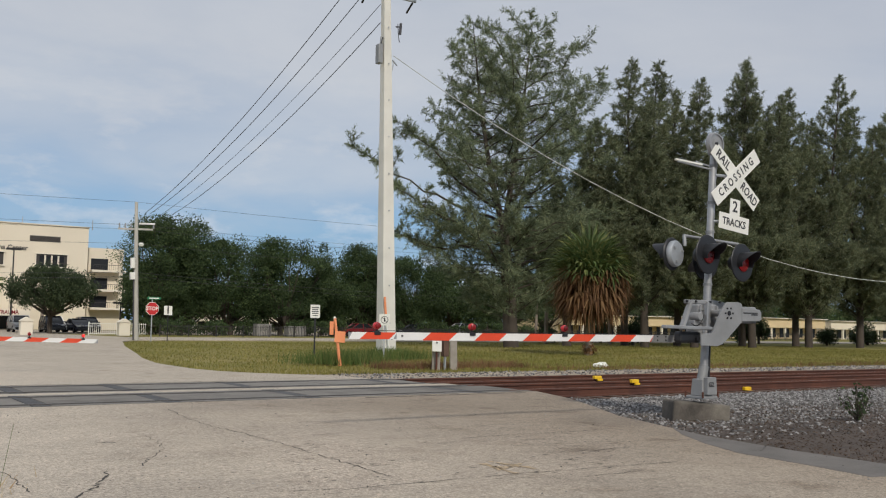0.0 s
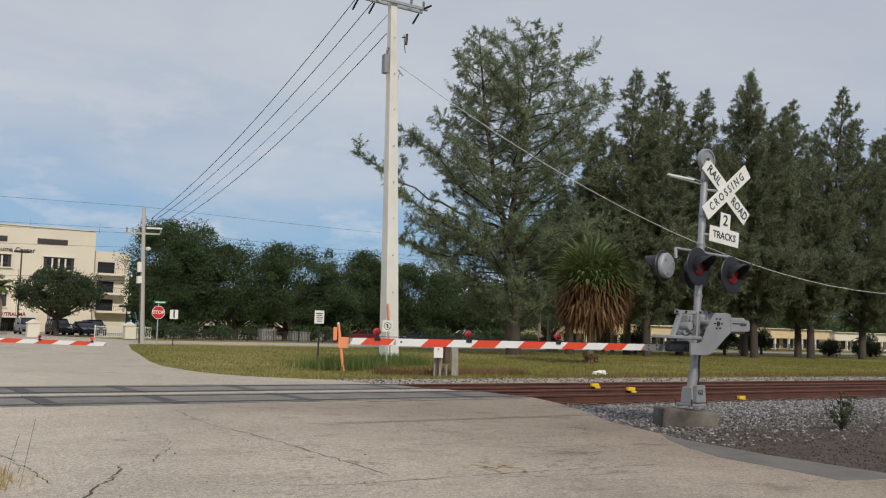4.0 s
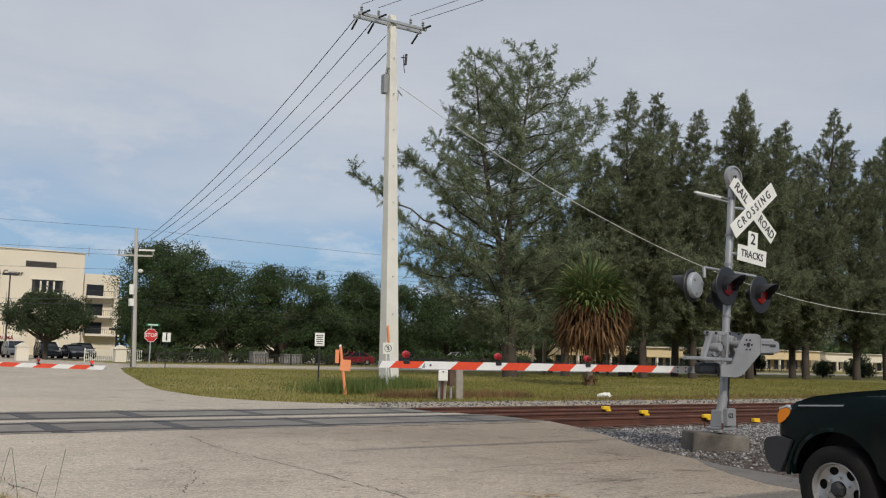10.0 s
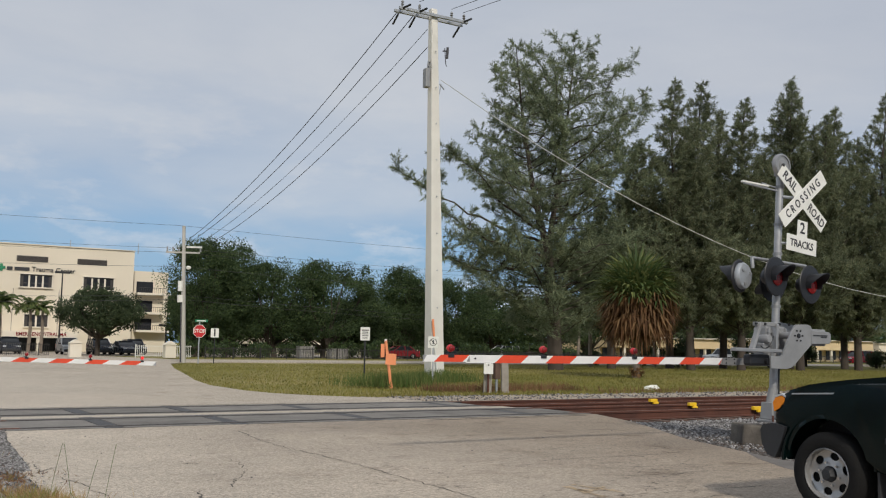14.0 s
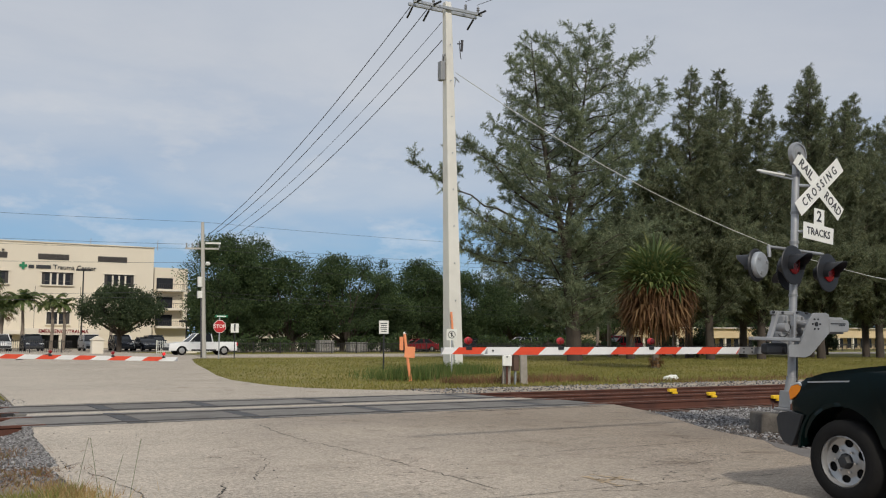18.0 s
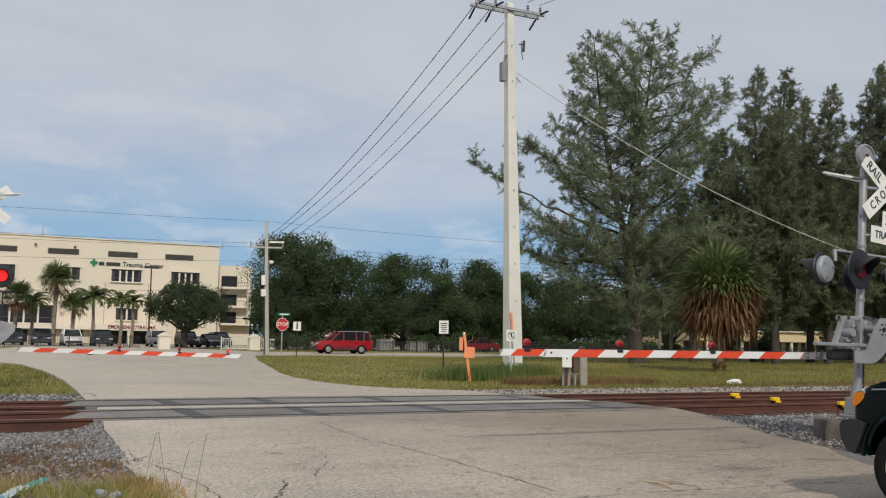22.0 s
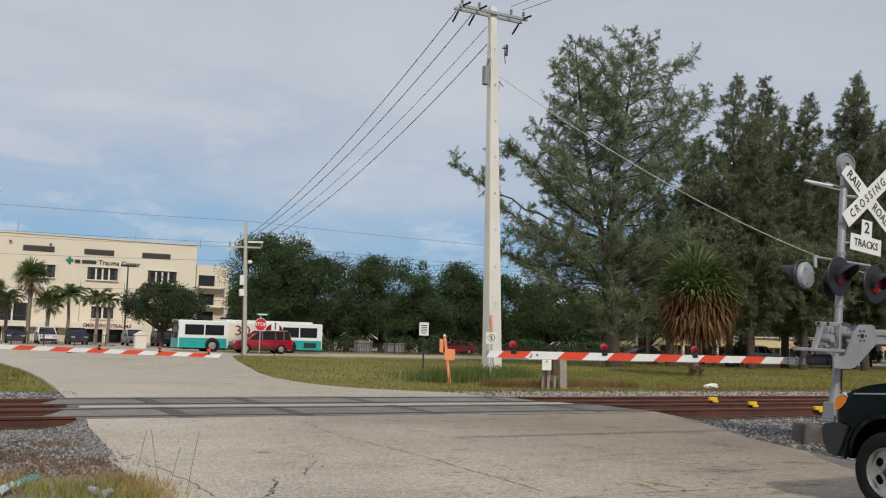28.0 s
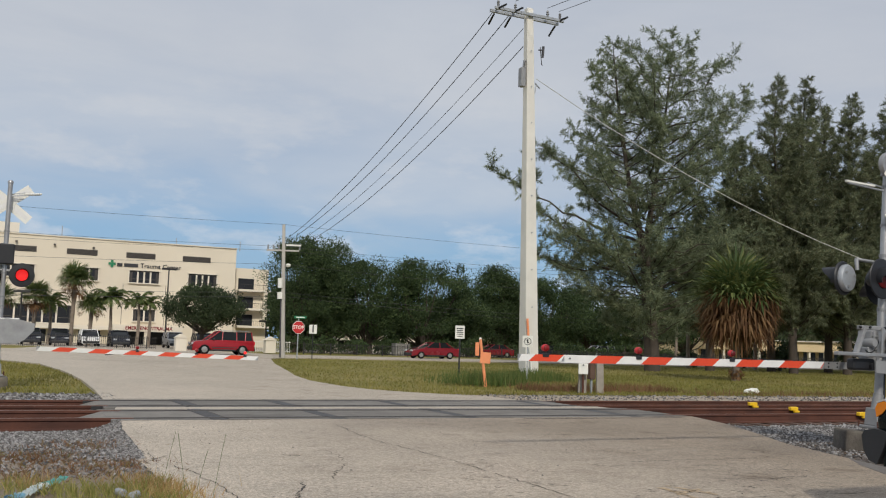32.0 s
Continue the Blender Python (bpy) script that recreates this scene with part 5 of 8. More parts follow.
def post_sign(x, y, w, hgt, z, label, bars, mat="black", tilt=0):
    s = thing("post_sign", x, y, -0.12, label, "sign")
    part("post", box(bmesh.new(), 0, 0.02, 0, 0.06, 0.04, z + hgt * 0.4), mat, s)
    f = part("face", box(bmesh.new(), 0, -0.01, z - hgt / 2, w, 0.012, hgt, bev=0.003), "signwhite", s, "white sign face")
    for zz, ww, hh in bars:
        part("text_bar", box(bmesh.new(), 0, -0.019, z + zz, ww, 0.004, hh), "ink", f)
    s.matrix_world = pose(x, y, -0.12, 0, 0, -30)
    return s


post_sign(17.05, 31.8, 0.36, 0.50, 1.88, "white rectangular sign with black text on a dark post", ((0.12, 0.26, 0.035), (0.05, 0.22, 0.03), (-0.02, 0.25, 0.03), (-0.09, 0.24, 0.03), (-0.17, 0.2, 0.03)))
post_sign(21.7, 63.5, 0.55, 0.62, 2.1, "white sign with a black stripe on a dark post", ((-0.22, 0.10, 0.5),))
ns = post_sign(20.55, 32.6, 0.42, 0.46, 1.62, "white square prohibition sign on a grey post", (), "galv")
bm = bmesh.new()
for i in range(18):
    a0, a1 = i * math.pi / 9, (i + 1) * math.pi / 9
    rod(bm, (0.14 * math.cos(a0), -0.02, 1.62 + 0.14 * math.sin(a0)), (0.14 * math.cos(a1), -0.02, 1.62 + 0.14 * math.sin(a1)), 0.014, seg=4)
rod(bm, (-0.1, -0.02, 1.72), (0.1, -0.02, 1.52), 0.012, seg=4)
box(bm, 0, -0.021, 1.54, 0.05, 0.006, 0.17)
part("pictogram", bm, "ink", ns)


def orange_marker():
    o = thing("cable_marker", 16.3, 28.5, -0.12, "leaning orange cable marker post with a square plate", "marker post")
    part("tube", rod(bmesh.new(), (0.10, 0, 0), (-0.12, 0, 1.62), 0.055, 0.05, 12), "orange", o, "orange plastic tube", True)
    part("cap", rod(bmesh.new(), (-0.12, 0, 1.60), (-0.128, 0, 1.68), 0.05, 0.035, 12), "signwhite", o, "pale cap")
    part("plate", box(bmesh.new(), 0.02, -0.07, 0.80, 0.36, 0.02, 0.38, pose(0, 0, 0, 0, 3, 0), bev=0.004), "orange", o, "faded orange warning plate")
    part("strip", box(bmesh.new(), -0.22, -0.02, 1.05, 0.13, 0.03, 0.46, bev=0.004), "orange", o, "folded orange strip")
    o.matrix_world = pose(16.3, 28.5, -0.12, 0, 0, -30)


orange_marker()


def stub_posts():
    for x, w, hgt, tilt in ((18.15, 0.26, 0.98, 1.5), (18.85, 0.24, 1.15, -1.0)):
        p = thing("concrete_post", x, 25.2, -0.14, "short weathered square concrete post beside the track", "post", "concrete posts")
        part("shaft", box(bmesh.new(), 0, 0, 0, w, w, hgt, bev=0.02, taper=0.94), "concrete", p)
        p.matrix_world = pose(x, 25.2, -0.14, 0, tilt, -30)
    m = thing("meter_box", 18.0, 24.95, 0.48, "small white meter box on the concrete post", "meter box")
    part("case", box(bmesh.new(), 0, 0, 0, 0.30, 0.14, 0.34, bev=0.012), "signwhite", m)
    part("hasp", box(bmesh.new(), 0, -0.08, 0.27, 0.05, 0.03, 0.04), "ink", m)
    part("conduit", rod(bmesh.new(), (0, 0.02, -0.62), (0, 0.02, 0.02), 0.035, seg=8), "rail", m, "rusty pipe")
    m.matrix_world = pose(18.0, 24.93, 0.48, 0, 0, -30)
    c = thing("relay_box", 18.52, 25.22, -0.14, "small brown relay box between the posts", "relay box")
    part("case", box(bmesh.new(), 0, 0, 0.45, 0.2, 0.18, 0.55, bev=0.01), "tie", c)
    part("leg", box(bmesh.new(), 0, 0, 0, 0.06, 0.06, 0.45), "galv", c)


stub_posts()


def litter_bag(x, y):
    o = thing("plastic_bag", x, y, -0.12, "crumpled white plastic bag on the grass", "litter")
    bm = bmesh.new()
    bmesh.ops.create_icosphere(bm, subdivisions=3, radius=0.2)
    for v in bm.verts:
        k = 1 + 0.35 * noise.noise(v.co * 9)
        v.co = Vector((v.co.x * 1.7 * k, v.co.y * 0.8 * k, max(-0.02, v.co.z * 0.55 * k + 0.07)))
    part("sheet", bm, "signwhite", o)


litter_bag(25.7, 25.5)
for i, (x, y, z, w) in enumerate(((18.85, 18.40, -0.06, 0.30), (18.48, 16.66, -0.05, 0.28), (19.05, 15.14, -0.06, 0.30), (20.88, 15.12, -0.19, 0.28))):
    o = thing("rail_clamp", x, y, z, "small bright yellow clamp on the rail foot", "rail clamp", "rail clamps")
    part("clamp", box(bmesh.new(), 0, 0, 0.02, w * 0.85, 0.10, 0.085, bev=0.012), "yellow", o)
    part("tab", box(bmesh.new(), 0.06, -0.04, -0.03, w * 0.6, 0.06, 0.05, bev=0.01), "yellow", o)

# ---- plants ----
RNG = np.random.default_rng(7)


def blades(roots, dirs, length, width, droop=0.0, rng=RNG):
    """Thin pointed triangles from roots along dirs; arrays of n x 3."""
    n = len(roots)
    d = dirs / np.linalg.norm(dirs, axis=1, keepdims=True)
    side = np.cross(d, rng.normal(size=(n, 3)))
    side /= np.linalg.norm(side, axis=1, keepdims=True) + 1e-9
    L = length * rng.uniform(0.6, 1.3, (n, 1))
    W = width * rng.uniform(0.6, 1.3, (n, 1))
    tip = roots + d * L
    tip[:, 2] -= droop * L[:, 0] * rng.uniform(0.4, 1.2, n)
    v = np.empty((n, 3, 3))
    v[:, 0], v[:, 1], v[:, 2] = roots - side * W / 2 + d * L * 0.12, roots + side * W / 2 + d * L * 0.2, tip
    return v.reshape(-1, 3)


def tri_mesh(name, verts, mat):
    n = len(verts) // 3
    me = bpy.data.meshes.new(name)
    me.vertices.add(n * 3)
    me.vertices.foreach_set("co", np.ascontiguousarray(verts, dtype=np.float32).ravel())
    me.loops.add(n * 3)
    me.loops.foreach_set("vertex_index", np.arange(n * 3, dtype=np.int32))
    me.polygons.add(n)
    me.polygons.foreach_set("loop_start", np.arange(0, n * 3, 3, dtype=np.int32))
    me.update(calc_edges=True)
    me.materials.append(M[mat])
    return me


def leaf_part(name, verts, mat, parent, label=""):
    o = new(name, tri_mesh(name, verts, mat))
    if parent:
        o.parent = parent
    if label:
        o["label"] = label
    return o


def bend(p, q, n, up, rng, wob=0.05):
    """A limb's line from p to q that first goes out and then turns up (or down)."""
    t = np.linspace(0, 1, n)[:, None]
    mid = (p + q) / 2 - np.array([0, 0, up * np.linalg.norm(q - p)])
    w = rng.normal(size=(n, 3)) * wob * np.linalg.norm(q - p) * (t * (1 - t)) * 2
    return (1 - t) ** 2 * p + 2 * t * (1 - t) * mid + t ** 2 * q + w


def limb(bm, pts, r0, r1, seg=5):
    for i in range(len(pts) - 1):
        f0, f1 = i / (len(pts) - 1), (i + 1) / (len(pts) - 1)
        rod(bm, pts[i], pts[i + 1], r0 + (r1 - r0) * f0, r0 + (r1 - r0) * f1, seg)


def spray(line_pts, f0, per_m, size, rng, roots, dirs, up=0.25, outward=None):
    """Side twigs with needle tufts along a limb from fraction f0 to its tip."""
    L = np.linalg.norm(np.diff(line_pts, axis=0), axis=1).sum()
    n = max(3, int(L * (1 - f0) * per_m))
    for f in f0 + (1 - f0) * rng.random(n) ** 0.85:
        k = min(f * (len(line_pts) - 1), len(line_pts) - 1.001)
        i = int(k)
        p = line_pts[i] + (line_pts[i + 1] - line_pts[i]) * (k - i)
        along = line_pts[i + 1] - line_pts[i]
        along /= np.linalg.norm(along) + 1e-9
        tw = along * 0.6 + rng.normal(size=3) * 0.55 + np.array([0, 0, up])
        tw /= np.linalg.norm(tw)
        tl = size * (1.15 - 0.6 * f) * rng.uniform(0.5, 1.3)
        for g in np.arange(0.12, 1.05, 0.155):
            m = 6
            roots.append(np.repeat((p + tw * tl * g)[None], m, 0))
            dirs.append(tw * 0.9 + rng.normal(size=(m, 3)) * 0.6 + np.array([0, 0, 0.05]))


def casuarina(x, y, trunk, profiles, extra, seed, label, mat="pine", dens=1.0, blade=(0.62, 0.075), rise=(0.15, 0.75)):
    """A feathery tree: leaders (lists of points) with limbs whose reach follows a profile of (height, radius)."""
    rng = np.random.default_rng(seed)
    t = thing("casuarina_tree", x, y, -0.12, label, "tree", "casuarina trees")
    wood, roots, dirs = bmesh.new(), [], []
    tb = bmesh.new()
    limb(tb, [Vector(p) for p in trunk[0]], trunk[1], trunk[2], 10)
    part("trunk", tb, "bark", t, "grey-brown furrowed trunk", True)
    for axis, prof, count in profiles:
        ax = np.array(axis, float)
        zs = ax[:, 2]
        limb(wood, [Vector(p) for p in ax], trunk[2] * 0.8, 0.02, 7)
        hs, rs = [p[0] for p in prof], [p[1] for p in prof]
        lo, hi = hs[0], hs[-1]
        for k in range(count):
            z = lo + (hi - lo) * ((k + rng.random()) / count)
            base = np.array([np.interp(z, zs, ax[:, 0]), np.interp(z, zs, ax[:, 1]), z])
            R = np.interp(z, hs, rs) * rng.uniform(0.55, 1.12)
            a = k * 2.4 + rng.uniform(-0.5, 0.5)
            lift = R * rng.uniform(*rise)
            tip = base + np.array([R * math.cos(a), R * math.sin(a), lift])
            tip[2] = min(tip[2], hi + 0.6)
            ln = bend(base, tip, 7, 0.10, rng)
            limb(wood, [Vector(p) for p in ln], 0.015 + 0.009 * R, 0.008, 4)
            spray(ln, 0.16, 7.5 * dens, 0.5 + 0.16 * R, rng, roots, dirs)
    for p, q, f0, r in extra:
        ln = bend(np.array(p, float), np.array(q, float), 10, 0.06, rng)
        limb(wood, [Vector(v) for v in ln], r, 0.02, 6)
        spray(ln, f0, 13 * dens, 1.15, rng, roots, dirs)
        for i in range(3, 10):
            if i / 9 > f0:
                e = ln[i] + np.array([rng.normal() * 0.8, rng.normal() * 1.0, rng.uniform(0.2, 1.4)])
                l2 = bend(ln[i], e, 5, 0.05, rng)
                limb(wood, [Vector(v) for v in l2], 0.03, 0.01, 4)
                spray(l2, 0.2, 9 * dens, 0.7, rng, roots, dirs)
    part("branching", wood, "bark", t, "thin dark branching")
    leaf_part("crown", blades(np.concatenate(roots), np.concatenate(dirs), blade[0], blade[1], 0.18, rng), mat, t, "airy grey-green needle foliage")
    return t


casuarina(41.2, 50.9, ([(0.2, 0, -0.1), (0.0, 0, 3.0), (-0.3, 0, 6.0), (-0.5, 0, 8.4)], 0.55, 0.32),
          [([(-0.5, 0, 8.0), (0.4, 0.3, 12), (1.2, 0.2, 17), (1.8, 0, 22.9)], [(8.5, 6.2), (12, 6.6), (15.5, 6.4), (18.8, 5.2), (21.2, 2.8), (22.9, 0.8)], 78),
           ([(-0.6, 0, 8.2), (-2.2, -0.5, 12), (-3.0, -0.3, 17), (-3.4, 0, 22)], [(9.5, 6.0), (13, 5.4), (16, 4.0), (19, 2.5), (22, 0.5)], 52),
           ([(0.1, 0, 1.5), (-0.3, 0, 6), (-0.5, 0, 9)], [(1.8, 4.6), (4.5, 6.6), (8.5, 7.2)], 64)],
          [((-0.4, 0, 7.5), (-9.8, -1, 9.9), 0.3, 0.12), ((-0.4, 0, 6.5), (-8.9, 1, 7.2), 0.3, 0.12), ((-0.5, 0, 8.4), (-12.2, 0.5, 12.5), 0.72, 0.11), ((-0.5, 0, 9), (-8.6, 0, 14.2), 0.35, 0.11),
           ((0.2, 0, 10), (7.4, 0, 19.8), 0.35, 0.12), ((0.3, 0, 9), (7.2, -1, 16.3), 0.3, 0.11), ((0.0, 0, 8), (6.6, 1, 10.5), 0.3, 0.1), ((0, 0, 5.5), (7, 0, 8.0), 0.3, 0.1)],
          11, "tall spreading casuarina with airy grey-green foliage on the grass", "pine", 1.05, (0.30, 0.040))

# the row: per tree its place, and its spires as (offset along the row, height)
ROW = [(54.6, 51.2, [(-4.6, 17.5), (-2.1, 22.6), (1.8, 23.3), (0.2, 19.5)]), (49.6, 54.5, [(-1.2, 13.5), (1.4, 15.5)]), (59.9, 51.0, [(-1.1, 21.2), (1.0, 22.5), (2.6, 18.0)]),
       (67.0, 51.0, [(-1.5, 24.4), (-0.4, 25.1), (1.6, 21.0), (3.3, 22.4)]), (75.4, 51.5, [(-2.0, 23.7), (1.6, 21.5), (4.4, 25.8)]),
       (82.4, 51.0, [(-0.6, 23.2), (2.2, 21.5)]), (87.4, 51.0, [(-0.8, 23.9), (2.4, 24.6)]), (93.5, 51.0, [(-1.5, 22.8), (2.0, 24.0)]),
       (101, 52, [(-2, 24), (2, 23)]), (109, 51, [(-2, 23), (2, 24)]),
       (57.2, 56.0, [(-2.0, 17.5), (2.2, 18.5)]), (64.0, 56.5, [(-2.4, 18.5), (2.0, 17.5)]), (72.0, 56.0, [(-2.4, 19.5), (2.4, 20.0)]), (80.5, 56.5, [(-3.0, 19.5), (3.0, 20.5)])]
for i, (x, y, tops) in enumerate(ROW):
    rr = random.Random(900 + i)
    near_row = i < 7
    lean = (i % 3 - 1) * 0.3
    spires = []
    for sx, sh in tops:
        sy = rr.uniform(-0.9, 0.9)
        sh -= 0.8
        spires.append(([(lean, 0, 5.0), (sx * 0.75 - 0.3, sy * 0.6, sh * 0.5), (sx - 0.25, sy, sh * 0.85), (sx + 0.25, sy, sh)],
                       [(5.0, 3.6), (min(sh - 10.5, 8.5), 3.3), (sh - 8.0, 2.6), (sh - 5.0, 1.8), (sh - 2.6, 1.0), (sh - 1.0, 0.40), (sh, 0.08)], 92 if near_row else 56))
    casuarina(x, y, ([(0, 0, -0.1), (lean * 0.4, 0, 3.5), (lean, 0, 7)], 0.36, 0.22),
              spires + [([(0, 0, 1.5), (0, 0, 8)], [(2.3, 3.6), (4, 4.8), (8, 4.6)], 96)],
              [], 40 + i, "dense olive-green casuarina in a row behind the grass", "pinedark", 0.85 if near_row else 0.65, (0.36, 0.045 if near_row else 0.072), (0.5, 1.45))


def broadleaf(name, x, y, rx, ry, z0, z1, clumps, leaves, seed, mat, label, group, leaf=0.34, csize=1.25, trunks=1, hole=0.0):
    rng = np.random.default_rng(seed)
    t = thing(name, x, y, -0.12, label, "tree", group)
    zc, rz = (z0 + z1) / 2, (z1 - z0) / 2
    u = rng.normal(size=(clumps, 3))
    u /= np.linalg.norm(u, axis=1, keepdims=True)
    u[:, 2] = np.where(u[:, 2] < -0.85, -0.85 * rng.random(clumps), u[:, 2])
    rad = rng.uniform(0.42, 1.0, (clumps, 1)) ** 0.35
    c = u * rad * np.array([rx - csize * 0.6, ry - csize * 0.6, rz - csize * 0.4]) + np.array([0, 0, zc])
    c[:, :2] *= 1 + 0.12 * rng.normal(size=(clumps, 1))
    pts, dr = [], []
    for k in range(clumps):
        s = csize * rng.uniform(0.45, 1.4)
        d = rng.normal(size=(leaves, 3))
        d /= np.linalg.norm(d, axis=1, keepdims=True)
        pts.append(c[k] + d * s * rng.uniform(0.35, 1.0, (leaves, 1)) * np.array([1, 1, 0.8]))
        dr.append(d + rng.normal(size=(leaves, 3)) * 0.8)
    bm = bmesh.new()
    for k in range(trunks):
        ox = (k - (trunks - 1) / 2) * 0.7
        limb(bm, [Vector((ox, 0, -0.1)), Vector((ox * 1.1, 0, z0 * 0.6 + 0.4)), Vector((ox * 1.6, 0, z0 + rz * 0.5))], 0.10 + 0.035 * rx, 0.16, 8)
    part("trunk", bm, "bark", t, "dark forked trunk", True)
    bm = bmesh.new()
    for k in range(0, clumps, max(1, clumps // 26)):
        a, b = np.array([0, 0, max(0.8, z0 * 0.8)]), c[k]
        limb(bm, [Vector(v) for v in bend(a, b, 5, 0.08, rng)], 0.12, 0.03, 5)
    part("branching", bm, "bark", t)
    leaf_part("crown", blades(np.concatenate(pts), np.concatenate(dr), leaf, leaf * 0.75, 0.1, rng), mat, t, "dense leafy crown")
    return t


OAKS = [(37.2, 111, 4.8, 4, 0.3, 9.5), (31.6, 97, 4.6, 4.5, 0.3, 12.7), (35.4, 99, 4.4, 4, 0.4, 12.6), (38.6, 96, 6.4, 5, 0.8, 10.6), (44.6, 95, 7.0, 5, 0.8, 11.0), (50.2, 97, 4.4, 4.0, 0.6, 6.8), (55.8, 98, 3.5, 3.6, 0.8, 11.0),
        (62.0, 97, 5.4, 4.5, 1.0, 9.9), (58.5, 100, 4.4, 3.5, 0.8, 7.5), (69.5, 99, 4.8, 4.5, 0.9, 9.4), (77, 97, 5.4, 5, 0.8, 9.2), (85, 99, 5.2, 5, 1.0, 9.4), (99, 123, 7, 5, 1.6, 11), (112, 122, 7, 5, 1.6, 11), (126, 123, 7.5, 5, 1.6, 11.5), (141, 122, 7.5, 5, 1.6, 11.5), (157, 122, 8, 5, 1.6, 12), (174, 121, 8, 5, 1.6, 12)]
for i, (x, y, rx, ry, z0, z1) in enumerate(OAKS):
    broadleaf("oak_tree", x, y, rx, ry, z0, z1, 135 if i < 9 else 90, 330 if i < 9 else 170, 100 + i, "oak", "dense dark green oak behind the street fence", "oak trees", 0.20 if i < 9 else 0.27, 1.35, 2 if i in (3, 4) else 1)
broadleaf("car_park_tree", 20.1, 92.5, 4.3, 4.0, 2.0, 6.4, 90, 260, 300, "oliveleaf", "round olive-green tree before the hospital", "", 0.19, 0.95)
rng2 = np.random.default_rng(5)
for i in range(16):
    broadleaf("shrub", 29 + i * 3.1 + rng2.uniform(-1, 1), 90 + rng2.uniform(0, 4), 1.9, 1.3, 0.1, 1.3 + rng2.uniform(0, 1.0), 16, 90, 320 + i, "oak", "dark clipped shrub behind the fence", "shrubs", 0.25, 0.7)


rng4 = np.random.default_rng(15)
for i in range(22):
    xx = 74 + i * 4.4 + rng4.uniform(-1.6, 1.6)
    broadleaf("undergrowth_bush", xx - 18, 57 + rng4.uniform(0, 10), rng4.uniform(0.7, 1.9), 1.2, 0.1, rng4.uniform(1.3, 3.4), 18, 130, 400 + i, "oliveleaf", "dark ragged bush under the trees", "bushes", 0.19, 0.7)


def far_woods(x0, x1, y, hgt, n, seed):
    rng = np.random.default_rng(seed)
    x = rng.uniform(x0, x1, n)
    top = hgt * (0.75 + 0.25 * np.sin(x * 0.31) * np.sin(x * 0.13 + 1) + 0.12 * np.sin(x * 0.9))
    roots = np.column_stack([x, y + rng.normal(size=n) * 1.5, top * rng.random(n) ** 0.7])
    o = new("far_woods", tri_mesh("far_woods", blades(roots, rng.normal(size=(n, 3)) + [0, 0, 0.3], 1.0, 0.75, 0.2, rng), "oak"))
    tagged(o, "dark distant tree line behind the street", "woods", kind="stuff")


far_woods(36, 430, 152, 10.0, 60000, 91)


def fan_frond(base, azim, elev, L, fan, n, droop, rng, out):
    """Leaflets of one fan-shaped leaf on a stalk."""
    d = np.array([math.cos(azim) * math.cos(elev), math.sin(azim) * math.cos(elev), math.sin(elev)])
    hub = base + d * L * 0.45
    side = np.cross(d, [0, 0, 1.0])
    side /= np.linalg.norm(side) + 1e-6
    upv = np.cross(side, d)
    out.append(np.array([base - side * 0.02, base + side * 0.02, hub]))
    for k in range(n):
        a = (k / (n - 1) - 0.5) * fan
        w = d * math.cos(a) + side * math.sin(a) + upv * 0.15 * rng.normal()
        ln = L * 0.75 * (1 - 0.25 * abs(a) / fan) * rng.uniform(0.85, 1.15)
        mid = hub + w * ln * 0.55 - np.array([0, 0, droop * ln * 0.10])
        tip = hub + w * ln * (1 - 0.42 * min(1.0, droop)) - np.array([0, 0, droop * ln * 0.62])
        sw = np.cross(w, upv)
        sw /= np.linalg.norm(sw) + 1e-6
        wd = 0.020 + 0.013 * L
        out.append(np.array([hub, mid - sw * wd, mid + sw * wd]))
        out.append(np.array([mid - sw * wd, tip, mid + sw * wd]))


def feather_frond(base, azim, elev, L, n, droop, rng, out):
    pts = []
    for i in range(9):
        f = i / 8
        e = elev - droop * f * f
        pts.append((f, e))
    p, line_ = base.copy(), [base.copy()]
    for f, e in pts[1:]:
        p = p + np.array([math.cos(azim) * math.cos(e), math.sin(azim) * math.cos(e), math.sin(e)]) * L / 8
        line_.append(p.copy())
    side = np.array([-math.sin(azim), math.cos(azim), 0])
    for i in range(8):
        a, b = line_[i], line_[i + 1]
        out.append(np.array([a - [0, 0, 0.03], a + [0, 0, 0.03], b]))
        for k in range(n):
            q = a + (b - a) * k / n
            for s in (-1, 1):
                ln = L * 0.24 * (1 - 0.6 * abs(i / 8 - 0.35))
                w = side * s * 0.8 + (b - a) / np.linalg.norm(b - a) * 0.6 - np.array([0, 0, 0.45])
                tip = q + w * ln * rng.uniform(0.8, 1.2)
                out.append(np.array([q, q + (b - a) * 0.35, tip]))


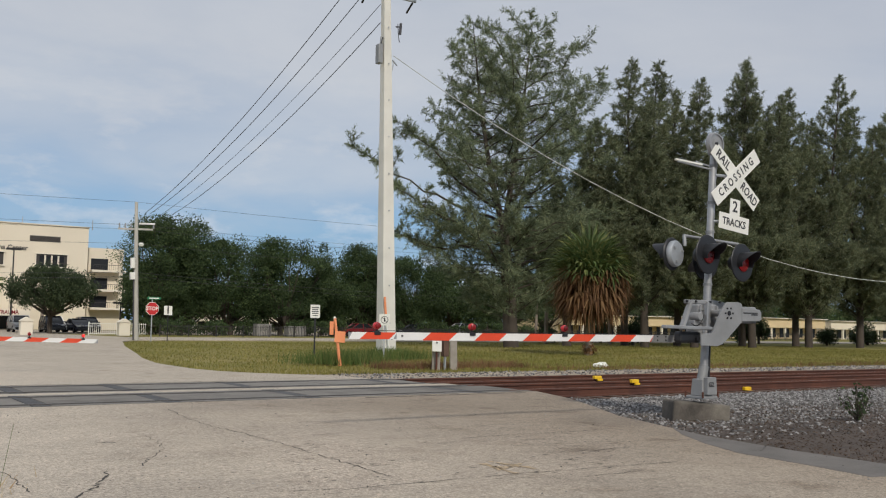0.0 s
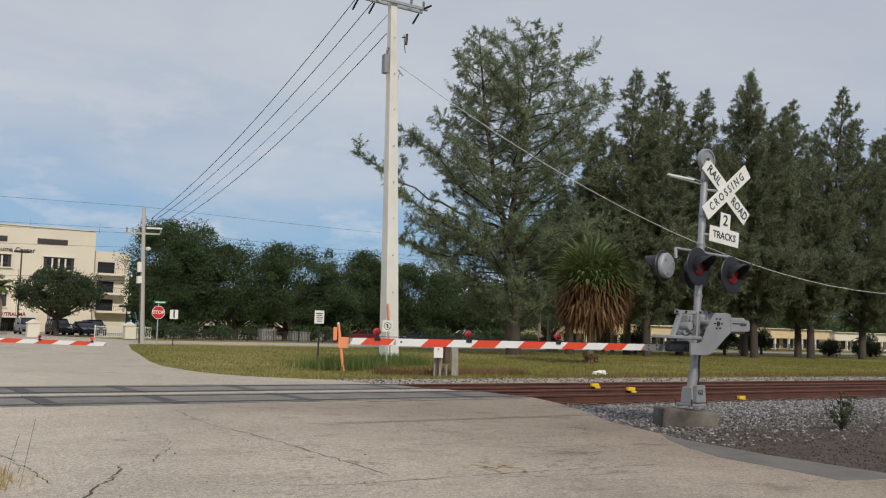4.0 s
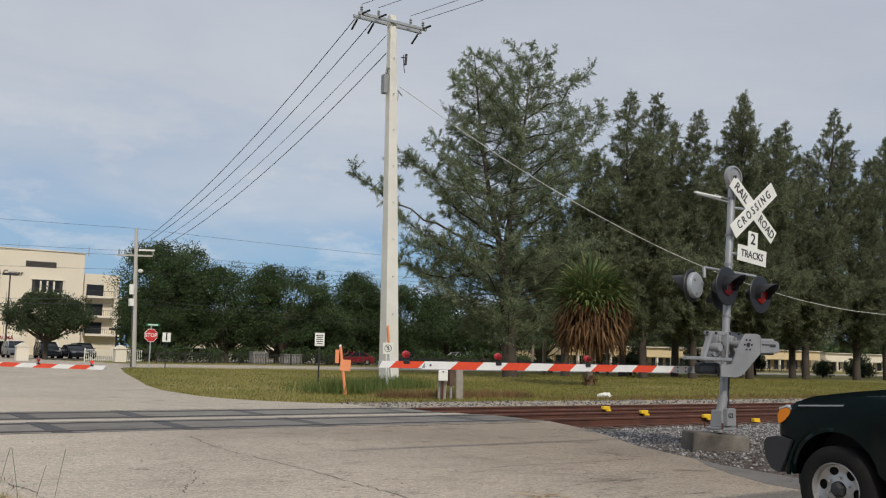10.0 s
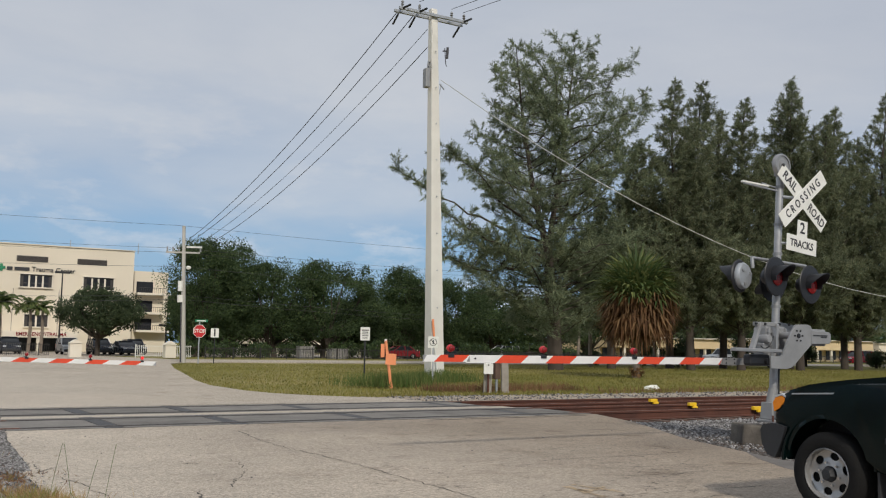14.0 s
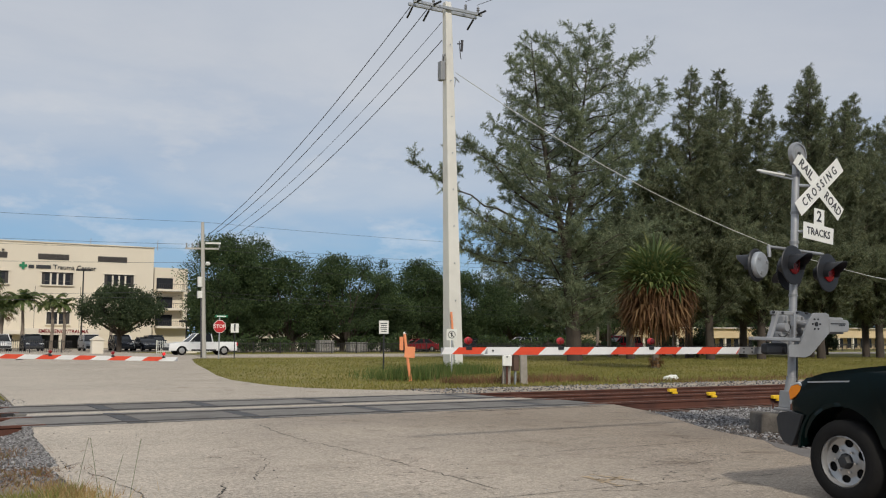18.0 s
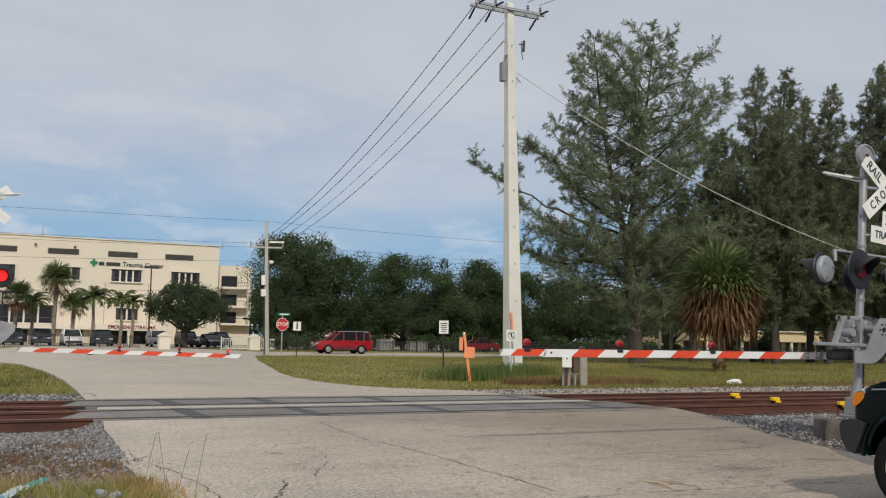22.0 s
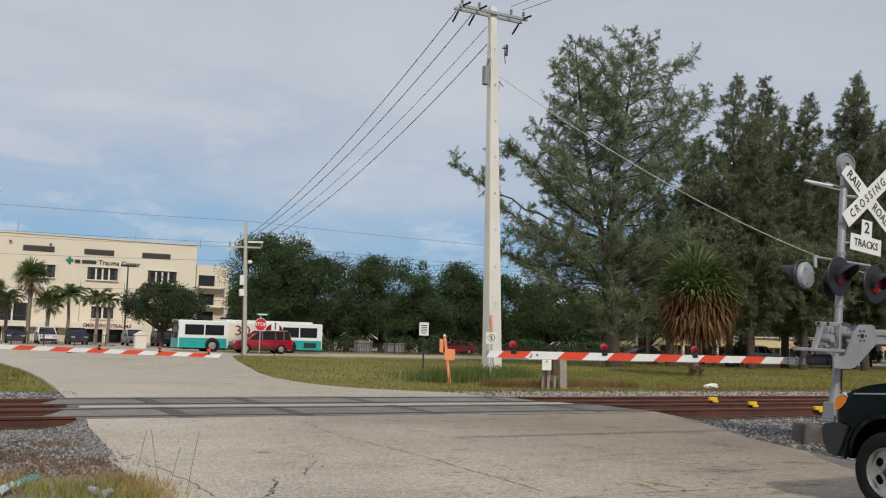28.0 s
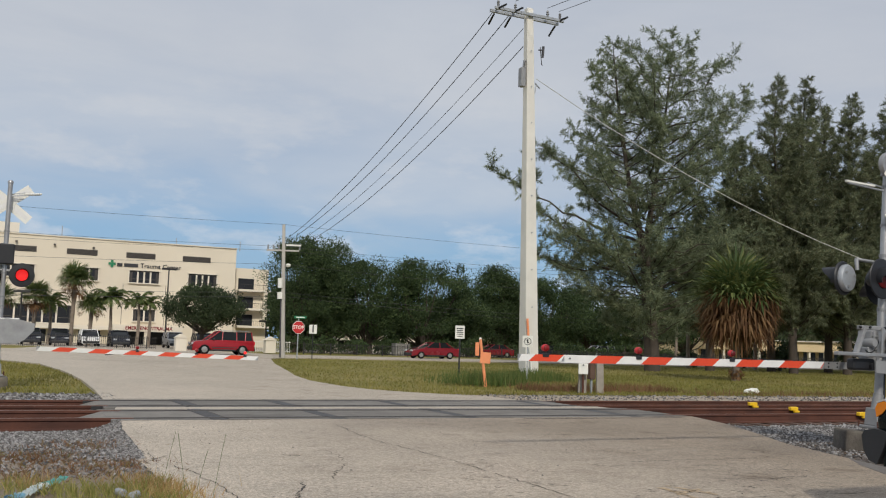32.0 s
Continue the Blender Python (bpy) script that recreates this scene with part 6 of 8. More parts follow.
def sabal(x, y, trunk_h, crown_r, dead, seed, label, green=46, low=-0.12):
    rng = np.random.default_rng(seed)
    t = thing("sabal_palm", x, y, -0.12, label, "palm tree", "palms")
    bm = bmesh.new()
    limb(bm, [Vector((0, 0, -0.05)), Vector((0.05, 0, trunk_h * 0.5)), Vector((0.1, 0, trunk_h))], 0.19, 0.2, 12)
    for i in range(int(trunk_h * 5)):
        a, z = i * 2.4, 0.2 + i * 0.2
        rod(bm, (0.17 * math.cos(a), 0.17 * math.sin(a), z), (0.27 * math.cos(a), 0.27 * math.sin(a), z + 0.2), 0.035, 0.01, 4)
    part("trunk", bm, "palmbark", t, "rough fibrous palm trunk")
    top = np.array([0.1, 0, trunk_h])
    out = []
    for i in range(green):
        e = math.asin(rng.uniform(low, 0.98))
        fan_frond(top - np.array([0, 0, rng.uniform(0, 0.5)]), i * 2.4 + rng.uniform(-0.5, 0.5), e, crown_r * rng.uniform(0.6, 1.12), rng.uniform(1.8, 2.8), 13, rng.uniform(0.0, 0.3) + 0.32 * (1 - math.sin(e)), rng, out)
    leaf_part("green_fronds", np.concatenate(out), "frond", t, "stiff green fan fronds")
    if dead:
        out = []
        for i in range(dead):
            e = 0.30 - rng.uniform(0.0, 1.35)
            b = top - np.array([0, 0, rng.uniform(0.1, trunk_h * 0.16)])
            fan_frond(b, i * 2.4 + rng.uniform(-0.3, 0.3), e, crown_r * rng.uniform(0.55, 1.0), rng.uniform(1.0, 2.2), 9, rng.uniform(0.25, 1.0), rng, out)
        if dead > 100:
            for i in range(34):
                fan_frond(np.array([0.05, 0, rng.uniform(0.25, 0.7)]), i * 2.4, rng.uniform(-0.9, 0.2), rng.uniform(0.3, 0.6), 1.4, 6, 0.7, rng, out)
        leaf_part("dead_fronds", np.concatenate(out), "deadfrond", t, "hanging skirt of brown dead fronds")
    return t


sabal(35.6, 36.9, 4.35, 2.65, 300, 21, "sabal palm with a shaggy brown skirt of dead fronds", 120, 0.10)
sabal(9.3, 105, 6.9, 2.0, 30, 22, "tall sabal palm before the hospital", 110)
sabal(11.1, 105, 4.3, 1.75, 12, 26, "dark sabal palm before the hospital", 100)
sabal(5.6, 104, 5.0, 1.9, 20, 23, "sabal palm before the hospital", 90)
sabal(-2.5, 105, 6.0, 2.0, 20, 24, "sabal palm before the hospital", 70)
sabal(2.6, 107, 4.6, 1.7, 10, 25, "sabal palm before the hospital", 60)


def feather_palm(x, y, hgt, r, seed, label):
    rng = np.random.default_rng(seed)
    t = thing("royal_palm", x, y, -0.12, label, "palm tree", "palms")
    bm = bmesh.new()
    limb(bm, [Vector((0, 0, -0.05)), Vector((0.1, 0, hgt * 0.5)), Vector((0, 0, hgt))], 0.2, 0.13, 10)
    part("trunk", bm, "palmbark", t, "smooth pale grey trunk", True)
    out = []
    for i in range(30):
        feather_frond(np.array([0, 0, hgt - 0.05]), i * 2.4, rng.uniform(0.0, 1.25), r * rng.uniform(0.85, 1.15), 4, 1.5, rng, out)
    leaf_part("fronds", np.concatenate(out), "frond", t, "arching feather fronds")


feather_palm(13.05, 105, 5.0, 2.3, 31, "feathery palm before the hospital")
feather_palm(15.9, 105, 4.9, 1.9, 32, "royal palm before the hospital")
feather_palm(17.15, 105.5, 4.7, 1.5, 33, "royal palm before the hospital")
feather_palm(7.3, 107, 4.4, 2.0, 34, "feathery palm before the hospital")
feather_palm(22.4, 108, 6.0, 1.7, 35, "royal palm before the hospital")
feather_palm(-7, 106, 5.4, 2.2, 36, "feathery palm before the hospital")
# three bare palm trunks and far trunks among the casuarinas
for x, y, hgt in ((52.2, 60, 5.2), (59.4, 60, 4.4), (66.0, 78, 4.4)):
    p = thing("palm_trunk", x, y, -0.12, "pale bare palm trunk among dark trees", "palm tree", "bare palm trunks")
    bm = bmesh.new()
    limb(bm, [Vector((0, 0, 0)), Vector((0.05, 0, hgt))], 0.17, 0.14, 10)
    part("trunk", bm, "palmbark", p)
    leaf_part("crown", blades(np.tile([0.05, 0, hgt], (260, 1)), RNG.normal(size=(260, 3)) + [0, 0, 0.3], 1.6, 0.1, 0.5), "oak", p)


# ---- grass, weeds ----
def grass_field(name, n, area, hgt, width, mat, label, seed, edge=None, z=-0.15, lean=0.5):
    rng = np.random.default_rng(seed)
    p = area(rng, n)
    roots = np.column_stack([p, np.full(len(p), z)])
    d = np.column_stack([rng.normal(size=(len(p), 2)) * lean, np.ones(len(p))])
    o = new(name, tri_mesh(name, blades(roots, d, hgt, width, 0.0, rng), mat))
    return tagged(o, label, "grass", kind="stuff")


def rect(x0, x1, y0, y1):
    return lambda rng, n: np.column_stack([rng.uniform(x0, x1, n), rng.uniform(y0, y1, n)])


def far_lawn(rng, n):
    p = np.column_stack([rng.uniform(10.8, 75, n), 23.7 + (rng.random(n) ** 1.6) * 40])
    edge = np.interp(p[:, 1], [23.6, 24.4, 25.7, 27.3, 30.9, 35, 39.9, 51, 57, 62, 66], [12.6, 11.6, 11.0, 10.75, 10.85, 11.6, 12.8, 15.4, 17.0, 18.3, 20.3]) + 0.05
    return p[p[:, 0] > edge]


def west_lawn(rng, n):
    p = np.column_stack([rng.uniform(-12, 3.4, n), rng.uniform(23.4, 56, n)])
    edge = np.interp(p[:, 1], [23.4, 24.5, 29.8, 36, 44, 49.6, 55.2], [3.0, 3.15, 3.35, 3.35, 2.9, 0.9, -5])
    return p[p[:, 0] < edge]


grass_field("lawn_grass", 90000, far_lawn, 0.11, 0.03, "grassblade", "short dry mown grass blades", 61)
grass_field("lawn_grass", 30000, west_lawn, 0.12, 0.03, "grassblade", "short mown grass blades", 62)


def tufts(centres, spread):
    """Blades gathered in tufts round the given centres (x, y, weight)."""
    def area(rng, n):
        w = np.array([c[2] for c in centres])
        k = rng.choice(len(centres), n, p=w / w.sum())
        c = np.array([c[:2] for c in centres])[k]
        sub = c + rng.normal(size=(n, 2)) * spread
        snap = np.round(sub / 0.11) * 0.11 + np.sin(np.round(sub / 0.11) * 37.0) * 0.04
        return snap + rng.normal(size=(n, 2)) * 0.022
    return area


grass_field("verge_grass", 2100, tufts(((1.52, 7.9, 3), (1.3, 8.1, 2), (1.95, 8.2, 2), (0.8, 8.3, 1.5), (0.2, 8.4, 2), (1.4, 7.3, 3), (0.6, 7.5, 2), (1.9, 7.4, 2)), 0.15), 0.13, 0.010, "vergegrass", "rough grass tufts at the road edge", 63, z=-0.012)
grass_field("verge_grass", 1100, tufts(((2.0, 8.1, 2), (1.85, 8.5, 1), (2.05, 7.6, 2), (1.0, 8.5, 1)), 0.17), 0.13, 0.009, "drygrass", "dry straw-coloured grass at the road edge", 65, z=-0.012)
grass_field("verge_grass", 2600, tufts(((1.77, 11.5, 2), (1.25, 10.45, 2), (1.0, 10.5, 2), (1.85, 9.7, 2), (0.3, 10.6, 2), (1.4, 9.3, 2), (0.6, 9.2, 2), (-0.3, 10.0, 2)), 0.28), 0.085, 0.012, "redweed", "low reddish dry weeds in the gravel", 64, z=-0.02, lean=1.0)
grass_field("tall_weeds", 5200, lambda r, n: np.column_stack([np.concatenate([r.normal(size=n // 2) * 0.8 + 21.2, r.normal(size=n - n // 2) * 0.8 + 17.0]), np.concatenate([r.normal(size=n // 2) * 0.7 + 33.4, r.normal(size=n - n // 2) * 0.7 + 29.6])]), 0.50, 0.02, "weed", "tall green weeds round the pole base", 66, lean=0.25)
grass_field("tall_weeds", 3000, lambda r, n: np.column_stack([r.uniform(16.5, 22.5, n), r.normal(size=n) * 0.5 + 26.3]), 0.30, 0.018, "redweed", "reddish dry weeds along the gravel", 67, lean=0.35)
grass_field("tall_weeds", 2600, lambda r, n: np.column_stack([r.uniform(22, 60, n), r.normal(size=n) * 0.5 + 24.3]), 0.22, 0.03, "redweed", "reddish dry grass along the gravel", 68, lean=0.5)
grass_field("leaf_litter", 14000, lambda r, n: np.column_stack([r.uniform(10.6, 19, n), 4.0 + 6.6 * r.random(n) ** 1.3]), 0.045, 0.014, "litter", "scattered dry brown leaves and twigs", 69, z=-0.045, lean=3.0)

# single tall stalks before the camera
for i, (x, y, hgt) in enumerate(((2.15, 8.75, 0.50), (2.14, 7.55, 0.62), (2.33, 7.5, 0.60), (2.22, 7.6, 0.22), (2.30, 8.0, 0.42))):
    o = thing("grass_stalk", x, y, -0.08, "single tall thin dry grass stalk", "grass", "grass stalks")
    part("stem", cable(bmesh.new(), (0, 0, 0), (0.10 * (-1) ** i, 0.03, hgt), -0.02, 0.0022, 5, 4), "weed", o)
# small bush at the gravel on the near right
rng3 = np.random.default_rng(9)
bush = thing("small_bush", 14.8, 8.2, -0.06, "sparse dark green bush in the gravel", "bush")
bm = bmesh.new()
rt, dd = [], []
for i in range(26):
    a = rng3.uniform(0, 6.28)
    tip_ = np.array([0.42 * math.cos(a) * rng3.random(), 0.42 * math.sin(a) * rng3.random(), rng3.uniform(0.2, 0.62)])
    ln = bend(np.zeros(3), tip_, 5, 0.1, rng3)
    limb(bm, [Vector(v) for v in ln], 0.009, 0.003, 4)
    for v in ln[2:]:
        rt.append(np.repeat(v[None], 2, 0))
        dd.append(rng3.normal(size=(2, 3)))
part("twigs", bm, "bark", bush)
leaf_part("leaves", blades(np.concatenate(rt), np.concatenate(dd), 0.09, 0.045, 0, rng3), "oak", bush)

# ---- vehicles: x ahead, y to the left side, z up; wheels are parts with their axle as origin ----
def wheel(parent, x, y, r, w, rim="rim", spokes=0):
    o = new("wheel", mesh_of("tyre", lathe(bmesh.new(), [(r * 0.60, -0.02), (r * 0.63, -w / 2), (r * 0.66, -w / 2 - 0.006), (r * 0.82, -w / 2 - 0.012), (r * 0.93, -w / 2 + 0.004), (r, -w / 2 + 0.04), (r, w / 2 - 0.04), (r * 0.93, w / 2 - 0.004), (r * 0.82, w / 2 + 0.012), (r * 0.66, w / 2 + 0.006), (r * 0.63, w / 2), (r * 0.60, 0.02)], pose(0, 0, 0, 90, 0, 0), 28), "tyre", True))
    o.parent = parent
    o.location = (x, y, r)
    o["label"] = "black rubber tyre on a silver rim"
    s = 1 if y > 0 else -1
    face = pose(0, s * (w / 2 - 0.03), 0, -90 * s, 0, 0)
    if spokes:
        bm = bmesh.new()
        rr = r * 0.64
        lathe(bm, [(rr, -0.10), (rr, 0.018), (rr * 0.93, 0.03), (rr * 0.88, 0.0), (rr * 0.88, -0.10)], face, 32)
        # dished steel disc with oval holes
        loops, n = [], spokes
        for rad in (rr * 0.90, rr * 0.30):
            loops.append([(rad * math.cos(2 * math.pi * i / 48), rad * math.sin(2 * math.pi * i / 48)) for i in range(48)])
        for i in range(n):
            a0 = 2 * math.pi * (i + 0.5) / n
            loops.append([(math.cos(a0) * (rr * 0.67 + rr * 0.145 * math.cos(t)) - math.sin(a0) * rr * 0.19 * math.sin(t), math.sin(a0) * (rr * 0.67 + rr * 0.145 * math.cos(t)) + math.cos(a0) * rr * 0.19 * math.sin(t)) for t in (2 * math.pi * k / 16 for k in range(16))])
        disc, edges = bmesh.new(), []
        for lp in loops:
            vs = [disc.verts.new((x, y, -0.012 - 0.03 * (1 - ((x * x + y * y) ** 0.5 / rr - 0.62) ** 2 * 6))) for x, y in lp]
            edges += [disc.edges.new((vs[k], vs[(k + 1) % len(vs)])) for k in range(len(vs))]
        bmesh.ops.triangle_fill(disc, use_beauty=True, use_dissolve=False, edges=edges, normal=(0, 0, 1))
        bmesh.ops.solidify(disc, geom=disc.faces[:], thickness=0.012)
        bmesh.ops.transform(disc, matrix=face, verts=disc.verts)
        tmp = bpy.data.meshes.new("disc")
        disc.to_mesh(tmp)
        disc.free()
        bm.from_mesh(tmp)
        bpy.data.meshes.remove(tmp)
        rm = part("rim", bm, rim, o, "silver steel rim with round holes", True)
        part("rim_shadow", lathe(bmesh.new(), [(rr * 0.9, -0.11), (rr * 0.9, -0.095), (0.0, -0.095)], face, 24), "black", rm)
        part("hub", lathe(bmesh.new(), [(rr * 0.31, -0.04), (rr * 0.30, 0.0), (rr * 0.20, 0.03), (0.0, 0.034)], face, 6), "plastic", rm, "dark hub cap", True)
        bm = bmesh.new()
        for i in range(6):
            a = i * math.pi / 3
            rod(bm, face @ Vector((rr * 0.43 * math.cos(a), rr * 0.43 * math.sin(a), -0.03)), face @ Vector((rr * 0.43 * math.cos(a), rr * 0.43 * math.sin(a), -0.004)), 0.010, seg=6)
        part("wheel_nuts", bm, "chrome", rm, kind="stuff")
    else:
        part("rim", lathe(bmesh.new(), [(r * 0.62, -0.02), (r * 0.6, 0.012), (r * 0.3, 0.02), (r * 0.18, 0.04), (0, 0.042)], face, 18), rim, o, "silver rim", True)
    return o


def arch_profile(L, z0, top, wheels, r):
    """Side outline of a body: bottom with wheel arches, then the given top points from front to rear."""
    pts = []
    for wx in sorted(wheels):
        for i in range(9):
            a = math.pi - math.pi * i / 8
            pts.append((wx + r * math.cos(a), max(z0, r * 0.92 + r * math.sin(a) - r * 0.12)))
    return [(-L / 2 + 0.05, z0)] + pts + [(L / 2 - 0.05, z0)] + top


SIDE = Matrix(((1, 0, 0, 0), (0, 0, -1, 0), (0, 1, 0, 0), (0, 0, 0, 1)))   # outline in x, z; thick along -y


def car(name, label, category, L, W, paint, top, belt, cabin, roof_z, wheels, r, z0=0.2, pillars=(), extra=None, spokes=0):
    c = thing(name, 0, 0, 0, label, category)
    bm = slab(bmesh.new(), arch_profile(L, z0, top, wheels, r * 1.18), Matrix.Translation((0, W / 2, 0)) @ SIDE, W)
    for v in bm.verts:                       # tuck in nose, tail and shoulders
        k = max(0.0, abs(v.co.x) - L * 0.36) / (L * 0.14)
        v.co.y *= 1 - 0.10 * min(1, k) ** 2
    bmesh.ops.bevel(bm, geom=[e for e in bm.edges if abs(e.verts[0].co.y) > W * 0.4 and abs(e.verts[1].co.y) > W * 0.4 and e.verts[0].co.y * e.verts[1].co.y > 0], offset=0.045, segments=2, affect="EDGES", profile=0.6)
    body = part("body", bm, paint, c, "", True)
    # cabin: dark glass block under a painted roof, with painted pillars
    bm = slab(bmesh.new(), cabin, Matrix.Translation((0, W * 0.46, 0)) @ SIDE, W * 0.92)
    for v in bm.verts:
        v.co.y *= 1 - 0.28 * max(0, v.co.z - belt)
    part("glazing", bm, "carglass", c, "dark tinted windows", True)
    xs = [p[0] for p in cabin if p[1] > roof_z - 0.02]
    x0, x1 = min(xs), max(xs)
    wr = W * 0.92 * (1 - 0.28 * (roof_z - belt))
    part("roof", box(bmesh.new(), (x0 + x1) / 2, 0, roof_z - 0.03, x1 - x0 + 0.1, wr + 0.02, 0.06, bev=0.025), paint, c)
    for xa, xb in pillars:
        for s in (1, -1):
            ya, yb = s * W * 0.462, s * W * 0.462 * (1 - 0.28 * (roof_z - belt))
            bm = rod(bmesh.new(), (xa, ya, belt - 0.02), (xb, yb, roof_z - 0.01), 0.045, 0.04, 6)
            part("pillar", bm, paint, c)
    for wx in wheels:
        for s in (1, -1):
            wheel(c, wx, s * (W / 2 - 0.10), r, 0.21, "rim", spokes if s > 0 else 0)
    part("headlight", box(bmesh.new(), L / 2 - 0.10, W * 0.34, belt - 0.32, 0.16, W * 0.2, 0.15, bev=0.03), "headlamp", c)
    part("headlight", box(bmesh.new(), L / 2 - 0.10, -W * 0.34, belt - 0.32, 0.16, W * 0.2, 0.15, bev=0.03), "headlamp", c)
    for s in (1, -1):
        part("tail_light", box(bmesh.new(), -L / 2 + 0.07, s * W * 0.40, belt - 0.30, 0.12, W * 0.12, 0.28, bev=0.02), "redsign", c)
        part("mirror", box(bmesh.new(), L * 0.17, s * (W / 2 + 0.06), belt + 0.02, 0.12, 0.2, 0.14, bev=0.03), "plastic", c)
        part("sill", box(bmesh.new(), 0, s * (W / 2 - 0.02), z0 + 0.005, L * 0.36, 0.06, 0.12, bev=0.015), "plastic", c)
    part("front_bumper", box(bmesh.new(), L / 2 - 0.06, 0, z0 + 0.04, 0.2, W * 0.86, 0.24, bev=0.05), "plastic", c)
    part("rear_bumper", box(bmesh.new(), -L / 2 + 0.06, 0, z0 + 0.04, 0.2, W * 0.86, 0.24, bev=0.05), "plastic", c)
    part("underside", box(bmesh.new(), 0, 0, z0 - 0.02, L * 0.8, W * 0.8, 0.35), "black", c)
    part("number_plate", box(bmesh.new(), -L / 2 - 0.045, 0, z0 + 0.35, 0.02, 0.3, 0.15), "signwhite", c)
    return c


def pathfinder(paint, label):
    c = car("suv", label, "car", 4.75, 1.85, paint, [(2.33, 0.42), (2.30, 0.86), (2.05, 0.98), (1.0, 1.08), (-2.25, 1.08), (-2.33, 0.8), (-2.33, 0.42)], 1.06,
            [(1.28, 1.02), (-2.22, 1.02), (-2.10, 1.70), (0.30, 1.74)], 1.74, (1.45, -1.40), 0.37, 0.28, ((1.25, 0.36), (0.15, 0.10), (-0.95, -0.95), (-1.6, -1.65), (-2.2, -2.08)))
    for s in (1, -1):
        part("roof_rack", rod(bmesh.new(), (0.1, s * 0.62, 1.80), (-1.95, s * 0.62, 1.80), 0.022, seg=6), "galv", c)
        part("door_handle", box(bmesh.new(), -0.35, s * 0.935, 0.92, 0.18, 0.02, 0.03), paint, c)
        part("flare", box(bmesh.new(), -0.02, s * 0.93, 0.50, 1.9, 0.02, 0.06), "plastic", c)
    part("grille", box(bmesh.new(), 2.33, 0, 0.62, 0.05, 0.8, 0.22, bev=0.01), "chrome", c)
    return c


def sedan(paint, label):
    return car("sedan", label, "car", 4.6, 1.78, paint, [(2.25, 0.4), (2.2, 0.66), (1.0, 0.92), (-1.75, 0.95), (-2.22, 0.85), (-2.27, 0.4)], 0.92,
               [(1.05, 0.88), (-1.75, 0.90), (-0.95, 1.38), (0.15, 1.40)], 1.40, (1.38, -1.36), 0.31, 0.2, ((1.0, 0.2), (-0.4, -0.4), (-1.7, -1.0)))


def wagon(paint, label):
    return car("wagon", label, "car", 4.6, 1.8, paint, [(2.25, 0.4), (2.2, 0.76), (1.1, 0.96), (-2.2, 1.0), (-2.27, 0.4)], 0.98,
               [(1.2, 0.92), (-2.12, 0.94), (-1.9, 1.58), (0.25, 1.62)], 1.62, (1.38, -1.36), 0.33, 0.24, ((1.15, 0.3), (0.0, 0.0), (-1.0, -1.0), (-2.1, -1.88)))


def pickup_far(paint, label):
    c = car("pickup_truck", label, "car", 5.6, 1.9, paint, [(2.75, 0.45), (2.72, 0.92), (1.2, 1.06), (-2.72, 1.06), (-2.75, 0.5)], 1.04,
            [(1.25, 1.0), (-0.75, 1.0), (-0.62, 1.68), (0.45, 1.70)], 1.70, (1.75, -1.65), 0.37, 0.34, ((1.2, 0.5), (-0.1, -0.1), (-0.72, -0.62)))
    part("bed_floor", box(bmesh.new(), -1.8, 0, 1.065, 1.8, 1.55, 0.01), "black", c)
    return c


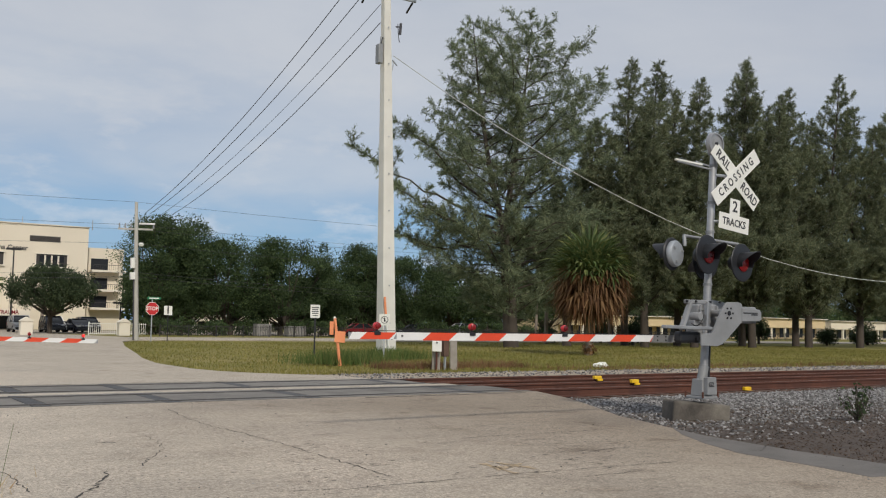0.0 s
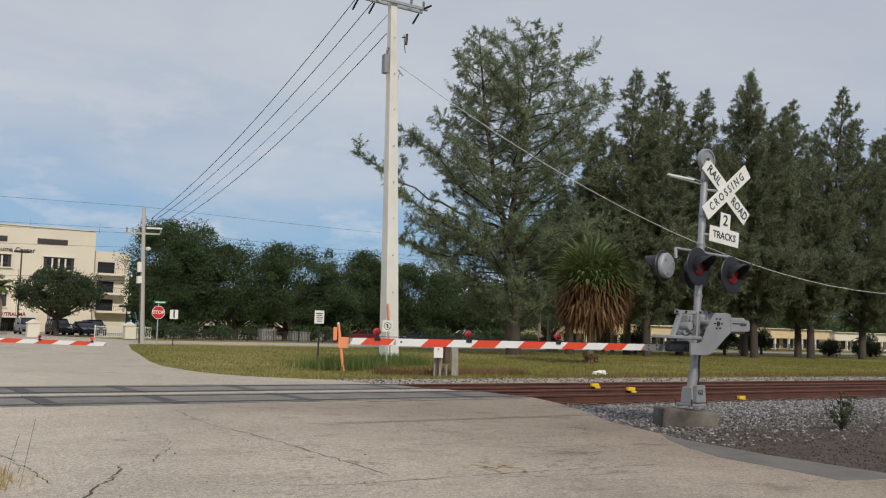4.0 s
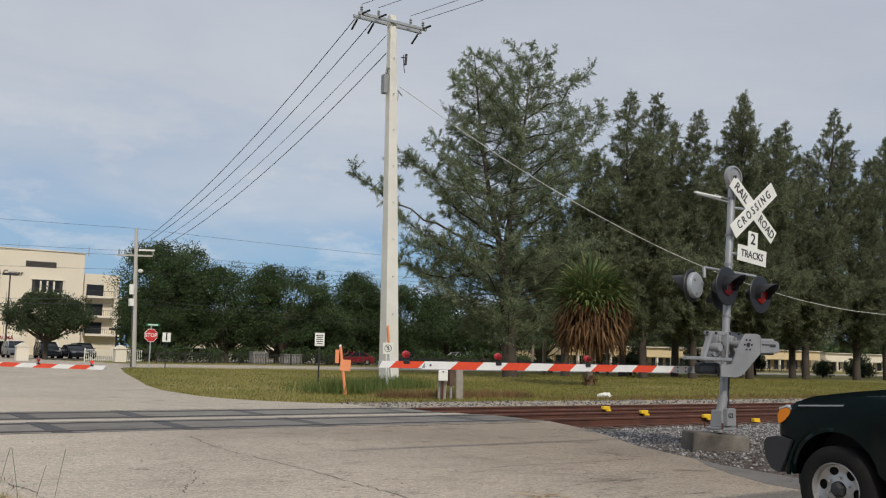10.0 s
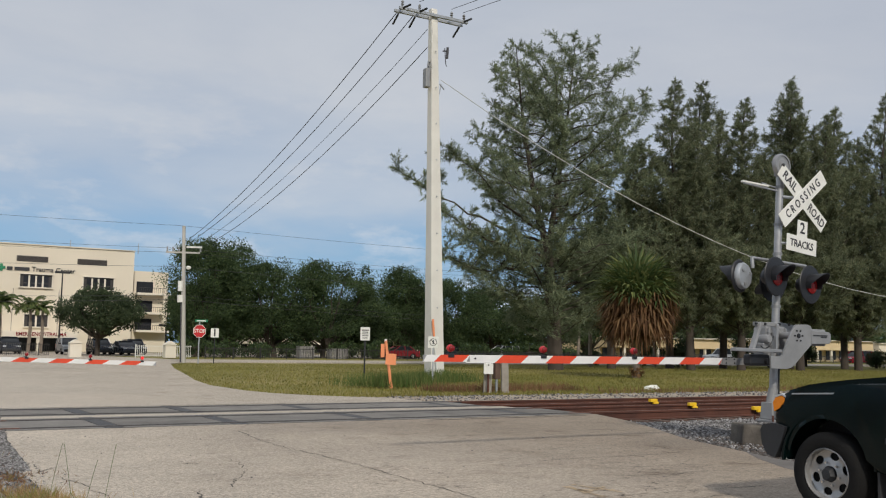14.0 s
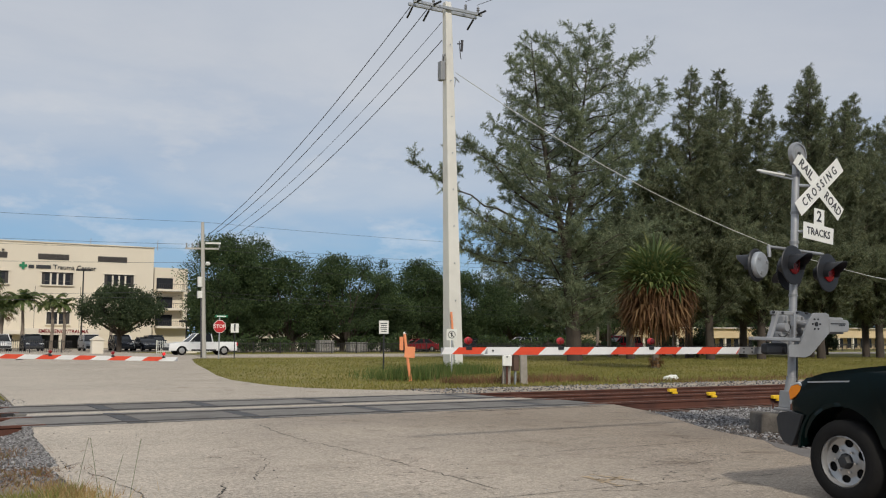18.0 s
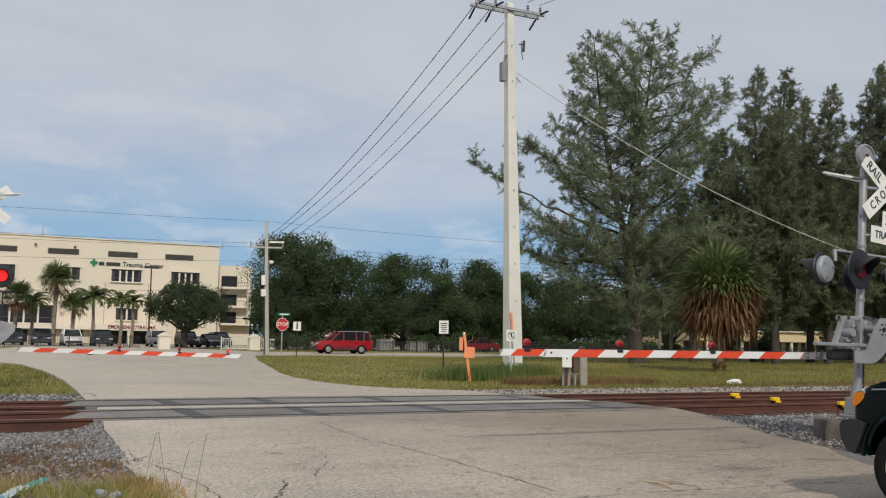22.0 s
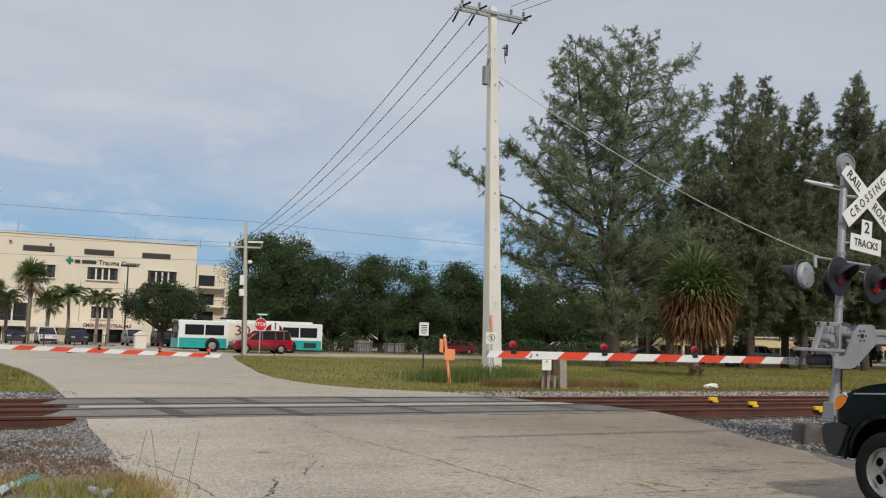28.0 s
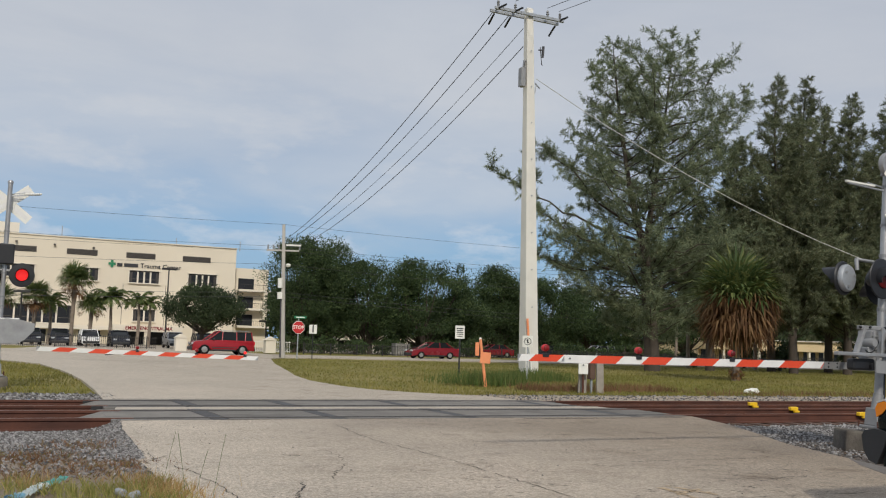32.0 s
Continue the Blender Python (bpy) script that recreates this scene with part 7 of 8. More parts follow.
def bus():
    c = thing("city_bus", 0, 0, 0, "white and teal city bus with dark window band", "bus")
    L, W = 12.0, 2.5
    part("body", box(bmesh.new(), 0, 0, 0.35, L, W, 2.55, bev=0.09), "whitepaint", c, "white upper body")
    part("roof_unit", box(bmesh.new(), -1.5, 0, 2.9, 7.4, 1.9, 0.16, bev=0.04), "whitepaint", c)
    for s in (1, -1):
        y = s * (W / 2 + 0.012)
        part("skirt", box(bmesh.new(), 4.05, y, 0.36, 3.75, 0.03, 0.90), "teal", c, "teal lower panel")
        part("skirt", box(bmesh.new(), -4.3, y, 0.36, 3.2, 0.03, 0.90), "teal", c, "teal lower panel")
        for x, w in ((4.75, 1.5), (3.15, 1.5), (-3.2, 1.4), (-4.75, 1.5)):
            part("side_window", box(bmesh.new(), x, y, 1.55, w, 0.03, 0.95, bev=0.01), "carglass", c)
        ad = part("advert_panel", box(bmesh.new(), -0.1, y, 0.36, 4.4, 0.028, 2.3), "creamtrim", c, "cream advertising panel")
        words("lettering", "30", 1.35, pose(0, 0, 0, 0, 0, 180 if s > 0 else 0) @ facing(-0.9 * s, -(W / 2 + 0.03), 2.0), "maroonpaint", ad, 0.01)
        part("advert_bar", box(bmesh.new(), 0.7, s * (W / 2 + 0.03), 0.95, 1.9, 0.012, 0.16), "maroonpaint", ad)
        part("advert_disc", lathe(bmesh.new(), [(0.75, 0), (0.75, 0.012), (0, 0.013)], pose(-1.75, s * (W / 2 + 0.028), 2.05, -90 * s, 0, 0), 28), "maroonpaint", ad, "dark red round emblem")
        part("engine_grille", box(bmesh.new(), -4.9, s * (W / 2 + 0.03), 0.55, 1.1, 0.02, 0.5), "plastic", c)
        part("mirror", box(bmesh.new(), 6.1, s * 1.4, 2.0, 0.12, 0.2, 0.4, bev=0.03), "plastic", c)
        for x in (3.3, -3.1):
            part("wheel_arch", lathe(bmesh.new(), [(0.60, 0), (0.60, 0.015), (0, 0.016)], pose(x, s * (W / 2 + 0.026), 0.52, -90 * s, 0, 0), 24), "black", c)
            wheel(c, x, s * (W / 2 - 0.07), 0.48, 0.28)
    part("windscreen", box(bmesh.new(), 5.99, 0, 1.2, 0.05, 2.2, 1.5, bev=0.01), "carglass", c)
    part("destination_sign", box(bmesh.new(), 6.0, 0, 2.6, 0.05, 1.7, 0.25), "black", c)
    part("front_panel", box(bmesh.new(), 5.99, 0, 0.36, 0.05, 2.4, 0.82), "teal", c)
    part("underside", box(bmesh.new(), 0, 0, 0.2, 11, 2.1, 0.3), "black", c)
    for o in c.children_recursive:                     # a low-built body
        if not o.name.startswith(("wheel", "rim", "tyre")):
            for v in o.data.vertices:
                v.co.z *= 0.85
    return c


def near_pickup():
    """Dark green pickup that rolls up to the gate."""
    c = thing("pickup_truck", 0, 0, 0, "dark green pickup truck waiting at the lowered gate", "car")
    W, R = 1.69, 0.345
    H = W / 2
    # lower body sides with a round wheel arch; origin at the front axle
    def side(pts, mat, name, y0, thick, label="", sm=True, bev=0.0, shrink=True):
        bm = slab(bmesh.new(), pts, Matrix.Translation((0, y0, 0)) @ SIDE, thick)
        if shrink:
            for v in bm.verts:
                k = max(0.0, v.co.x - 0.05) / 0.55
                v.co.y *= 1 - 0.09 * min(1.2, k) ** 2
        if bev:
            bmesh.ops.bevel(bm, geom=[e for e in bm.edges if abs(e.verts[0].co.y) > H * 0.75 and e.verts[0].co.y * e.verts[1].co.y > 0 and abs(e.verts[1].co.y) > H * 0.75], offset=bev, segments=3, affect="EDGES", profile=0.6)
        return part(name, bm, mat, c, label, sm)
    arch = [(0.44 * math.cos(a), R + 0.03 + 0.44 * math.sin(a)) for a in (math.pi - math.pi * i / 14 for i in range(15))]
    body = [(-0.60, 0.34)] + [(x, max(0.34, z)) for x, z in arch] + [(0.52, 0.56), (0.57, 0.66), (0.575, 0.76), (0.55, 0.84), (0.51, 0.90), (0.45, 0.945), (0.36, 0.98), (0.24, 1.005), (0.05, 1.03), (-0.25, 1.055), (-0.60, 1.075)]
    side(body, "greenpaint", "front_body", H, W, "dark green front body and fenders", True, 0.055)
    side([(-0.604, 0.34), (-0.604, 1.075), (-1.75, 1.10), (-1.75, 0.34)], "greenpaint", "door_section", H, W, "dark green doors", True, 0.03, False)
    rear = [(-2.95 + 0.44 * math.cos(a), R + 0.03 + 0.44 * math.sin(a)) for a in (math.pi - math.pi * i / 12 for i in range(13))]
    side([(-4.35, 0.40)] + [(x, max(0.40, z)) for x, z in rear] + [(-1.755, 0.40), (-1.755, 1.08), (-4.35, 1.10)], "greenpaint", "cargo_bed", H, W, "dark green cargo bed", True, 0.03, False)
    part("bed_floor", box(bmesh.new(), -3.05, 0, 1.105, 2.4, 1.4, 0.006), "black", c)
    # bonnet, slightly domed
    bm = slab(bmesh.new(), [(0.47, 0.93), (0.44, 0.965), (0.37, 1.0), (0.26, 1.03), (0.10, 1.055), (-0.12, 1.085), (-0.45, 1.12), (-0.80, 1.145), (-0.80, 1.06), (-0.4, 1.03), (0.40, 0.90)][::-1], Matrix.Translation((0, H * 0.82, 0)) @ SIDE, W * 0.82)
    part("bonnet", bm, "greenpaint", c, "dark green bonnet", True)
    part("pinstripe", box(bmesh.new(), 0, 0, 0, 1.5, 0.006, 0.012, pose(-0.42, H - 0.012, 0.985, 0, 3.2, 0)), "silverpaint", c, "thin silver pinstripe")
    # cabin
    cab = [(-0.62, 1.09), (-2.05, 1.09), (-1.95, 1.58), (-1.20, 1.61)]
    bm = slab(bmesh.new(), cab, Matrix.Translation((0, W * 0.455, 0)) @ SIDE, W * 0.91)
    for v in bm.verts:
        v.co.y *= 1 - 0.3 * max(0, v.co.z - 1.09)
    part("glazing", bm, "carglass", c, "dark cab windows")
    part("roof", box(bmesh.new(), -1.6, 0, 1.58, 0.95, W * 0.78, 0.06, bev=0.025), "greenpaint", c)
    for xa, xb in ((-0.64, -1.2), (-2.04, -1.96)):
        for s in (1, -1):
            part("pillar", rod(bmesh.new(), (xa, s * W * 0.455, 1.08), (xb, s * W * 0.455 * 0.85, 1.6), 0.045, 0.04, 8), "greenpaint", c)
    for s in (1, -1):
        part("mirror", box(bmesh.new(), -0.82, s * (H + 0.10), 1.10, 0.12, 0.2, 0.17, bev=0.03), "plastic", c, "dark door mirror")
        lamp = part("turn_lamp", slab(bmesh.new(), [(0.545, 0.785), (0.555, 0.86), (0.53, 0.905), (0.46, 0.925), (0.425, 0.905), (0.44, 0.865), (0.49, 0.815)], Matrix.Translation((0, s * (H - 0.115) + 0.075, 0)) @ SIDE, 0.15, 0.02), "amber", c, "slanted amber corner lamp", True)
        part("lamp_rim", slab(bmesh.new(), [(0.535, 0.905), (0.46, 0.93), (0.42, 0.91), (0.415, 0.925), (0.46, 0.945), (0.54, 0.92)], Matrix.Translation((0, s * (H - 0.115) + 0.078, 0)) @ SIDE, 0.156), "headlamp", lamp, "clear upper edge of the lamp")
        part("headlight", box(bmesh.new(), 0.55, s * 0.52, 0.79, 0.08, 0.32, 0.15, bev=0.02), "headlamp", c)
        part("inner_arch", lathe(bmesh.new(), [(0.43, 0), (0.43, 0.02), (0, 0.02)], pose(0, s * (H - 0.42), R + 0.03, -90 * s, 0, 0), 24), "black", c)
        part("inner_arch", lathe(bmesh.new(), [(0.43, 0), (0.43, 0.02), (0, 0.02)], pose(-2.95, s * (H - 0.42), R + 0.03, -90 * s, 0, 0), 24), "black", c)
        part("arch_lip", slab(bmesh.new(), [(0.455 * math.cos(a), 0.455 * math.sin(a)) for a in (math.pi * i / 14 for i in range(15))] + [(0.432 * math.cos(a), 0.432 * math.sin(a)) for a in (math.pi - math.pi * i / 14 for i in range(15))],
                               Matrix.Translation((0, s * (H - 0.03) + 0.015, R + 0.03)) @ SIDE, 0.03), "greenpaint", c)
    # bumper: wraps round the corner
    bm = box(bmesh.new(), 0.635, 0, 0.38, 0.19, W * 0.94, 0.25, bev=0.05)
    for v in bm.verts:
        v.co.x -= 0.10 * max(0, abs(v.co.y) - 0.45) / 0.35
    bp = part("front_bumper", bm, "plastic", c, "dark grey plastic front bumper", True)
    for s in (1, -1):
        part("bumper_end", slab(bmesh.new(), [(0.40, 0.66), (0.46, 0.50), (0.52, 0.385), (0.60, 0.41), (0.655, 0.50), (0.67, 0.62), (0.64, 0.665), (0.54, 0.685)], Matrix.Translation((0, s * (H - 0.07) + 0.065, 0)) @ SIDE, 0.13, 0.03), "plastic", bp, "", True)
        part("bumper_cap", box(bmesh.new(), 0.60, s * (H - 0.10), 0.595, 0.10, 0.16, 0.055, bev=0.012), "silverpaint", bp, "scuffed silver bumper cap")
    part("grille", box(bmesh.new(), 0.58, 0, 0.76, 0.05, 0.66, 0.15, bev=0.02), "chrome", c)
    part("valance", box(bmesh.new(), 0.44, 0, 0.28, 0.12, 1.2, 0.13), "black", c)
    part("underside", box(bmesh.new(), -1.9, 0, 0.30, 4.4, 1.3, 0.25), "black", c)
    part("badge_bar", box(bmesh.new(), -0.72, H + 0.004, 0.935, 0.16, 0.006, 0.022), "silverpaint", c, "small silver badge")
    part("door_seam", box(bmesh.new(), -0.606, H + 0.0005, 0.40, 0.008, 0.006, 0.66), "black", c)
    part("rub_strip", box(bmesh.new(), -1.1, H + 0.006, 0.60, 1.1, 0.02, 0.05, bev=0.006), "plastic", c)
    part("mud_flap", box(bmesh.new(), -0.46, H - 0.14, 0.14, 0.02, 0.22, 0.28), "rubberdark", c)
    part("rear_bumper", box(bmesh.new(), -4.38, 0, 0.42, 0.14, 1.5, 0.18, bev=0.04), "chrome", c)
    for x in (0, -2.95):
        for s in (1, -1):
            wheel(c, x, s * (H - 0.115), R, 0.23, "rim", 6)
    for o in c.children:                               # body height over the axles
        if not o.name.startswith("wheel"):
            o.location.z += 0.04
    return c


truck = near_pickup()
suv = pathfinder("redpaint", "red sport utility car waiting at the cross street")
red_sedan = sedan("maroonpaint", "dark red sedan driving along the cross street")
white_pickup = pickup_far("whitepaint", "white pickup truck driving along the cross street")
silver_suv = pathfinder("silverpaint", "silver sport utility car driving along the cross street")
city_bus = bus()

# parked cars in the hospital car park
parked = random.Random(4)
for i in range(15):
    x = -14 + i * 2.75 + parked.uniform(-0.2, 0.2)
    if 15.0 < x < 17.5 and i % 2:
        continue
    mk, paint, lab = parked.choice(((wagon, "silverpaint", "silver wagon parked before the hospital"), (sedan, "darkpaint", "dark blue sedan parked before the hospital"), (wagon, "whitepaint", "white wagon parked before the hospital"), (sedan, "silverpaint", "silver sedan parked before the hospital"), (wagon, "darkpaint", "dark wagon parked before the hospital")))
    c = mk(paint, lab)
    c["group"] = "parked cars"
    c.matrix_world = pose(x, 100.5 + parked.uniform(-0.4, 0.4), -0.10, 0, 0, -90 + parked.uniform(-3, 3))
for x, mk, paint, lab in ((22.6, wagon, "whitepaint", "white wagon parked before the hospital"), (26.0, wagon, "darkpaint", "dark wagon parked before the hospital"), (52.0, sedan, "maroonpaint", "dark red sedan parked beyond the fence"), (59.5, sedan, "darkpaint", "dark sedan parked beyond the fence"), (66.0, wagon, "silverpaint", "silver wagon parked beyond the fence")):
    c = mk(paint, lab)
    c["group"] = "parked cars"
    c.matrix_world = pose(x, 103 if x < 30 else 92, -0.12, 0, 0, 180 if x > 30 else -90)

# ---- loose stones, cracks, marks, small litter ----
def stones(name, n, area, size, z, label, seed, mat="stone", zfun=None):
    rng = np.random.default_rng(seed)
    p = area(rng, n)
    n = len(p)
    zz = zfun(p) if zfun else np.full(n, z)
    base = np.array([(1, 0, 0), (-1, 0, 0), (0, 1, 0), (0, -1, 0), (0, 0, 1), (0, 0, -1)], float)
    tri = np.array([(0, 2, 4), (2, 1, 4), (1, 3, 4), (3, 0, 4), (2, 0, 5), (1, 2, 5), (3, 1, 5), (0, 3, 5)])
    v = base[None] * (size * rng.uniform(0.5, 1.5, (n, 1, 1))) * rng.uniform(0.6, 1.3, (n, 6, 1)) * np.array([1, 0.85, 0.6])
    a = rng.uniform(0, 6.28, n)
    tl_ = rng.normal(size=n) * 0.6
    ca, sa, ct, st = np.cos(a), np.sin(a), np.cos(tl_), np.sin(tl_)
    x, y, w = v[..., 0], v[..., 1], v[..., 2]
    y, w = y * ct[:, None] - w * st[:, None], y * st[:, None] + w * ct[:, None]
    x, y = x * ca[:, None] - y * sa[:, None], x * sa[:, None] + y * ca[:, None]
    v = np.stack([x + p[:, 0:1], y + p[:, 1:2], w + zz[:, None]], -1)
    f = v[:, tri].reshape(-1, 3)
    me = bpy.data.meshes.new(name)
    vv = v.reshape(-1, 3)
    me.vertices.add(len(vv))
    me.vertices.foreach_set("co", vv.astype(np.float32).ravel())
    idx = (tri[None] + (np.arange(n) * 6)[:, None, None]).reshape(-1).astype(np.int32)
    me.loops.add(len(idx))
    me.loops.foreach_set("vertex_index", idx)
    me.polygons.add(len(idx) // 3)
    me.polygons.foreach_set("loop_start", np.arange(0, len(idx), 3, dtype=np.int32))
    me.update(calc_edges=True)
    me.materials.append(M[mat])
    return tagged(new(name, me), label, "gravel", kind="stuff")


def stone_mat():
    m = M["stone"]
    n, l = m.node_tree.nodes, m.node_tree.links
    g = n.new("ShaderNodeNewGeometry")
    r = n.new("ShaderNodeValToRGB")
    r.color_ramp.elements[0].color, r.color_ramp.elements[1].color = (0.05, 0.045, 0.043, 1), (0.37, 0.36, 0.355, 1)
    e = r.color_ramp.elements.new(0.5)
    e.color = (0.16, 0.152, 0.148, 1)
    l.new(g.outputs["Random Per Island"], r.inputs[0])
    l.new(r.outputs[0], n["Principled BSDF"].inputs["Base Color"])


stone_mat()


def east_gravel(rng, n):
    p = np.column_stack([11.0 + 22 * rng.random(n) ** 1.5, rng.uniform(7.2, 15.0, n)])
    edge = np.interp(p[:, 1], [7.2, 7.8, 8.6, 10.1, 11.7, 13.1, 14.88], [10.5, 10.65, 11.0, 11.5, 12.4, 13.15, 13.8]) + rng.normal(size=n) * 0.10 + 0.1
    thin = rng.random(n) < np.interp(p[:, 1], [7.2, 8.6, 10.2, 12.0], [0.05, 0.22, 0.6, 1.0])
    return p[(p[:, 0] > edge) & thin]


def west_gravel(rng, n):
    p = np.column_stack([2.35 - 9 * rng.random(n) ** 1.5, rng.uniform(9.0, 15.0, n)])
    edge = np.interp(p[:, 1], [9.6, 11, 13.5, 14.88], [2.05, 2.15, 2.3, 2.5]) + np.abs(rng.normal(size=n)) * 0.14 + 0.02
    thin = rng.random(n) < np.interp(p[:, 1], [9.0, 10.2, 11, 12], [0.15, 0.35, 0.7, 1.0])
    return p[(p[:, 0] < edge) & thin]


def bed_zone(rng, n):
    x = np.concatenate([rng.uniform(13.6, 45, n * 2 // 3), rng.uniform(-9, 2.6, n - n * 2 // 3)])
    y = rng.uniform(13.9, 22.4, n)
    return np.column_stack([x, y])


stones("loose_gravel", 38000, east_gravel, 0.030, 0, "loose grey crushed stone around the signal base", 71, zfun=lambda p: np.interp(p[:, 1], *zip(*EAST_BANK)) + 0.008)
stones("loose_gravel", 34000, west_gravel, 0.023, 0, "loose grey crushed stone beside the road", 72, zfun=lambda p: np.interp(p[:, 1], *zip(*WEST_BANK)) + 0.008)
stones("track_ballast", 26000, bed_zone, 0.055, -0.225, "grey and rust-stained track ballast", 73)
EDGE_Y, EDGE_X = [9.6, 11, 13.5, 14.88], [2.09, 2.17, 2.32, 2.5]


def edge_heap(rng, n):
    y = rng.uniform(10.2, 14.9, n)
    return np.column_stack([np.interp(y, EDGE_Y, EDGE_X) + 0.08 - np.abs(rng.normal(size=n)) * 0.22, y])


def heap_height(p):
    low_z = np.interp(p[:, 1], *zip(*WEST_BANK))
    near = np.exp(-np.maximum(np.interp(p[:, 1], EDGE_Y, EDGE_X) - p[:, 0], 0) / 0.28)
    u = np.random.default_rng(3).random(len(p)) ** 0.6
    return low_z + (0.004 - low_z) * near * u + 0.006


stones("loose_gravel", 9000, edge_heap, 0.021, 0, "loose grey crushed stone heaped against the road edge", 77, zfun=heap_height)
stones("loose_gravel", 3500, lambda r, n: np.column_stack([r.uniform(12.6, 60, n), r.uniform(21.4, 23.9, n)]), 0.035, -0.115, "pale gravel strip along the far track", 74)
stones("loose_gravel", 1500, lambda r, n: np.column_stack([3.4 - 5 * r.random(n), r.uniform(21.0, 23.3, n)]), 0.05, -0.115, "pale gravel patch beside the far road", 75)
stones("pebbles", 220, lambda r, n: np.column_stack([r.uniform(2.3, 13, n), r.uniform(4.0, 14.6, n)]), 0.010, 0.004, "tiny stray pebbles on the road", 76)

for k, (pts, w) in enumerate((
        ([(4.38, 10.57), (4.36, 10.01), (4.2, 9.34), (3.84, 8.66), (3.69, 8.3)], 0.008), ([(3.32, 8.13), (3.2, 7.74), (3.07, 7.44), (2.95, 7.24), (2.6, 6.5)], 0.014),
        ([(5.69, 13.79), (5.47, 12.04), (5.44, 11.06), (5.51, 10.25), (5.51, 9.4), (5.45, 8.32), (5.44, 7.49), (5.42, 6.7)], 0.008),
        ([(3.77, 10.25), (3.91, 10.06)], 0.014), ([(6.93, 8.64), (7.18, 8.34)], 0.010),
        ([(2.06, 9.79), (2.47, 10.38), (2.7, 10.47)], 0.009), ([(2.39, 9.57), (2.49, 8.94), (2.55, 7.89), (2.54, 7.36)], 0.009),
        ([(4.2, 6.5), (4.75, 6.34), (6.47, 6.32), (8.51, 6.18)], 0.009), ([(7.64, 7.37), (8.3, 7.2), (8.89, 7.27)], 0.009),
        ([(7.6, 8.75), (8.3, 8.82), (9.06, 8.74), (10.08, 8.77)], 0.010), ([(8.2, 7.9), (9.4, 7.65), (10.3, 7.4)], 0.008), ([(9.3, 6.4), (10.1, 6.35), (10.8, 6.9)], 0.008),
        ([(6.2, 6.2), (6.9, 5.9), (7.7, 5.9)], 0.007), ([(4.6, 11.9), (4.5, 11.2)], 0.004))):
    o = part("road_crack", crack(pts, w, 500 + k), "crack")
    tagged(o, "dark jagged crack in the pale asphalt", "road crack", "road cracks", "structure")
bm = bmesh.new()
rm = random.Random(8)
for a, b, w in (((6.74, 7.06), (6.86, 6.44), 0.05), ((6.60, 6.98), (6.50, 6.30), 0.05), ((6.95, 6.8), (6.45, 6.55), 0.04), ((6.9, 6.6), (6.55, 6.75), 0.035)):
    for i in range(7):
        f0, f1 = i / 7 + rm.uniform(0, 0.03), (i + 1) / 7 - rm.uniform(0, 0.05)
        d = Vector((b[0] - a[0], b[1] - a[1], 0))
        nrm = Vector((-d.y, d.x, 0)).normalized() * w * rm.uniform(0.4, 1)
        p, q = Vector((*a, 0.0045)) + d * f0, Vector((*a, 0.0045)) + d * f1
        bm.faces.new([bm.verts.new(v) for v in (p - nrm, q - nrm * 0.8, q + nrm, p + nrm * 0.7)])
pk = bmesh.new()
rw = random.Random(12)
for cx, cy, sx, sy, n in ((5.1, 8.0, 0.5, 1.1, 90), (8.6, 7.6, 0.9, 0.8, 110), (9.3, 8.9, 0.7, 0.5, 60), (7.0, 6.6, 1.0, 0.5, 60), (5.4, 10.8, 0.3, 1.0, 30), (9.6, 10.4, 0.8, 0.7, 40)):
    for i in range(n):
        x, y, a = rw.gauss(cx, sx), rw.gauss(cy, sy), rw.uniform(-0.5, 0.5)
        if not (2.6 < x < 10.0 + max(0, y - 7) * 0.45 and 5.2 < y < 14.5):
            continue
        L, wd = rw.uniform(0.015, 0.07), rw.uniform(0.004, 0.012)
        dx, dy = math.cos(a) * L, math.sin(a) * L
        pk.faces.new([pk.verts.new((x + px, y + py, 0.0028)) for px, py in ((-dx, -dy), (dy / L * wd, -dx / L * wd), (dx, dy), (-dy / L * wd * 0.6, dx / L * wd * 0.6))])
tagged(part("pock_marks", pk, "crack"), "small dark pock marks worn into the asphalt", "pock marks", kind="stuff")
M["faintpaint"] = surf("faded_orange_road_paint", (0.50, 0.36, 0.20), (0.42, 0.33, 0.24), 20, 0.9)
tagged(part("utility_mark", bm, "faintpaint"), "faded orange utility paint marks on the road", "road marking", kind="structure")

# litter at the road edge
w = thing("wrapper", 0.98, 7.95, 0.0, "long crumpled white and blue plastic wrapper in the grass", "litter")


def film_strip(x0, x1, n):
    bm = bmesh.new()
    rows = []
    for i in range(n + 1):
        x = x0 + (x1 - x0) * i / n
        wd = 0.045 + 0.012 * math.sin(i * 1.9)
        rows.append([bm.verts.new((x, yy * wd + 0.02 * math.sin(x * 9), 0.05 + 0.018 * math.sin(i * 2.3 + yy * 1.7) - 0.02 * yy * yy + 0.05 * max(0, x - 0.2))) for yy in (-1, -0.4, 0.3, 1)])
    for a, b in zip(rows, rows[1:]):
        for k in range(3):
            bm.faces.new((a[k], a[k + 1], b[k + 1], b[k]))
    bmesh.ops.solidify(bm, geom=bm.faces[:], thickness=0.004)
    return bm


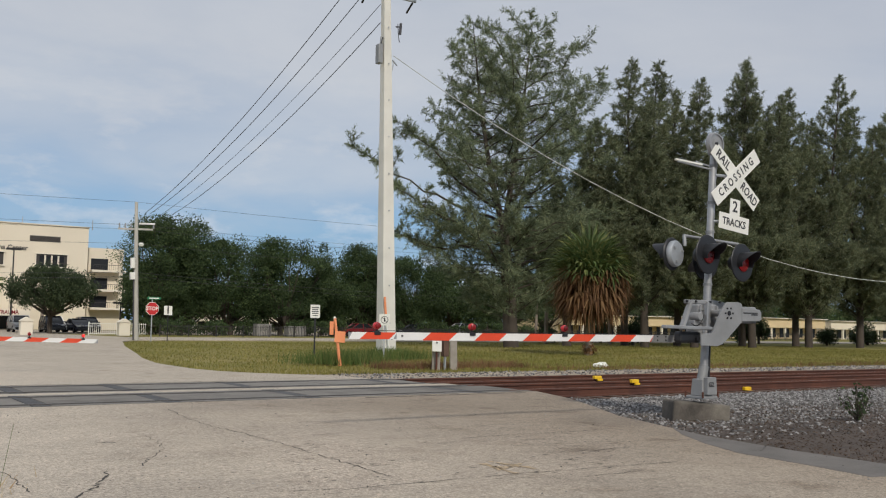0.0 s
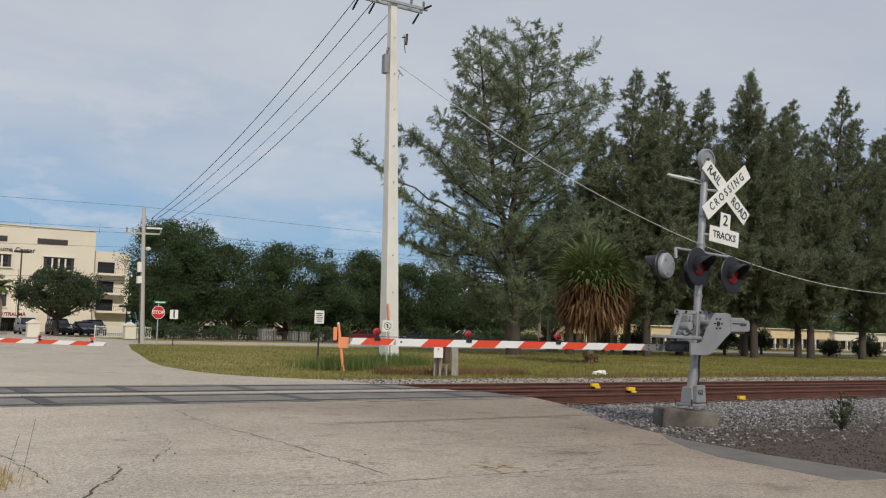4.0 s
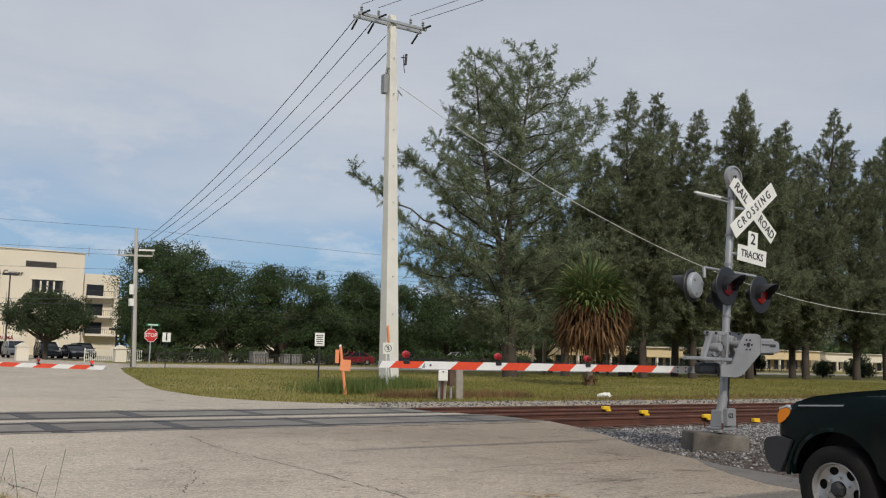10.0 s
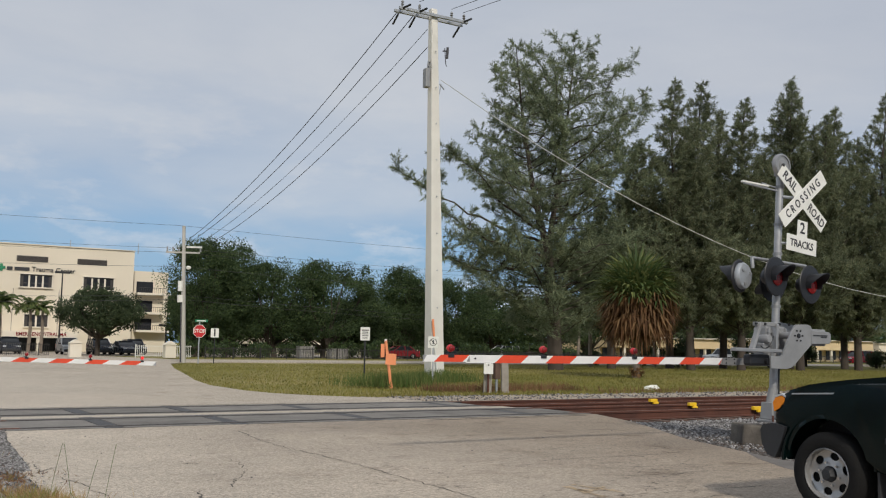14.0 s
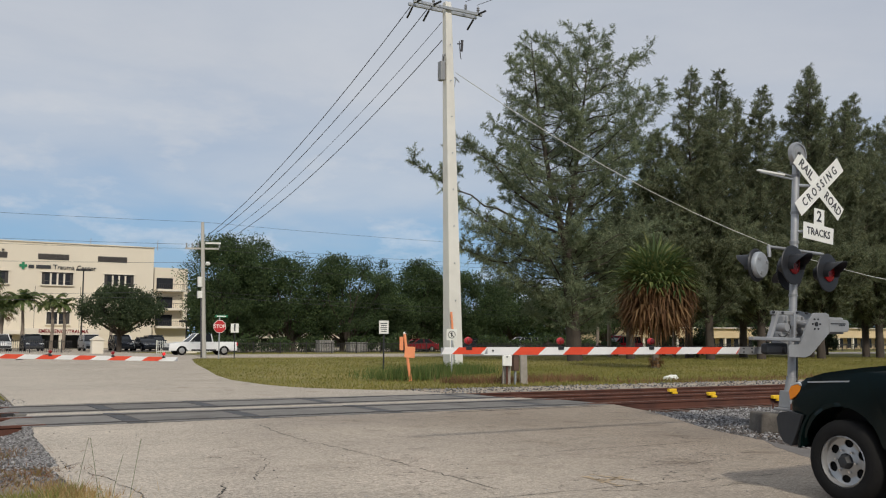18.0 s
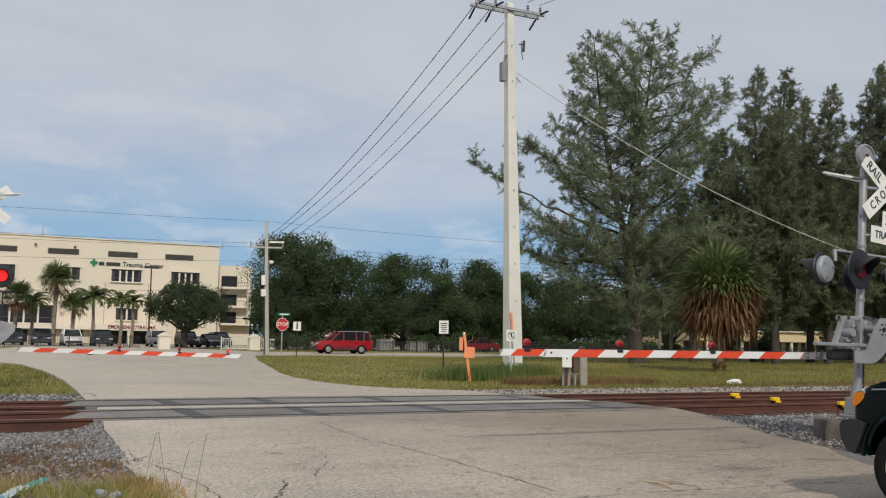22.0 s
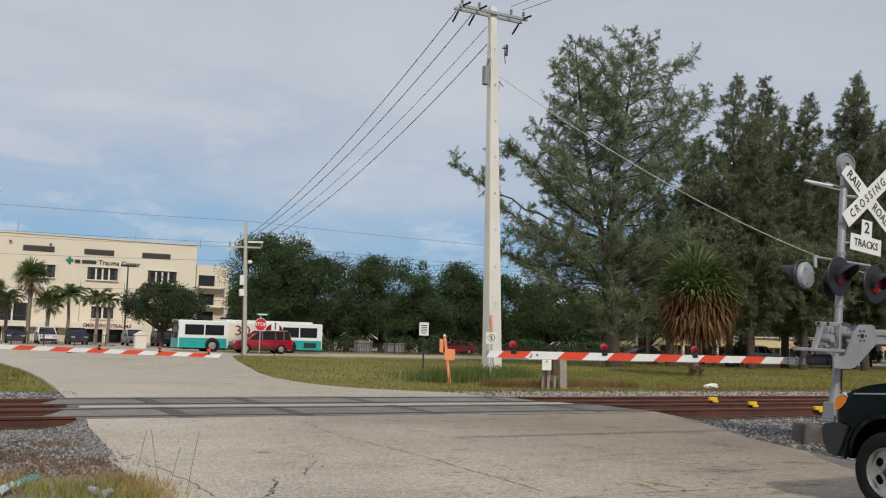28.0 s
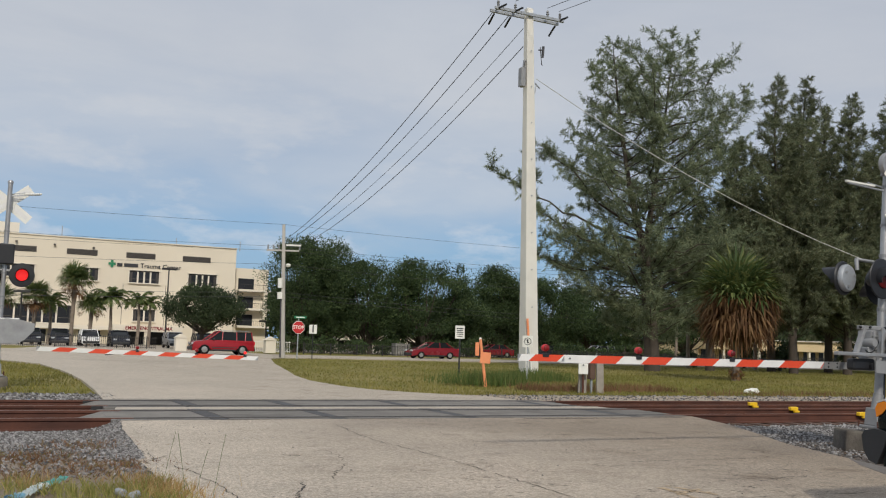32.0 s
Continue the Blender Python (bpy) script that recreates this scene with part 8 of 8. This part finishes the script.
for x0, x1, mat, lab in ((-0.40, -0.28, "bluewrap", "blue printed end"), (-0.28, 0.30, "whitefilm", "white crumpled film"), (0.30, 0.58, "tealfilm", "teal twisted end")):
    part("film", film_strip(x0, x1, max(4, int((x1 - x0) / 0.035))), mat, w, lab)
w.matrix_world = pose(0.98, 8.05, 0.0, 0, 0, 64)
for x, y, rz in ((1.61, 7.78, 20), (1.75, 7.60, -35)):
    c = thing("crushed_can", x, y, -0.02, "dented pale drink can lying in the grass", "litter", "drink cans")
    part("can", lathe(bmesh.new(), [(0.024, 0), (0.032, 0.008), (0.03, 0.05), (0.033, 0.11), (0.026, 0.122)], pose(0, 0, 0.03, 90, 0, 0), 14), "galv", c, "dented metal body", True)
    c.matrix_world = pose(x, y, 0.01, 0, 0, rz)

# ---- what moves ----
def drive(vehicle, rows, y, z, heading, wheel_r, t0=0.0, t1=32.0):
    """Key a vehicle along x (heading 0 or 180) or y (90) through rows of (seconds, place), and roll its wheels."""
    rows = sorted(rows)
    ts = [r[0] for r in rows]

    def place(s):
        return float(np.interp(s, ts, [r[1] for r in rows]))
    keyed = []
    for s, p in rows:
        keyed.append((s, pose(y, p, z, 0, 0, 90) if heading == 90 else pose(p, y, z, 0, 0, heading)))
    walk(vehicle, keyed)
    wheels = [o for o in vehicle.children if o.name.startswith("wheel") and "well" not in o.name and "arch" not in o.name]
    sgn = -1.0 if heading == 180 else 1.0
    times, s, last = [0.0], 0.0, place(0.0)
    while s < 32.0 - 1e-6:
        s = round(s + 1 / 30, 4)
        if abs(place(s) - last) / wheel_r > 1.25 or s >= 32.0 - 1e-6:
            times.append(min(s, 32.0))
            last = place(s)
    for wh in wheels:
        x, y0, r = wh.location
        walk(wh, [(s, pose(x, y0, r) @ Matrix.Rotation(sgn * (place(s) - place(0.0)) / wheel_r, 4, "Y")) for s in times])


def motions():
    # front axle of the pickup, along the road
    drive(truck, [(0.0, -26.0), (7.0, -3.5), (8.4, 1.67), (9.0, 2.90), (9.3, 3.31), (9.6, 3.68), (9.9, 4.02), (10.2, 4.31), (10.5, 4.53), (10.8, 4.68), (11.1, 4.69), (12.0, 4.70), (32.0, 4.70)], 7.50 + 0.845, 0.0, 90, 0.345)
    drive(suv, [(0.0, 243.0), (19.0, 53.3), (20.4, 39.3), (21.2, 32.9), (22.0, 28.3), (22.5, 26.5), (23.0, 25.0), (23.5, 24.1), (24.2, 23.5), (25.0, 23.45), (29.0, 23.3), (29.8, 22.7), (30.4, 21.6), (31.0, 20.2), (31.5, 18.7), (32.0, 17.3)], 72.0, -0.085, 180, 0.37)
    drive(red_sedan, [(0.0, 274.0), (31.0, 43.0), (32.0, 36.2)], 74.5, -0.085, 180, 0.31)
    drive(white_pickup, [(0.0, 310.0), (16.5, 46.0), (17.1, 36.6), (17.7, 27.4), (18.4, 17.0), (19.0, 8.6), (32.0, -182.0)], 75.5, -0.085, 180, 0.37)
    drive(silver_suv, [(0.0, -480.0), (24.7, 6.2), (25.1, 14.2), (25.5, 22.6), (32.0, 156.0)], 69.5, -0.085, 0, 0.37)
    drive(city_bus, [(0.0, 521.0), (25.5, 67.1), (27.5, 31.5), (28.0, 23.6), (28.5, 15.2), (29.1, 6.6), (29.3, 3.7), (32.0, -38.0)], 76.0, -0.085, 180, 0.48)


motions()
